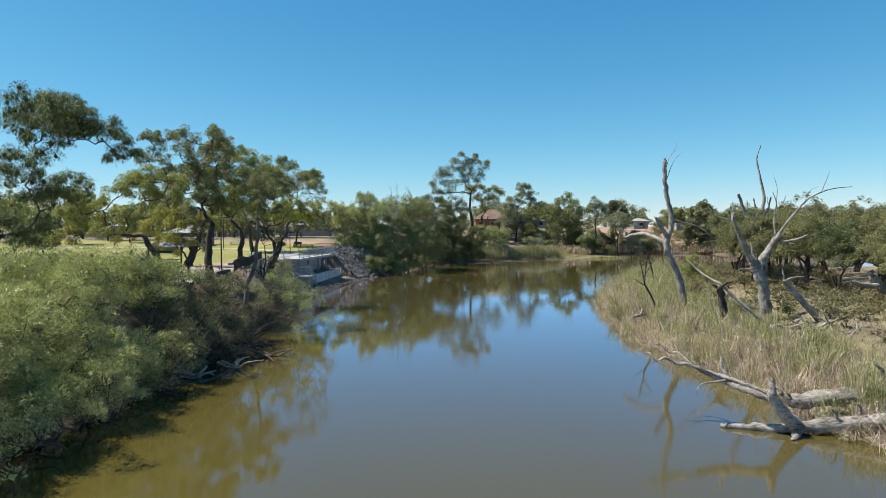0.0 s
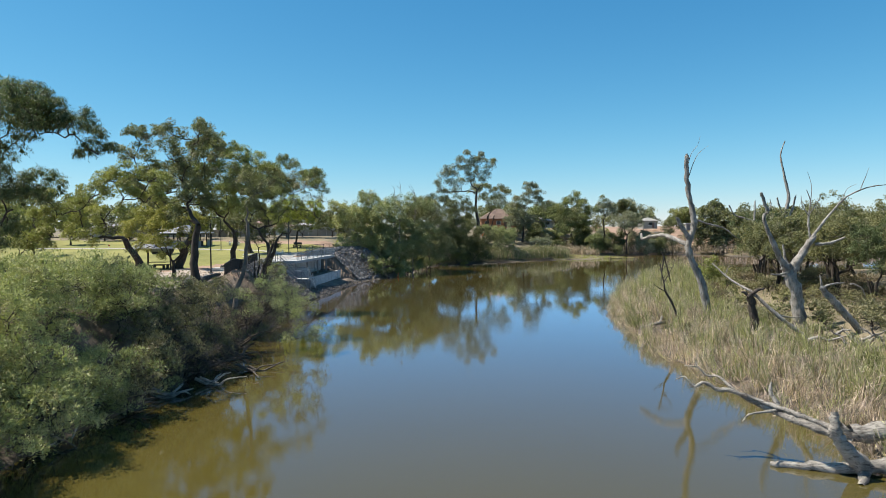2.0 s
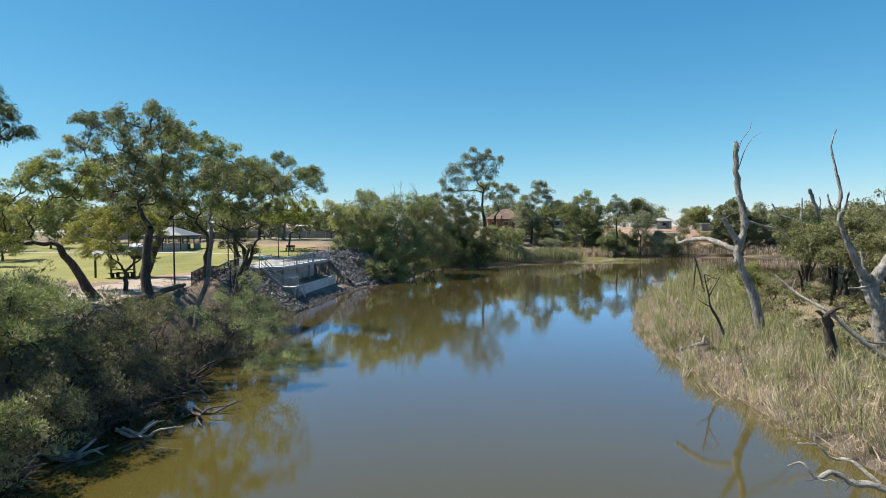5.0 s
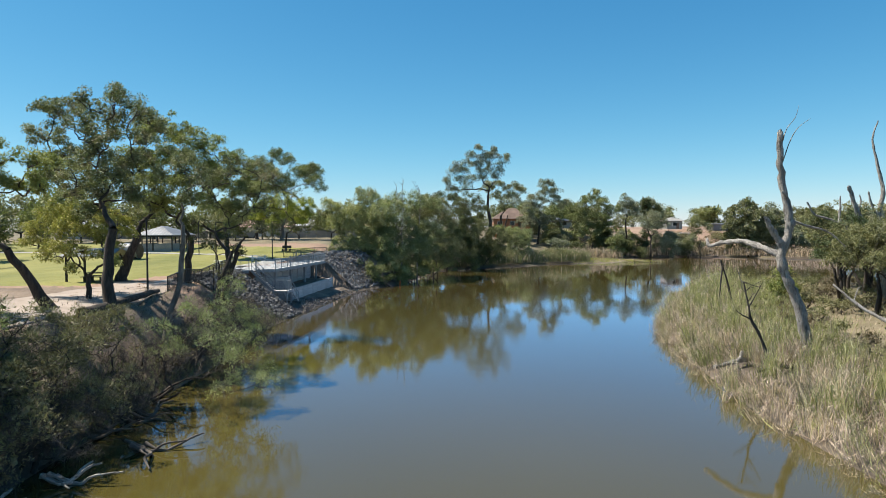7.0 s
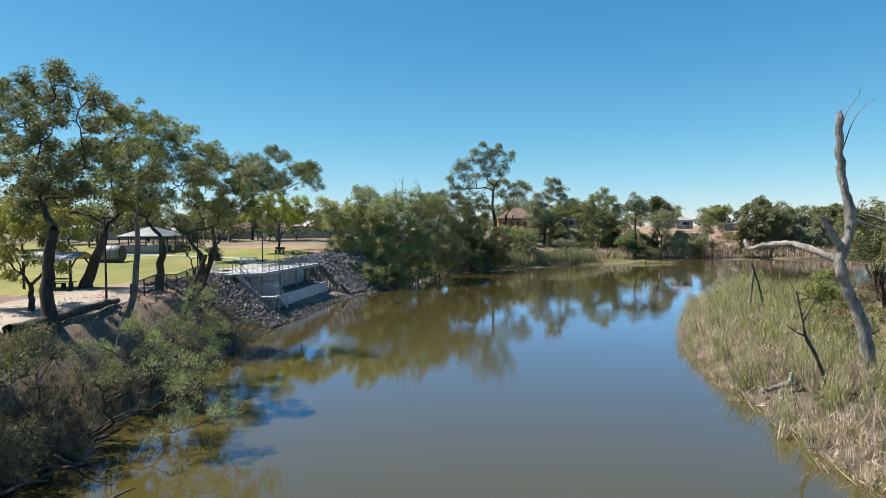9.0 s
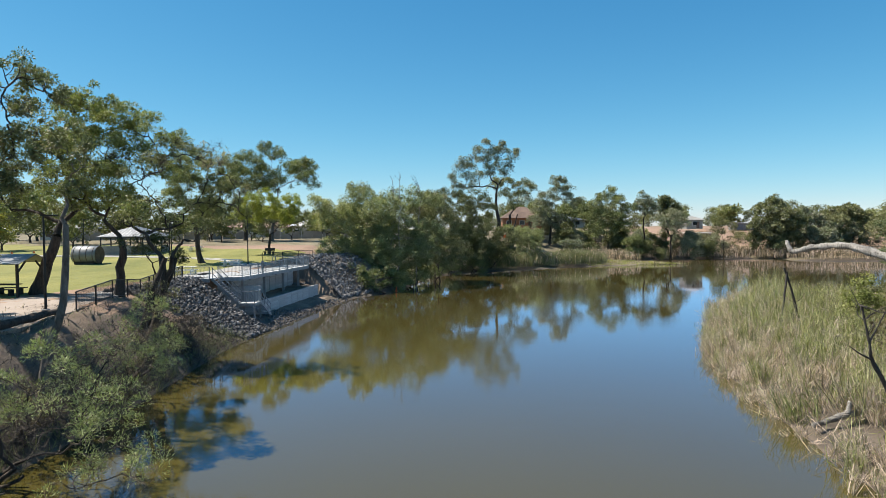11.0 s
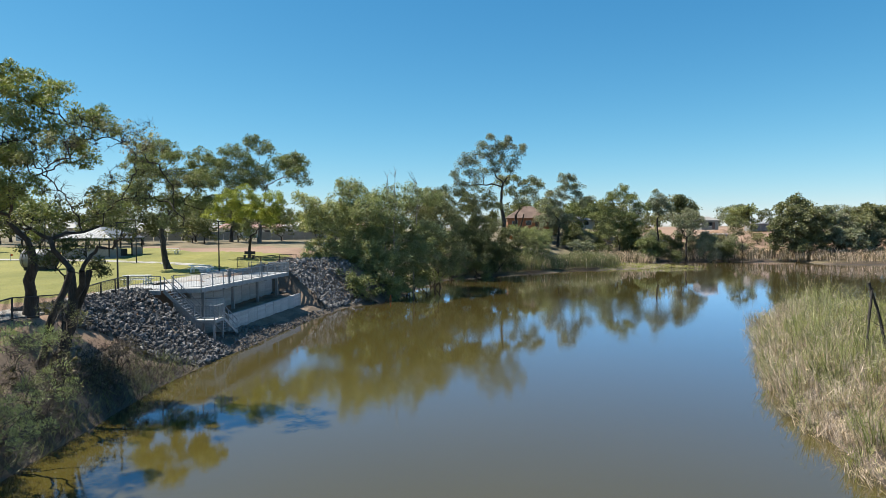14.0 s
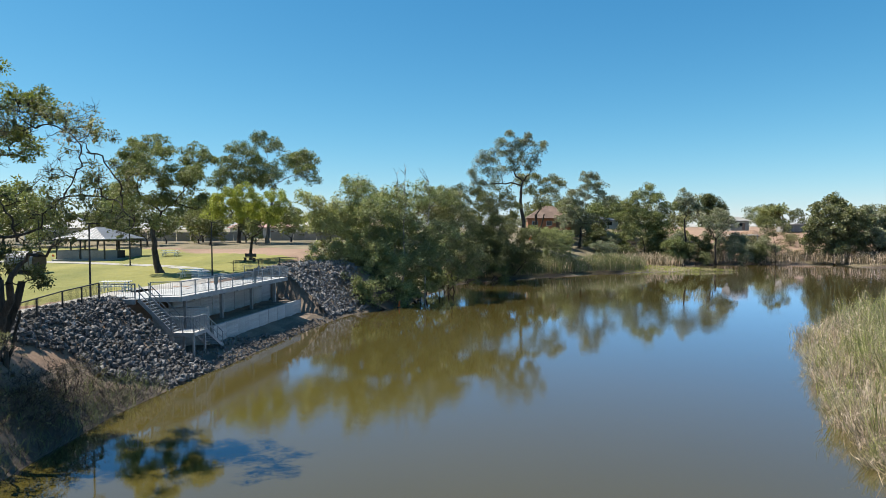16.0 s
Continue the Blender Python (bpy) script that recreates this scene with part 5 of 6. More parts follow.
dead("root_heap", "heap of bleached uprooted roots and broken branches", "dead wood", (25.2, 40.2, 1.9), limbs, M_DRIFT)
for k, (x, y) in enumerate(((-13.0, 38.2), (-14.3, 35.0), (-14.7, 32.6), (-11.6, 41.0), (-15.4, 27.4), (-13.8, 45.4), (-14.3, 42.8), (-15.8, 23.6))):
    L = []
    for j in range(4):
        a = rng.uniform(-2.0, 2.0)
        p = np.array([x, y, 0.1]) + rng.normal(size=3) * (0.3, 0.4, 0.05)
        e = p + np.array([math.cos(a), math.sin(a), 0]) * rng.uniform(0.9, 2.0) + np.array([0, 0, rng.uniform(-0.1, 0.5)])
        m = (p + e) / 2 + np.array([rng.uniform(-0.3, 0.3), rng.uniform(-0.3, 0.3), rng.uniform(0.05, 0.22)])
        L.append(([p - np.array([0.8, 0, -0.3]), p, m, e], rng.uniform(0.06, 0.11), 0.03))
    dead("driftwood_branch", "crooked pale driftwood branches half sunk at the bank", "dead wood", (x, y, 0), L, M_DRIFT if k in (0, 1, 4) else M_TWIG, "driftwood along the west bank")
dead("edging_log", "long rough dark log lying along the paving edge", "log", (-20.2, 56, 4.5),
     [([(-19.4, 49.5, 4.5), (-19.7, 53, 4.53), (-20.2, 57, 4.56), (-20.8, 60.8, 4.55)], 0.24, 0.17)], M_BARK)

# ---- reeds and grass ----


def blades(name, label, category, x, y, hgt, mat_green, mat_dry, dry, leaf=4, width=0.022, wild=0.16, z=None, lean=None, arch=(0.16, 0.34)):
    """A stand of reeds: each stalk a tapering blade with a few arching leaves; green and dry ones are two meshes."""
    z = height(x, y) if z is None else z
    z = np.maximum(z, -0.15)
    root = thing(name, (float(x.mean()), float(y.mean()), 0), label, category)
    root["kind"] = "stuff"
    o = np.array([x.mean(), y.mean(), 0])
    for sel, mat, part in ((~dry, mat_green, "green_blades"), (dry, mat_dry, "dry_stalks")):
        p = np.c_[x, y, z][sel] - o
        h = hgt[sel]
        n = len(p)
        if not n:
            continue
        q = Quads()
        way = np.c_[rng.normal(size=(n, 2)) * wild, np.ones(n)]
        if lean is not None:
            way[:, :2] += lean[sel]
        q.leaves(p, way, h, width * 1.2 + 0.006 * h)
        for k in range(leaf):
            s = rng.uniform(0.25, 0.98, n)[:, None]
            at = p + way / np.linalg.norm(way, axis=1)[:, None] * h[:, None] * s
            d = np.c_[rng.normal(size=(n, 2)) * 0.7, rng.uniform(0.0, 1.8, n)]
            q.leaves(at, d, h * rng.uniform(*arch, n), width * rng.uniform(0.7, 1.3, n))
        ob = piece(part, q, mat, root)
        ob["kind"] = "stuff"
    return root


def scatter(n, x0, x1, y0, y1, keep):
    x, y = rng.uniform(x0, x1, n), rng.uniform(y0, y1, n)
    d = shore_distance(x, y)
    k = keep(x, y, d)
    return x[k], y[k], d[k]


def drift(x, y, s=0.25):
    return 0.5 + 0.25 * (np.sin(x * s * 3.1 + y * s * 1.7) + np.sin(y * s * 2.3 - x * s * 1.1 + 2))


cx, cy, cd = scatter(4300, 13.5, 36, 17, 102, lambda x, y, d: (d > -0.35 + 0.5 * np.sin(y * 1.7) * np.sin(y * 0.6 + 1) + 0.25 * np.sin(y * 5.1))
                     & (d < np.interp(y, [17, 30, 45, 60, 80, 100], [6, 7.0, 8.0, 8.5, 11, 12]) + 1.2 * np.sin(y * 0.9)) & (np.hypot(x - 17.0, (y - 53.4) * 0.55) > 1.3))
n = len(cx)
green = rng.random(n) < np.clip(0.08 + 0.10 * cd + 0.15 * (cy > 74) * (cd > 1.5) + 1.3 * (drift(cx, cy, 0.45) - 0.5), 0.06, 0.9)
tall = np.clip(0.55 + 0.24 * np.clip(cd, -0.5, 3.0) + 0.75 * drift(cx, cy, 0.75) + 0.30 * rng.normal(size=n), 0.35, 2.4) * np.where(cd > 5.5, 0.75, 1.0) * np.where(green, 1.25, 0.95) * np.interp(cy, [20, 70, 80], [0.9, 1.0, 1.2])
bow = rng.normal(size=(n, 2)) * np.where(green, 0.16, 0.34)[:, None] + np.c_[np.where(cd < 1.2, -0.25, 0), np.zeros(n)]
wide = rng.uniform(0.10, 0.34, n)
k = np.repeat(np.arange(n), np.clip((rng.uniform(14, 34, n) * np.where(green, 1.0, 1.15) * np.where(cy > 88, 0.6, 1.0)).astype(int), 4, 60))
x, y = cx[k] + rng.normal(size=len(k)) * wide[k], cy[k] + rng.normal(size=len(k)) * wide[k]
h = tall[k] * rng.uniform(0.55, 1.12, len(k))
blades("reed_bed", "tall green and straw-coloured reeds along the water's edge", "reeds", x, y, h, M_REED, M_STRAW, ~green[k] ^ (rng.random(len(k)) < 0.1), 3, 0.021, 0.16, lean=bow[k], arch=(0.18, 0.42))
x, y, d = scatter(1500, 13, 26, 17, 98, lambda x, y, d: (d > -0.5) & (d < 0.4) & (drift(x, y, 0.9) > 0.45))
blades("leaning_reeds", "green reed stems leaning out over the water", "reeds", x, y, rng.uniform(1.0, 2.0, len(x)), M_REED, M_STRAW, rng.random(len(x)) < 0.3, 6, 0.02, 0.9)
x, y, d = scatter(9000, 14, 24, 17, 98, lambda x, y, d: (d > -0.3) & (d < 1.0))
blades("fallen_reeds", "matted dry fallen stalks at the waterline", "reeds", x, y, rng.uniform(0.5, 1.3, len(x)), M_STRAW, M_STRAW, rng.random(len(x)) < 2, 2, 0.02, 1.6)
x, y, d = scatter(42000, 22, 46, 18, 100, lambda x, y, d: (d > 5.5) & (d < 24) & (rng.random(len(x)) < np.clip(1.15 - 0.05 * d, 0.12, 1) * drift(x, y, 0.6) ** 1.5))
blades("dry_grass", "patchy dry grass and low weeds on the bank", "grass", x, y, rng.uniform(0.25, 0.85, len(x)), M_REED, M_STRAW, rng.random(len(x)) < 0.55, 3, 0.03, 0.5)
x, y, d = scatter(46000, -8, 40, 138, 182, lambda x, y, d: (d > 1.6) & (d < 10) & (x > -6) & (y > 140) & (x < 33) & (rng.random(len(x)) < 0.9))
blades("reed_bed", "dense green reeds on the far shore", "reeds", x, y, np.clip(1.9 + 1.5 * drift(x, y, 0.12) + 0.25 * rng.normal(size=len(x)), 1, 3.6) * np.interp(d, [1.6, 3.5, 10], [0.7, 1.0, 1.1]), M_MARSH, M_STRAW, rng.random(len(x)) < np.where(x < 1, 0.45, 0.12), 3, 0.07, 0.15)
x, y, d = scatter(26000, 28, 130, 176, 222, lambda x, y, d: (d > 0.8) & (d < 14) & (y > 184) & (rng.random(len(x)) < 0.95))
blades("reed_bed", "belt of dry brownish reeds behind the pond", "reeds", x, y, rng.uniform(1.5, 2.8, len(x)), M_SCRUBLEAF, M_STRAW, rng.random(len(x)) < 0.45, 3, 0.085, 0.15)
x, y, d = scatter(9000, 28, 55, 168, 184, lambda x, y, d: (d > 0.3) & (y > 172))
blades("spit_grass", "short bright grass on the low muddy spit", "grass", x, y, rng.uniform(0.2, 0.5, len(x)), M_YELLOW, M_STRAW, rng.random(len(x)) < 0.45, 2, 0.06, 0.5)
x, y, d = scatter(34000, -23, -13, 40, 80, lambda x, y, d: (d > -0.2) & (d < 5.2) & (rng.random(len(x)) < np.where(d < 2.2, 0.55, 0.12) * np.where(y > 77 - 0.7 * d, 0, 1)))
blades("bank_grass", "rank dark grass hanging down the shaded bank", "grass", x, y, np.where(d < 2.2, rng.uniform(0.5, 1.25, len(x)), rng.uniform(0.15, 0.5, len(x))), M_MARSH, M_TWIG, rng.random(len(x)) < 0.55, 4, 0.018, 0.7)
x, y, d = scatter(9000, -30, -18, 18, 66, lambda x, y, d: (d > 2.5) & (d < 9) & (rng.random(len(x)) < 0.35))
blades("bank_litter", "dry leaf litter and grass under the bushes", "grass", x, y, rng.uniform(0.1, 0.35, len(x)), M_STRAW, M_TWIG, rng.random(len(x)) < 0.6, 2, 0.03, 1.2)


def low_shrub(label, mat, h, w, bare=0.0):
    L = [(rng.uniform(-1, 1) * w * 0.35, rng.uniform(-1, 1) * w * 0.35, h * rng.uniform(0.35, 0.75), w * rng.uniform(0.2, 0.3)) for _ in range(6)]
    return grow("scrub_bush", label, "bush", (0, 0, 0), L, mat, trunk=0.06, leaf=(0.15, 0.032), density=9, per=20, tuft=0.26, stems=3, spread=0.25, bare=bare, twig_mat=M_TWIG, split=False, fill=0)


SK = [low_shrub("low grey-green scrub bush on the sandy bank", M_DUSTY, 1.5, 2.1), low_shrub("low brown twiggy scrub bush on the sandy bank", M_SCRUBLEAF, 1.3, 2.2, 0.45),
      low_shrub("low olive weedy bush on the bank", M_MALLEE, 1.1, 1.7, 0.15)]
spots = []
for _ in range(500):
    x, y = rng.uniform(23, 50), rng.uniform(30, 92)
    dd = shore_distance(np.array([x]), np.array([y]))[0]
    if 8 < dd < 26 and all(math.hypot(x - a, y - b) > 1.9 for a, b, _ in spots):
        spots.append((x, y, rng.uniform(0.7, 1.35)))
plant(SK, spots[:130], "scrub on the east bank")
spots = []
for _ in range(600):
    x, y = rng.uniform(28, 120), rng.uniform(196, 240)
    dd = shore_distance(np.array([x]), np.array([y]))[0]
    if 12 < dd < 34 and all(math.hypot(x - a, y - b) > 3.2 for a, b, _ in spots):
        spots.append((x, y, rng.uniform(1.0, 2.1)))
plant([SK[0], SK[1]], spots[:110], "scrub beyond the pond")

# ---- rock bank ----


def rock_mesh(seed):
    r = np.random.default_rng(seed)
    bm = bmesh.new()
    for p in r.normal(size=(11, 3)):
        p = p / np.linalg.norm(p) * r.uniform(0.8, 1.1)
        bm.verts.new((p[0] * 0.5, p[1] * 0.42, p[2] * 0.33))
    bmesh.ops.convex_hull(bm, input=bm.verts)
    bmesh.ops.delete(bm, geom=[v for v in bm.verts if not v.link_faces], context="VERTS")
    me = bpy.data.meshes.new("rock")
    bm.to_mesh(me)
    bm.free()
    me.materials.append(M_ROCK)
    return me


ROCKS = [rock_mesh(k) for k in range(12)]


def rock_bank(label, spots, most=300):
    root = thing("rock_bank", (float(spots[0][0]), float(spots[0][1]), 0), label, "rocks")
    o = root.matrix_basis.translation
    rest_v, rest_f, n = [], [], 0
    for k, (x, y, s) in enumerate(spots):
        z = ground_at(x, y) + 0.12 * s + rng.uniform(0, 0.14)
        m = pose(x - o.x, y - o.y, z, *[float(a) for a in rng.uniform(0, 360, 3)]) @ Matrix.Diagonal((s, s, s, 1))
        me = ROCKS[int(rng.integers(len(ROCKS)))]
        if k < most:
            ob = new("rock", me)
            ob.parent = root
            ob.matrix_basis = m
        else:
            rest_v += [tuple(m @ v.co) for v in me.vertices]
            rest_f += [tuple(i + n for i in p.vertices) for p in me.polygons]
            n += len(me.vertices)
    if rest_v:
        me = bpy.data.meshes.new("rubble")
        me.from_pydata(rest_v, [], rest_f)
        me.materials.append(M_ROCK)
        ob = new("rubble", me)
        ob.parent = root
        ob["kind"] = "stuff"


def heap(n, x0, x1, y0, y1, keep, lo, hi):
    x, y, d = scatter(n, x0, x1, y0, y1, keep)
    s = lo + (hi - lo) * rng.random(len(x)) ** 2.2
    order = np.argsort(-s)
    return [(float(x[i]), float(y[i]), float(s[i])) for i in order]


rock_bank("sloping bank of loose blue-grey quarried rocks beside the stairs",
          heap(7500, -24.8, -15.4, 71, 84, lambda x, y, d: (d > 0.1) & (d < 8.0) & (y > 77.0 - 0.75 * d + 0.5 * np.sin(d * 2)) & ((y < 82.5) | (x < -22.3)) & (y < 83.6), 0.18, 0.54))
rock_bank("steep bank of loose blue-grey rocks beyond the platform",
          heap(5600, -23, -9.5, 104.6, 119.5, lambda x, y, d: (d > 0.4) & (d < 8.2) & ((y > 105.1) | ((y > 103.2) & (x < -18.6))) & (y < 112.0 + 0.9 * d), 0.2, 0.66))
x, y, d = scatter(1500, -19, -13.5, 82.5, 107, lambda x, y, d: (d > -0.1) & (d < np.interp(y, [82, 90, 94, 107], [2.6, 2.4, 0.7, 0.9])))
rock_bank("scattered small broken stones on the muddy shore", [(float(a), float(b), float(rng.uniform(0.12, 0.35))) for a, b in zip(x, y)], 120)

# ---- viewing platform ----
Z_DECK, Z_LAND = 4.55, 2.32
A, B, C, D, E, F, G = (-24.2, 82.8), (-21.75, 83.0), (-21.4, 84.3), (-19.45, 84.8), (-17.9, 102.6), (-22.4, 103.0), (-25.6, 91.0)
plat = thing("viewing_platform", (-21, 93, 0), "pale grey steel viewing platform with rails standing over the bank", "platform")
PO = np.array([-21, 93, 0])


def P3(p, z):
    return np.array([p[0], p[1], z]) - PO


def plat_part(name, q, mat=None, label=""):
    return piece(name, q, mat or M_GALV, plat, label)


q = Quads()
q.slab([np.array(p) - PO[:2] for p in (A, B, C, D, E, F, G)], Z_DECK - 0.06, Z_DECK)
plat_part("deck", q, M_DECK, "smooth pale grey deck")
for a, b in ((A, B), (C, D), (D, E), (E, F)):
    q = Quads()
    q.beam(P3(a, Z_DECK - 0.20), P3(b, Z_DECK - 0.20), 0.09, 0.28)
    plat_part("edge_beam", q)
for k in range(8):
    yy = 86.5 + 2.1 * k
    q = Quads()
    q.beam(P3((-19.3 + 0.088 * (yy - 85) - 0.1, yy), Z_DECK - 0.3), P3((-23.3, yy), Z_DECK - 0.3), 0.1, 0.24)
    plat_part("joist", q)
for cx, cy, z0 in ((-20.0, 86.4, 2.0), (-19.75, 91.9, 2.0), (-19.45, 97.4, 2.0), (-19.15, 102.4, 2.0), (-22.6, 83.1, 2.6), (-23.6, 83.2, 3.2)):
    q = Quads()
    q.box(np.array([cx, cy, (z0 + Z_DECK - 0.3) / 2]) - PO, (0.24, 0.24, Z_DECK - 0.3 - z0))
    plat_part("column", q)


def railing(parent, o, pts, spacing=1.75, h=1.05, mat=None, fine=0.12, post=0.06):
    """A rail along a line of points: posts, top and bottom rails, and thin bars between."""
    mat = mat or M_GALV
    pts = [np.array(p, float) - o for p in pts]
    bars = Quads()
    for k in range(len(pts) - 1):
        a, b = pts[k], pts[k + 1]
        L = np.linalg.norm(b - a)
        n = max(1, round(L / spacing))
        for i in range(n + (k == len(pts) - 2)):
            p = a + (b - a) * i / n
            q = Quads()
            q.box(p + np.array([0, 0, h / 2]), (post, post, h))
            piece("post", q, mat, parent)
        for z, w, name in ((h, 0.06, "top_rail"), (0.12, 0.04, "bottom_rail")):
            q = Quads()
            q.beam(a + np.array([0, 0, z]), b + np.array([0, 0, z]), w, w)
            piece(name, q, mat, parent)
        for s in np.arange(fine, L - 0.02, fine):
            p = a + (b - a) * s / L
            bars.add([p + np.array([dx, dy, z]) for z in (0.12, h) for dx, dy in ((-0.007, -0.007), (0.007, -0.007), (0.007, 0.007), (-0.007, 0.007))],
                     [[0, 1, 5, 4], [1, 2, 6, 5], [2, 3, 7, 6], [3, 0, 4, 7]])
    if bars.n:
        ob = piece("infill", bars, mat, parent)
        ob["kind"] = "stuff"


rail = thing("handrail", (-21, 93, Z_DECK), "galvanised steel safety rail round the platform edge", "railing")
railing(rail, np.array([-21, 93, Z_DECK]), [(*A, Z_DECK), (*B, Z_DECK)])
railing(rail, np.array([-21, 93, Z_DECK]), [(*C, Z_DECK), (*D, Z_DECK), (*E, Z_DECK), (*F, Z_DECK)])
for px, py, tx in ((-18.95, 89.6, 0), (-18.35, 96.0, 0), (-21.6, 102.2, 0.4)):
    s = thing("info_panel", (px - 0.18, py, Z_DECK), "small grey upright information panel on the platform", "sign", "information panels")
    q = Quads()
    q.box((0, 0, 0.85), (0.06, 0.62, 0.75), tx)
    piece("panel", q, M_FENCE, s)
    q = Quads()
    q.box((0, 0, 0.24), (0.08, 0.3, 0.48), tx)
    piece("leg", q, M_GALV, s)

stair = thing("stairs", (-18.6, 84, 0.7), "galvanised steel stairs with landing leading down to the shore", "stairs")
SO = np.array([-18.6, 84, 0.7])


def flight(p, q_, width, n, across):
    """A straight flight from p down to q_, with treads, strings and handrails."""
    p, q_, across = np.array(p, float), np.array(q_, float), np.array(across, float)
    for i in range(n):
        c = p + (q_ - p) * (i + 0.5) / n
        t = Quads()
        t.beam(c - across * width / 2 - SO, c + across * width / 2 - SO, 0.27, 0.04)
        piece("tread", t, M_GALV, stair)
    for s in (-1, 1):
        e = across * width / 2 * s
        t = Quads()
        t.beam(p + e + np.array([0, 0, -0.05]) - SO, q_ + e + np.array([0, 0, -0.05]) - SO, 0.06, 0.24)
        piece("string", t, M_GALV, stair)
        for z in (0.5, 1.0):
            t = Quads()
            t.beam(p + e + np.array([0, 0, z]) - SO, q_ + e + np.array([0, 0, z]) - SO, 0.05, 0.05)
            piece("handrail", t, M_GALV, stair)
        for f in (0.03, 0.35, 0.67, 0.97):
            c = p + (q_ - p) * f + e
            t = Quads()
            t.box(c + np.array([0, 0, 0.48]) - SO, (0.05, 0.05, 1.0))
            piece("baluster_post", t, M_GALV, stair)


flight((-21.55, 83.65, Z_DECK), (-19.25, 83.65, Z_LAND), 1.2, 12, (0.0, 1.0, 0.0))
flight((-18.25, 84.75, Z_LAND), (-18.1, 87.2, 0.75), 1.1, 9, (1.0, 0.0, 0.0))
q = Quads()
q.box(np.array([-18.5, 83.9, Z_LAND - 0.03]) - SO, (1.6, 1.7, 0.06))
piece("landing", q, M_DECK, stair)
for a, b in (((-19.3, 83.05), (-17.7, 83.05)), ((-17.7, 83.05), (-17.7, 84.75))):
    q = Quads()
    q.beam(np.array([*a, Z_LAND - 0.14]) - SO, np.array([*b, Z_LAND - 0.14]) - SO, 0.07, 0.2)
    piece("landing_beam", q, M_GALV, stair)
for a in ((-19.25, 83.1), (-17.75, 83.1), (-17.75, 84.7), (-19.25, 84.7)):
    z0 = ground_at(*a) - 0.1
    q = Quads()
    q.box(np.array([*a, (z0 + Z_LAND - 0.06) / 2]) - SO, (0.13, 0.13, Z_LAND - 0.06 - z0))
    piece("leg", q, M_GALV, stair)
railing(stair, SO, [(-19.25, 83.05, Z_LAND), (-17.7, 83.05, Z_LAND), (-17.7, 84.7, Z_LAND)], 0.8)


def sleeper_wall(label, p, q_, z0, z1, course=0.21, bay=2.0):
    """A retaining wall of stacked concrete sleepers between steel posts."""
    p, q_ = np.array(p, float), np.array(q_, float)
    root = thing("retaining_wall", (*p, z0), label, "wall")
    L = np.linalg.norm(q_ - p)
    n = max(1, round(L / bay))
    d = (q_ - p) / L
    turn = math.degrees(math.atan2(d[1], d[0]))
    s = Quads()
    s.box((0, 0, 0), (L / n - 0.03, 0.14, course - 0.018))
    me = s.mesh("sleeper")
    me.materials.append(M_BLOCK)
    rows_ = round((z1 - z0) / course)
    for i in range(n):
        c = d * L * (i + 0.5) / n
        for k in range(rows_):
            ob = new("sleeper", me)
            ob.parent = root
            ob.matrix_basis = pose(c[0] + float(rng.uniform(-0.008, 0.008)), c[1], course * (k + 0.5), 0, 0, turn)
    for i in range(n + 1):
        c = d * L * i / n
        t = Quads()
        t.box((c[0] + 0.05, c[1], (z1 - z0) / 2), (0.1, 0.08, z1 - z0 - 0.01), 0)
        piece("post", t, M_BLOCK, root)
    b = Quads()
    nrm = np.array([-d[1], d[0]]) * 0.2
    b.slab([nrm * 0.45, nrm * 0.45 + d * L, nrm * 1.6 + d * L, nrm * 1.6], 0, z1 - z0 - 0.03)
    piece("backing", b, M_CONC, root)


sleeper_wall("low pale concrete sleeper wall above the muddy shore", (-18.5, 87.6), (-17.45, 105.0), 0.6, 2.07)
sleeper_wall("upper pale concrete sleeper wall under the platform", (-21.5, 87.4), (-20.6, 105.0), 1.9, 4.2)
sleeper_wall("pale concrete end wall below the stairs", (-23.4, 85.4), (-18.5, 86.8), 0.6, 3.6)

# ---- paths, fences and park furniture ----


def ribbon(name, label, pts, widths, mat, lift=0.05, n=10):
    line = curve([(*p, 0) for p in pts], n)[:, :2]
    w = np.interp(np.linspace(0, 1, len(line)), np.linspace(0, 1, len(widths)), widths)
    d = np.gradient(line, axis=0)
    d /= np.linalg.norm(d, axis=1)[:, None]
    nrm = np.c_[-d[:, 1], d[:, 0]]
    cols = [line + nrm * (w * s)[:, None] for s in np.linspace(-0.5, 0.5, 7)]
    q = Quads()
    v = []
    for c in cols:
        z = height(c[:, 0], c[:, 1]) + lift
        z = np.maximum(z, np.convolve(np.pad(z, 2, "edge"), np.ones(5) / 5, "valid"))
        v.append(np.c_[c, z])
    v = np.array(v)
    low = v[[0, -1]].copy()
    low[..., 2] -= 0.25
    V = np.concatenate([low[:1], v, low[1:]])
    m, k = V.shape[:2]
    i, j = np.meshgrid(np.arange(m - 1), np.arange(k - 1), indexing="ij")
    q.add(V.reshape(-1, 3), np.stack([i * k + j, i * k + j + 1, (i + 1) * k + j + 1, (i + 1) * k + j], -1).reshape(-1, 4))
    tagged(piece(name, q, mat), label, "path", kind="structure")


ribbon("pavement_area", "pale pinkish gravel paved area beside the bank", [(-25.5, 30), (-24.6, 45), (-24.0, 54), (-24.2, 62), (-25.4, 68)], [9, 8.5, 7.5, 6.5, 5.0], M_PAVE, 0.06)
ribbon("path_shore", "pale concrete footpath along the fence to the platform", [(-23.6, 66), (-24.2, 72), (-24.6, 78), (-25.0, 84), (-25.6, 91)], [2.2, 2.0, 2.0, 2.2, 2.6], M_CONC, 0.05)
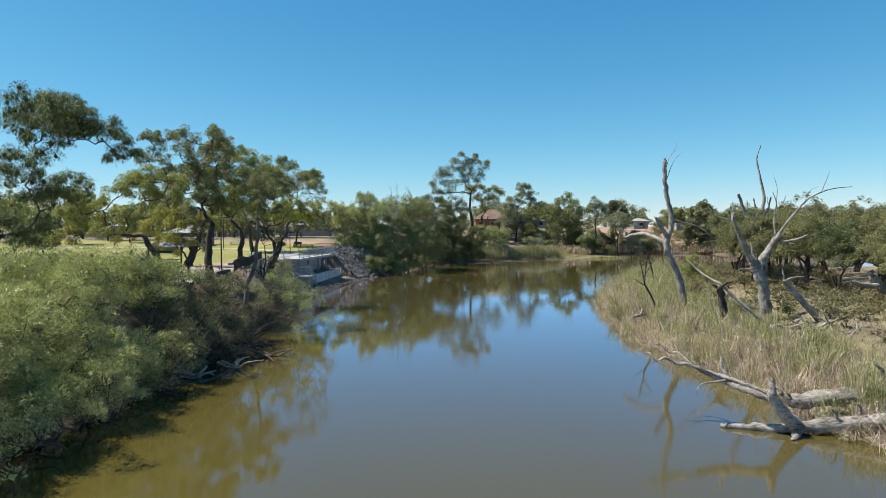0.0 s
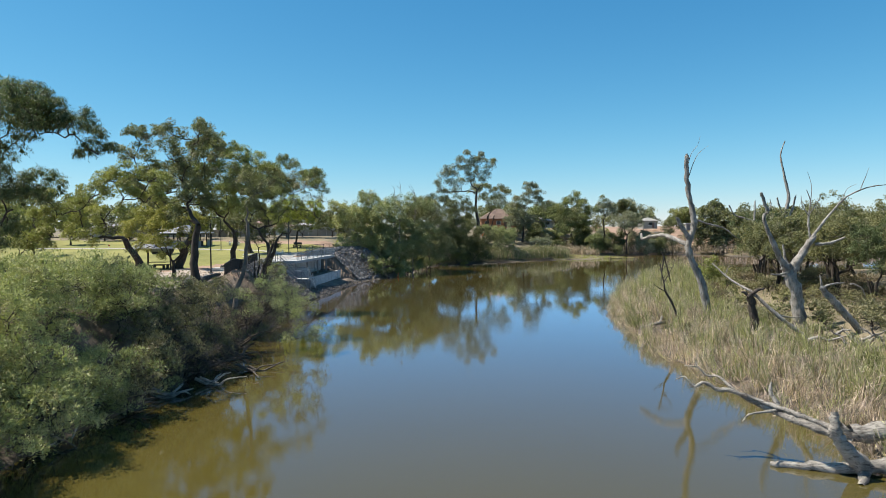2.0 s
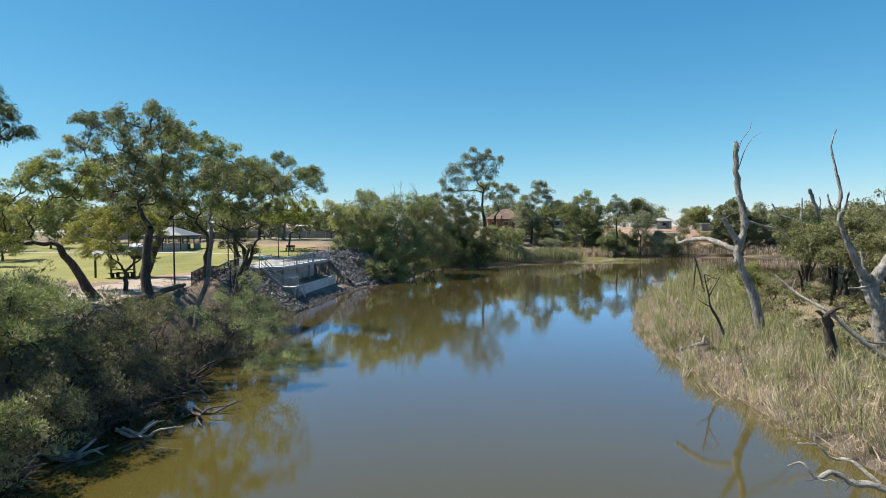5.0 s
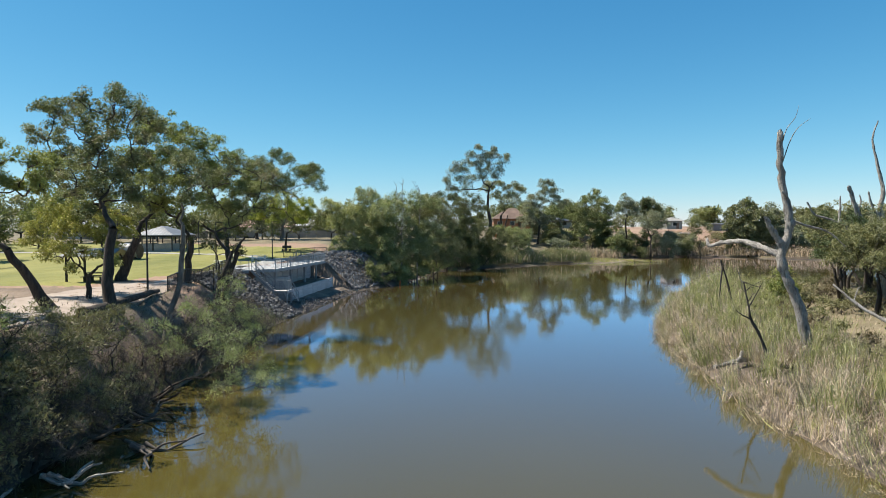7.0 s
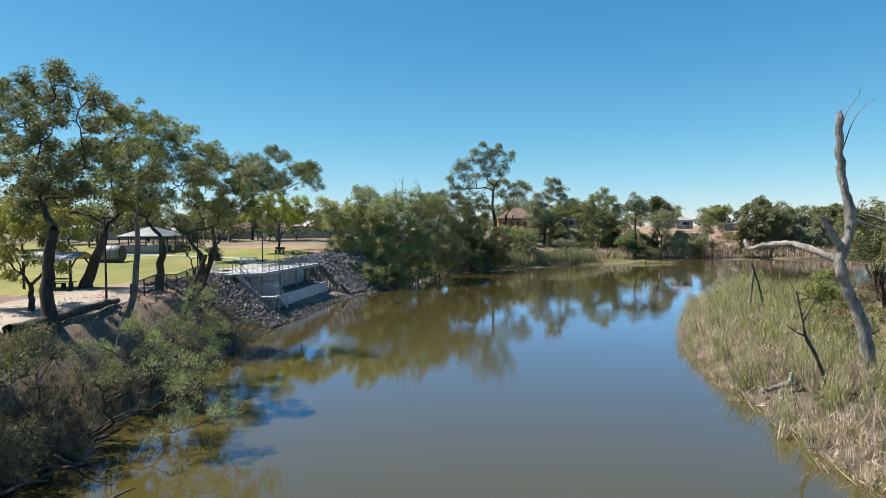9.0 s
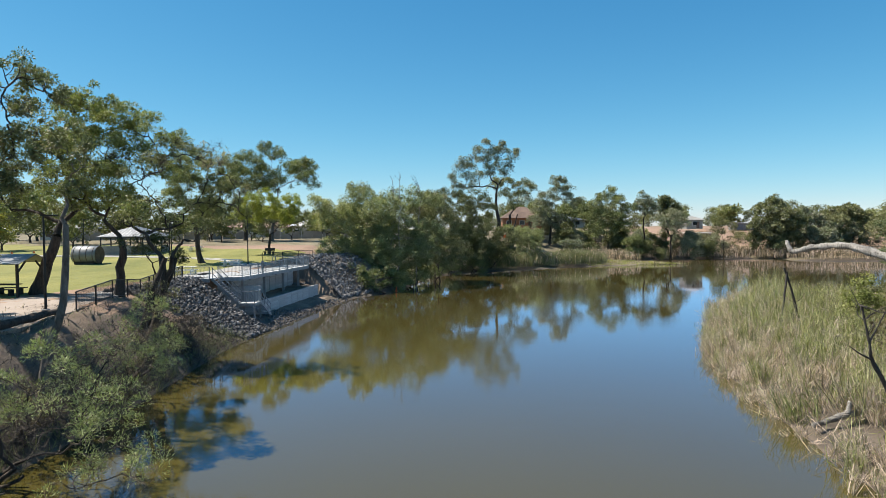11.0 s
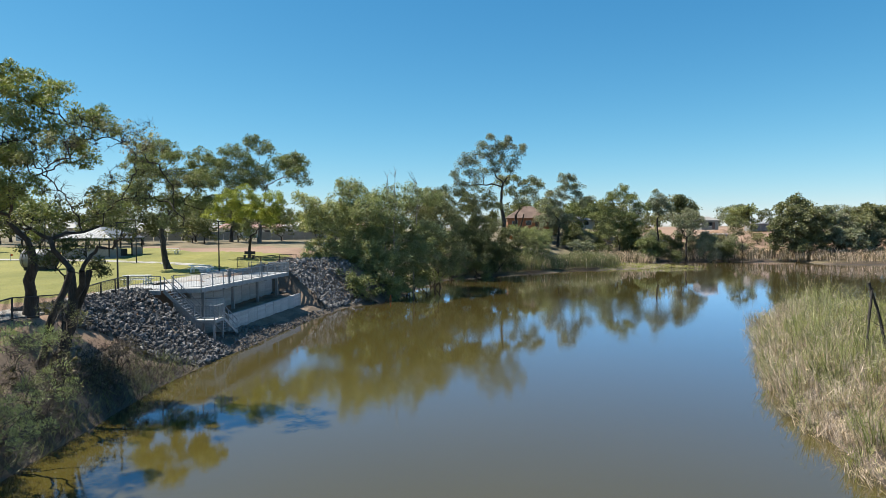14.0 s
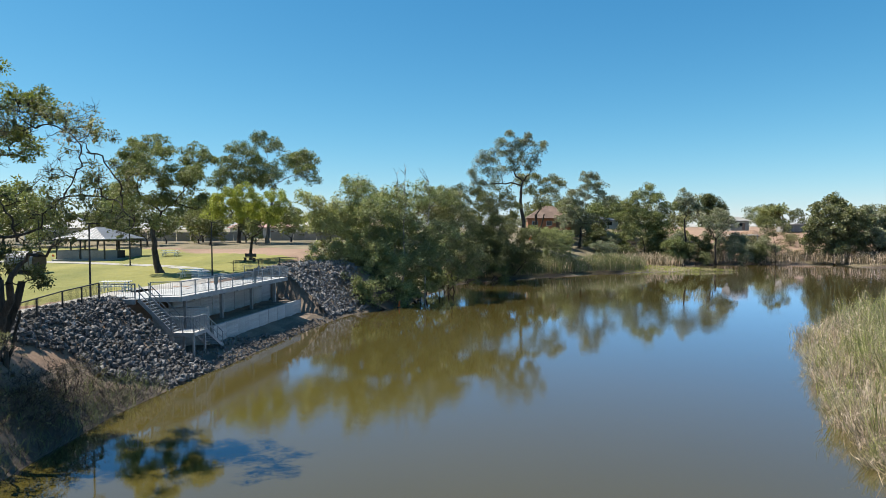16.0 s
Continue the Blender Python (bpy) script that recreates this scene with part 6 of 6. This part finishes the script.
ribbon("path_lawn", "pale concrete footpath crossing the lawn", [(-24.6, 99), (-29.9, 107.3), (-39.4, 111.5), (-53.2, 114.7), (-75, 116)], [2.0, 1.7, 1.7, 1.7, 1.7], M_CONC, 0.05)
ribbon("path_apron", "pale concrete apron behind the platform", [(-24.8, 90), (-24.3, 96), (-23.6, 102.5)], [3.2, 3.0, 3.0], M_CONC, 0.07)

fence = thing("path_fence", (-22, 70, 4.5), "low black steel bar fence along the path", "fence")
railing(fence, np.array([-22, 70, 4.5]), [(x, y, ground_at(x, y) + 0.02) for x, y in ((-20.9, 62.6), (-21.9, 68.0), (-22.7, 73), (-23.3, 78), (-23.9, 82.4))], 2.4, 1.2, M_BLACK, 0.10, 0.07)
fence = thing("path_fence", (-21, 107, 4.9), "low black steel bar fence above the rock bank", "fence")
railing(fence, np.array([-21, 107, 4.9]), [(x, y, ground_at(x, y) + 0.02) for x, y in ((-24.2, 104.6), (-22.2, 106.4), (-20.9, 109.0), (-19.6, 111.3))], 2.4, 1.1, M_BLACK, 0.12, 0.06)


def lamp_post():
    t = thing("street_lamp", (0, 0, 0), "slim black pole lamp with a flat single head", "lamp", "park lamps")
    q = Quads()
    q.tube([(0, 0, -0.2), (0, 0, 2.5), (0, 0, 5.15)], [0.075, 0.06, 0.05], 8)
    piece("pole", q, M_BLACK, t, smooth=True)
    q = Quads()
    q.box((0.32, 0, 5.18), (0.85, 0.22, 0.07))
    piece("lamp_head", q, M_BLACK, t)
    q = Quads()
    q.box((0, 0, 0.03), (0.3, 0.3, 0.06))
    piece("base_plate", q, M_GALV, t)
    return t


src = lamp_post()
for k, (x, y, a) in enumerate(((-25.8, 84.3, 0), (-24.6, 100.7, 0), (-38.7, 110.4, 180), (-21.6, 61.0, 0), (-55, 117.5, 0))):
    m = pose(x, y, ground_at(x, y), 0, 0, a)
    if k == 0:
        src.matrix_basis = m
    else:
        copy_thing(src, m)


def picnic_table():
    t = thing("picnic_table", (0, 0, 0), "white metal picnic table with two fixed benches", "table", "picnic tables")
    for yy, z, w, name in ((0, 0.75, 0.75, "tabletop"), (-0.72, 0.45, 0.3, "bench_seat"), (0.72, 0.45, 0.3, "bench_seat")):
        q = Quads()
        for k in range(3):
            q.box((0, yy + (k - 1) * w / 3, z), (2.2, w / 3 - 0.015, 0.05))
        piece(name, q, M_WHITE, t)
    for xx in (-0.8, 0.8):
        for yy in (-0.28, 0.28):
            q = Quads()
            q.box((xx, yy, 0.36), (0.07, 0.07, 0.72))
            piece("leg", q, M_WHITE, t)
        for yy in (-0.72, 0.72):
            q = Quads()
            q.box((xx, yy, 0.21), (0.06, 0.06, 0.42))
            piece("bench_leg", q, M_WHITE, t)
        q = Quads()
        q.beam((xx, -0.75, 0.3), (xx, 0.75, 0.3), 0.05, 0.06)
        piece("cross_bar", q, M_WHITE, t)
    return t


src = picnic_table()
for k, (x, y, a) in enumerate(((-26.6, 88.6, 5), (-26.2, 99.9, 10), (-41, 123.6, 5))):
    m = pose(x, y, max(ground_at(x, y), Z_DECK - 0.03) if k < 2 else ground_at(x, y), 0, 0, a)
    if k == 0:
        src.matrix_basis = m
    else:
        copy_thing(src, m)
t = thing("park_bench", (-27.0, 115.8, ground_at(-27, 115.8)), "dark slatted park bench under the yellow-green tree", "bench", turn=-15)
for z, yy, w, h, name in ((0.45, 0, 0.42, 0.05, "seat"), (0.75, 0.24, 0.05, 0.4, "backrest")):
    q = Quads()
    q.box((0, yy, z), (1.6, w, h))
    piece(name, q, M_BLACK, t)
for xx in (-0.65, 0.65):
    q = Quads()
    q.box((xx, 0.05, 0.22), (0.07, 0.4, 0.44))
    piece("leg", q, M_BLACK, t)


def hip_roof(q, x0, x1, y0, y1, z0, z1, over=0.5):
    """A hipped roof over a rectangle, its ridge along the longer side."""
    x0, x1, y0, y1 = x0 - over, x1 + over, y0 - over, y1 + over
    if y1 - y0 >= x1 - x0:
        k = (x1 - x0) / 2
        r = [((x0 + x1) / 2, y0 + k, z1), ((x0 + x1) / 2, y1 - k - 0.01, z1)]
        c = [(x0, y0, z0), (x1, y0, z0), (x1, y1, z0), (x0, y1, z0)]
        f = [[0, 1, 4, 4], [1, 2, 5, 4], [2, 3, 5, 5], [3, 0, 4, 5]]
    else:
        k = (y1 - y0) / 2
        r = [(x0 + k, (y0 + y1) / 2, z1), (x1 - k, (y0 + y1) / 2, z1)]
        c = [(x0, y0, z0), (x1, y0, z0), (x1, y1, z0), (x0, y1, z0)]
        f = [[0, 1, 5, 4], [1, 2, 5, 5], [2, 3, 4, 5], [3, 0, 4, 4]]
    v = np.array(c + r, float)
    tri = []
    for a in f:
        pts = [v[i] for i in dict.fromkeys(a)]
        if len(pts) == 3:
            m = (pts[1] + pts[2]) / 2 if a[2] == a[3] else (pts[0] + pts[1]) / 2
            pts = [pts[0], (pts[0] + pts[1]) / 2, pts[1], pts[2]]
        tri.append(pts)
    for pts in tri:
        q.add(pts, [[0, 1, 2, 3]])
    q.add([np.array(p) - (0, 0, 0.12) for p in c], [[3, 2, 1, 0]])
    for i in range(4):
        a, b = np.array(c[i]), np.array(c[(i + 1) % 4])
        q.add([a, b, b - (0, 0, 0.12), a - (0, 0, 0.12)], [[3, 2, 1, 0]])


zp = ground_at(-48.6, 118) + 0.08
pav = thing("pavilion", (-48.6, 120.2, zp), "open park pavilion with grey hipped roof and pale half walls", "pavilion")
q = Quads()
q.slab([(-3.5, -4.4), (3.5, -4.4), (3.5, 4.4), (-3.5, 4.4)], -0.25, 0.04)
piece("floor_slab", q, M_CONC, pav)
q = Quads()
hip_roof(q, -3.1, 3.1, -4.0, 4.0, 2.55, 4.0, 0.35)
piece("roof", q, M_ROOF, pav, "grey ribbed metal roof")
for k in range(13):
    q = Quads()
    xx = -3.3 + 6.6 * (k + 0.5) / 13
    top = 1 - abs(xx) / 3.45
    q.beam((xx, -4.3, 2.58), (xx, -4.35 + 3.45 * top, 2.58 + 1.45 * top), 0.04, 0.03)
    piece("roof_rib", q, M_ROOFW, pav)
for xx in (-3.1, 0, 3.1):
    for yy in (-4.0, -1.4, 1.4, 4.0):
        if xx == 0 and abs(yy) < 2:
            continue
        q = Quads()
        q.box((xx, yy, 1.3), (0.14, 0.14, 2.5))
        piece("post", q, M_BLACK, pav)
for c, s in (((-1.6, -4.0, 0.6), (2.9, 0.12, 1.1)), ((1.6, -4.0, 0.6), (2.9, 0.12, 1.1)), ((3.1, -2.7, 0.6), (0.12, 2.5, 1.1)), ((3.1, 2.7, 0.6), (0.12, 2.5, 1.1)), ((-3.1, 0, 0.6), (0.12, 7.8, 1.1))):
    q = Quads()
    q.box(c, s)
    piece("half_wall", q, M_FENCE, pav, "pale grey half wall")
for c, s in (((0, -4.0, 2.35), (6.2, 0.1, 0.18)), ((3.1, 0, 2.35), (0.1, 8, 0.18)), ((-3.1, 0, 2.35), (0.1, 8, 0.18))):
    q = Quads()
    q.box(c, s)
    piece("eaves_beam", q, M_BLACK, pav)
q = Quads()
q.box((1.9, 0, 0.55), (1.4, 2.2, 0.95))
piece("counter", q, M_BLACK, pav)

sh = thing("picnic_shelter", (-30.4, 69.6, ground_at(-30.4, 69.6)), "small picnic shelter with pale gabled metal roof on dark posts", "shelter")
for s in (-1, 1):
    q = Quads()
    q.add([(-2.2, s * 1.7, 2.25), (2.2, s * 1.7, 2.25), (2.2, 0, 2.85), (-2.2, 0, 2.85)], [[0, 1, 2, 3]])
    q.add([(-2.2, s * 1.7, 2.2), (2.2, s * 1.7, 2.2), (2.2, 0, 2.8), (-2.2, 0, 2.8)], [[3, 2, 1, 0]])
    piece("roof_slope", q, M_ROOF, sh)
for xx in (-1.8, 1.8):
    for yy in (-1.3, 1.3):
        q = Quads()
        q.box((xx, yy, 1.1), (0.14, 0.14, 2.3))
        piece("post", q, M_CHAR, sh)
        q = Quads()
        q.beam((xx, yy, 1.6), (xx, yy * 0.4, 2.35), 0.09, 0.09)
        piece("brace", q, M_CHAR, sh)
q = Quads()
q.box((0, 0, 0.75), (1.8, 0.8, 0.06))
piece("tabletop", q, M_CHAR, sh)
for yy in (-0.75, 0.75):
    q = Quads()
    q.box((0, yy, 0.45), (1.8, 0.3, 0.06))
    piece("bench_seat", q, M_CHAR, sh)
    for xx in (-0.7, 0.7):
        q = Quads()
        q.box((xx, yy * 0.6, 0.22), (0.08, 0.5, 0.44))
        piece("table_leg", q, M_CHAR, sh)

bo = thing("old_boiler", (-45.4, 103, ground_at(-45.4, 103)), "large old steel boiler cylinder lying on the lawn", "boiler")
q = Quads()
q.tube([(-1.5, 0, 1.15), (-1.45, 0, 1.15), (0, 0, 1.15), (1.45, 0, 1.15), (1.5, 0, 1.15)], [1.05, 1.1, 1.1, 1.1, 1.05], 24, 0, False)
piece("shell", q, M_ROOF, bo, smooth=True)
for xx in (-1.5, 1.5):
    q = Quads()
    a = np.linspace(0, 2 * math.pi, 24, endpoint=False)
    q.slab(np.c_[np.cos(a), np.sin(a)] * 1.04, -0.02, 0.02)
    ob = piece("end_plate", q, M_RUST, bo)
    ob.matrix_basis = pose(xx, 0, 1.15, 0, 90, 0)
for xx in (-1.2, -0.4, 0.4, 1.2):
    q = Quads()
    a = np.linspace(0, 2 * math.pi, 25)
    q.tube(np.c_[np.full(25, xx), 1.11 * np.cos(a), 1.15 + 1.11 * np.sin(a)], np.full(25, 0.035), 5, 0, False)
    piece("band", q, M_RUST, bo)
q = Quads()
q.box((0, 0, 0.25), (2.6, 1.5, 0.5))
piece("cradle", q, M_CHAR, bo)

# ---- houses, sheds and far things ----


def house(label, x, y, w, d, wall_h, rise, wall, roof, z=None, turn=0.0, windows=3):
    z = ground_at(x, y) if z is None else z
    t = thing("house", (x, y, z - 0.3), label, "house", turn=turn)
    q = Quads()
    q.slab([(-w / 2, -d / 2), (w / 2, -d / 2), (w / 2, d / 2), (-w / 2, d / 2)], 0, wall_h + 0.3)
    piece("wall", q, wall, t)
    q = Quads()
    hip_roof(q, -w / 2, w / 2, -d / 2, d / 2, wall_h + 0.3, wall_h + 0.3 + rise, 0.6)
    piece("roof", q, roof, t)
    for k in range(windows):
        xx = -w / 2 + w * (k + 0.5) / windows
        win = Quads()
        win.box((xx, -d / 2 - 0.02, 1.75), (1.5, 0.08, 1.3))
        ob = piece("window", win, M_WHITE, t)
        g = Quads()
        g.box((xx, -d / 2 - 0.05, 1.75), (1.36, 0.06, 1.16))
        piece("pane", g, M_GLASS, ob)
    q = Quads()
    q.box((w * 0.2, -d / 2 - 0.03, 1.25), (0.95, 0.08, 2.05))
    piece("door", q, M_TILE, t)
    return t


house("orange brick house with brown hipped tile roof", 16.5, 220, 11.5, 9, 2.9, 3.4, M_BRICK, M_TILE, 8.9)
house("low pale house with green-white metal roof", 31, 240, 15, 9, 2.4, 1.3, M_WALL, M_ROOF, 8.9)
house("grey metal gabled building", 72.5, 236, 5.0, 7, 2.6, 1.2, M_FENCE, M_FENCE, 8.4, windows=1)
house("pale house with faded pink tiled roof beyond the field", -58, 205, 16, 10, 2.8, 3.0, M_WALL, M_REDROOF)
house("pale house with faded pink tiled roof beyond the field", -33, 215, 12, 9, 2.8, 2.6, M_WALL, M_REDROOF)
house("white house with grey roof behind the park", -92, 175, 14, 9, 2.8, 2.2, M_WALL, M_ROOF)
house("white house with dark windows behind the park", -43, 203, 10, 8, 3.2, 1.6, M_WALL, M_ROOFW)
house("pale house with grey roof behind the bank trees", -62, 70, 15, 10, 2.8, 2.4, M_WALL, M_ROOF)


def palm(x, y, h):
    t = thing("palm_tree", g3(x, y), "distant date palm with arching dark green fronds", "tree", "palms beyond the pond")
    q = Quads()
    q.tube(wander((0, 0, -0.3), (0.2, 0, h), 7, 0.05), np.linspace(0.42, 0.34, 7), 8, 0.08)
    piece("trunk", q, M_BARK, t, smooth=True)
    for k in range(22):
        a, up = 2.4 * k, rng.uniform(-0.1, 1.2)
        d = np.array([math.cos(a), math.sin(a), 0.0])
        s_ = np.linspace(0, 1, 9)[:, None]
        rib = np.array([0.2, 0, h]) + d * 3.2 * s_ * math.cos(up * 0.8) + np.array([0, 0, 1.0]) * (2.6 * up * s_ - 2.2 * s_ ** 2)
        f = Quads()
        f.tube(rib, np.linspace(0.05, 0.015, 9), 4, 0, False)
        side = np.array([-d[1], d[0], 0])
        at = np.repeat(rib[1:], 8, 0) + rng.normal(size=(64, 3)) * 0.05
        w = np.where(np.arange(64) % 2, 1, -1)[:, None] * side + d * 0.5 + rng.normal(size=(64, 3)) * 0.15 + np.array([0, 0, -0.25])
        f.leaves(at, w, rng.uniform(0.5, 0.8, 64), 0.09)
        piece("frond", f, M_DEEP, t)


for px, py, ph in ((133, 268, 6.0), (144, 270, 6.2)):
    palm(px, py, ph)
s = thing("long_shed", (96.5, 252, ground_at(96.5, 252)), "long low green-grey metal shed", "shed")
q = Quads()
q.box((0, 0, 1.2), (9.5, 5, 2.4))
piece("wall", q, M_FENCE, s)
q = Quads()
q.box((0, 0, 2.5), (10.1, 5.8, 0.22))
piece("roof", q, M_ROOFW, s)
for k in range(3):
    q = Quads()
    q.box((-3.1 + 3.1 * k, -2.53, 1.05), (2.6, 0.08, 1.95))
    piece("bay_door", q, M_ROOF, s)
s = thing("earth_mound", (79.5, 243, ground_at(79.5, 243)), "heap of bare reddish-brown earth on the field", "mound")
q = Quads()
a = np.linspace(0, 2 * math.pi, 24, endpoint=False)
for k in range(5):
    r0, r1, h0, h1 = 4.2 - 0.84 * k, 4.2 - 0.84 * (k + 1), 1.9 * math.sin(k * 0.31), 1.9 * math.sin((k + 1) * 0.31)
    w = 1 + 0.14 * np.sin(3 * a + 1) + 0.08 * np.sin(7 * a)
    lo, hi = np.c_[np.cos(a) * r0 * w, np.sin(a) * r0 * w * 0.8, np.full(24, h0 - 0.1)], np.c_[np.cos(a) * r1 * w, np.sin(a) * r1 * w * 0.8, np.full(24, h1 - 0.1)]
    q.add(np.r_[lo, hi], [[i, (i + 1) % 24, 24 + (i + 1) % 24, 24 + i] for i in range(24)])
piece("heap", q, M_FIELD, s)
s = thing("carport", (71.5, 228, ground_at(71.5, 228)), "open white-roofed carport on thin posts", "carport")
q = Quads()
q.box((0, 0, 2.3), (7.5, 4.5, 0.18))
piece("roof", q, M_WHITE, s)
for xx in (-3.4, 3.4):
    for yy in (-2, 2):
        q = Quads()
        q.box((xx, yy, 1.1), (0.12, 0.12, 2.3))
        piece("post", q, M_GALV, s)
for a, b, hh, label in (((30, 224), (58, 226), 1.9, "long grey sheet fence beyond the pond"), ((-45, 172), (-12, 178), 1.8, "pale grey sheet fence behind the field"), ((-90, 165), (-50, 172), 1.8, "pale grey sheet fence behind the field")):
    f = thing("sheet_fence", (*a, ground_at(*a)), label, "fence")
    n = 14
    for k in range(n):
        p = np.array(a) + (np.array(b) - a) * k / n
        r = np.array(a) + (np.array(b) - a) * (k + 0.96) / n
        z = ground_at(*p) - f.matrix_basis.translation.z
        q = Quads()
        q.beam((*(p - a), z + hh / 2), (*(r - a), z + hh / 2), 0.05, hh)
        piece("panel", q, M_FENCE, f)
bar = thing("safety_barrier", (15, 211, ground_at(15, 211)), "orange plastic safety mesh barrier by the brick house", "barrier")
for k in range(5):
    q = Quads()
    q.box((-3.4 + 1.7 * k, 0.15 * math.sin(k), 1.5), (1.66, 0.05, 0.9))
    piece("mesh_panel", q, M_ORANGE, bar)
    q = Quads()
    q.box((-4.2 + 1.7 * k, 0.1, 1.0), (0.06, 0.06, 2.0))
    piece("stake", q, M_BLACK, bar)
for k in range(5):
    x, y = -62 + 2.6 * k, 112 + 0.8 * k
    f = thing("marker_flag", (x, y, ground_at(x, y)), "small orange marker flag on a stake in the lawn", "flag", "orange flags")
    q = Quads()
    q.box((0, 0, 0.45), (0.04, 0.04, 0.95))
    piece("stake", q, M_WHITE, f)
    q = Quads()
    q.box((0.16, 0, 0.75), (0.3, 0.03, 0.26))
    piece("flag", q, M_ORANGE, f)
for x, y, hh in ((-7.0, 120.5, 0.9), (-5.2, 126.5, 0.8), (44, 176.2, 1.0)):
    s = thing("stake", (x, y, -0.5), "thin dark wooden stake standing in shallow water", "post")
    q = Quads()
    q.tube([(0, 0, 0), (0.03, 0, 0.5 + hh)], [0.06, 0.05], 6)
    piece("shaft", q, M_CHAR, s)
s = thing("traffic_cone", (-8.9, 115.6, 0.0), "faded orange cone standing at the waterline", "cone")
q = Quads()
q.tube([(0, 0, 0.04), (0, 0, 0.4), (0, 0, 0.75)], [0.19, 0.1, 0.04], 10, 0, False)
piece("body", q, M_ORANGE, s, smooth=True)
q = Quads()
q.box((0, 0, 0.02), (0.46, 0.46, 0.05))
piece("foot", q, M_BLACK, s)
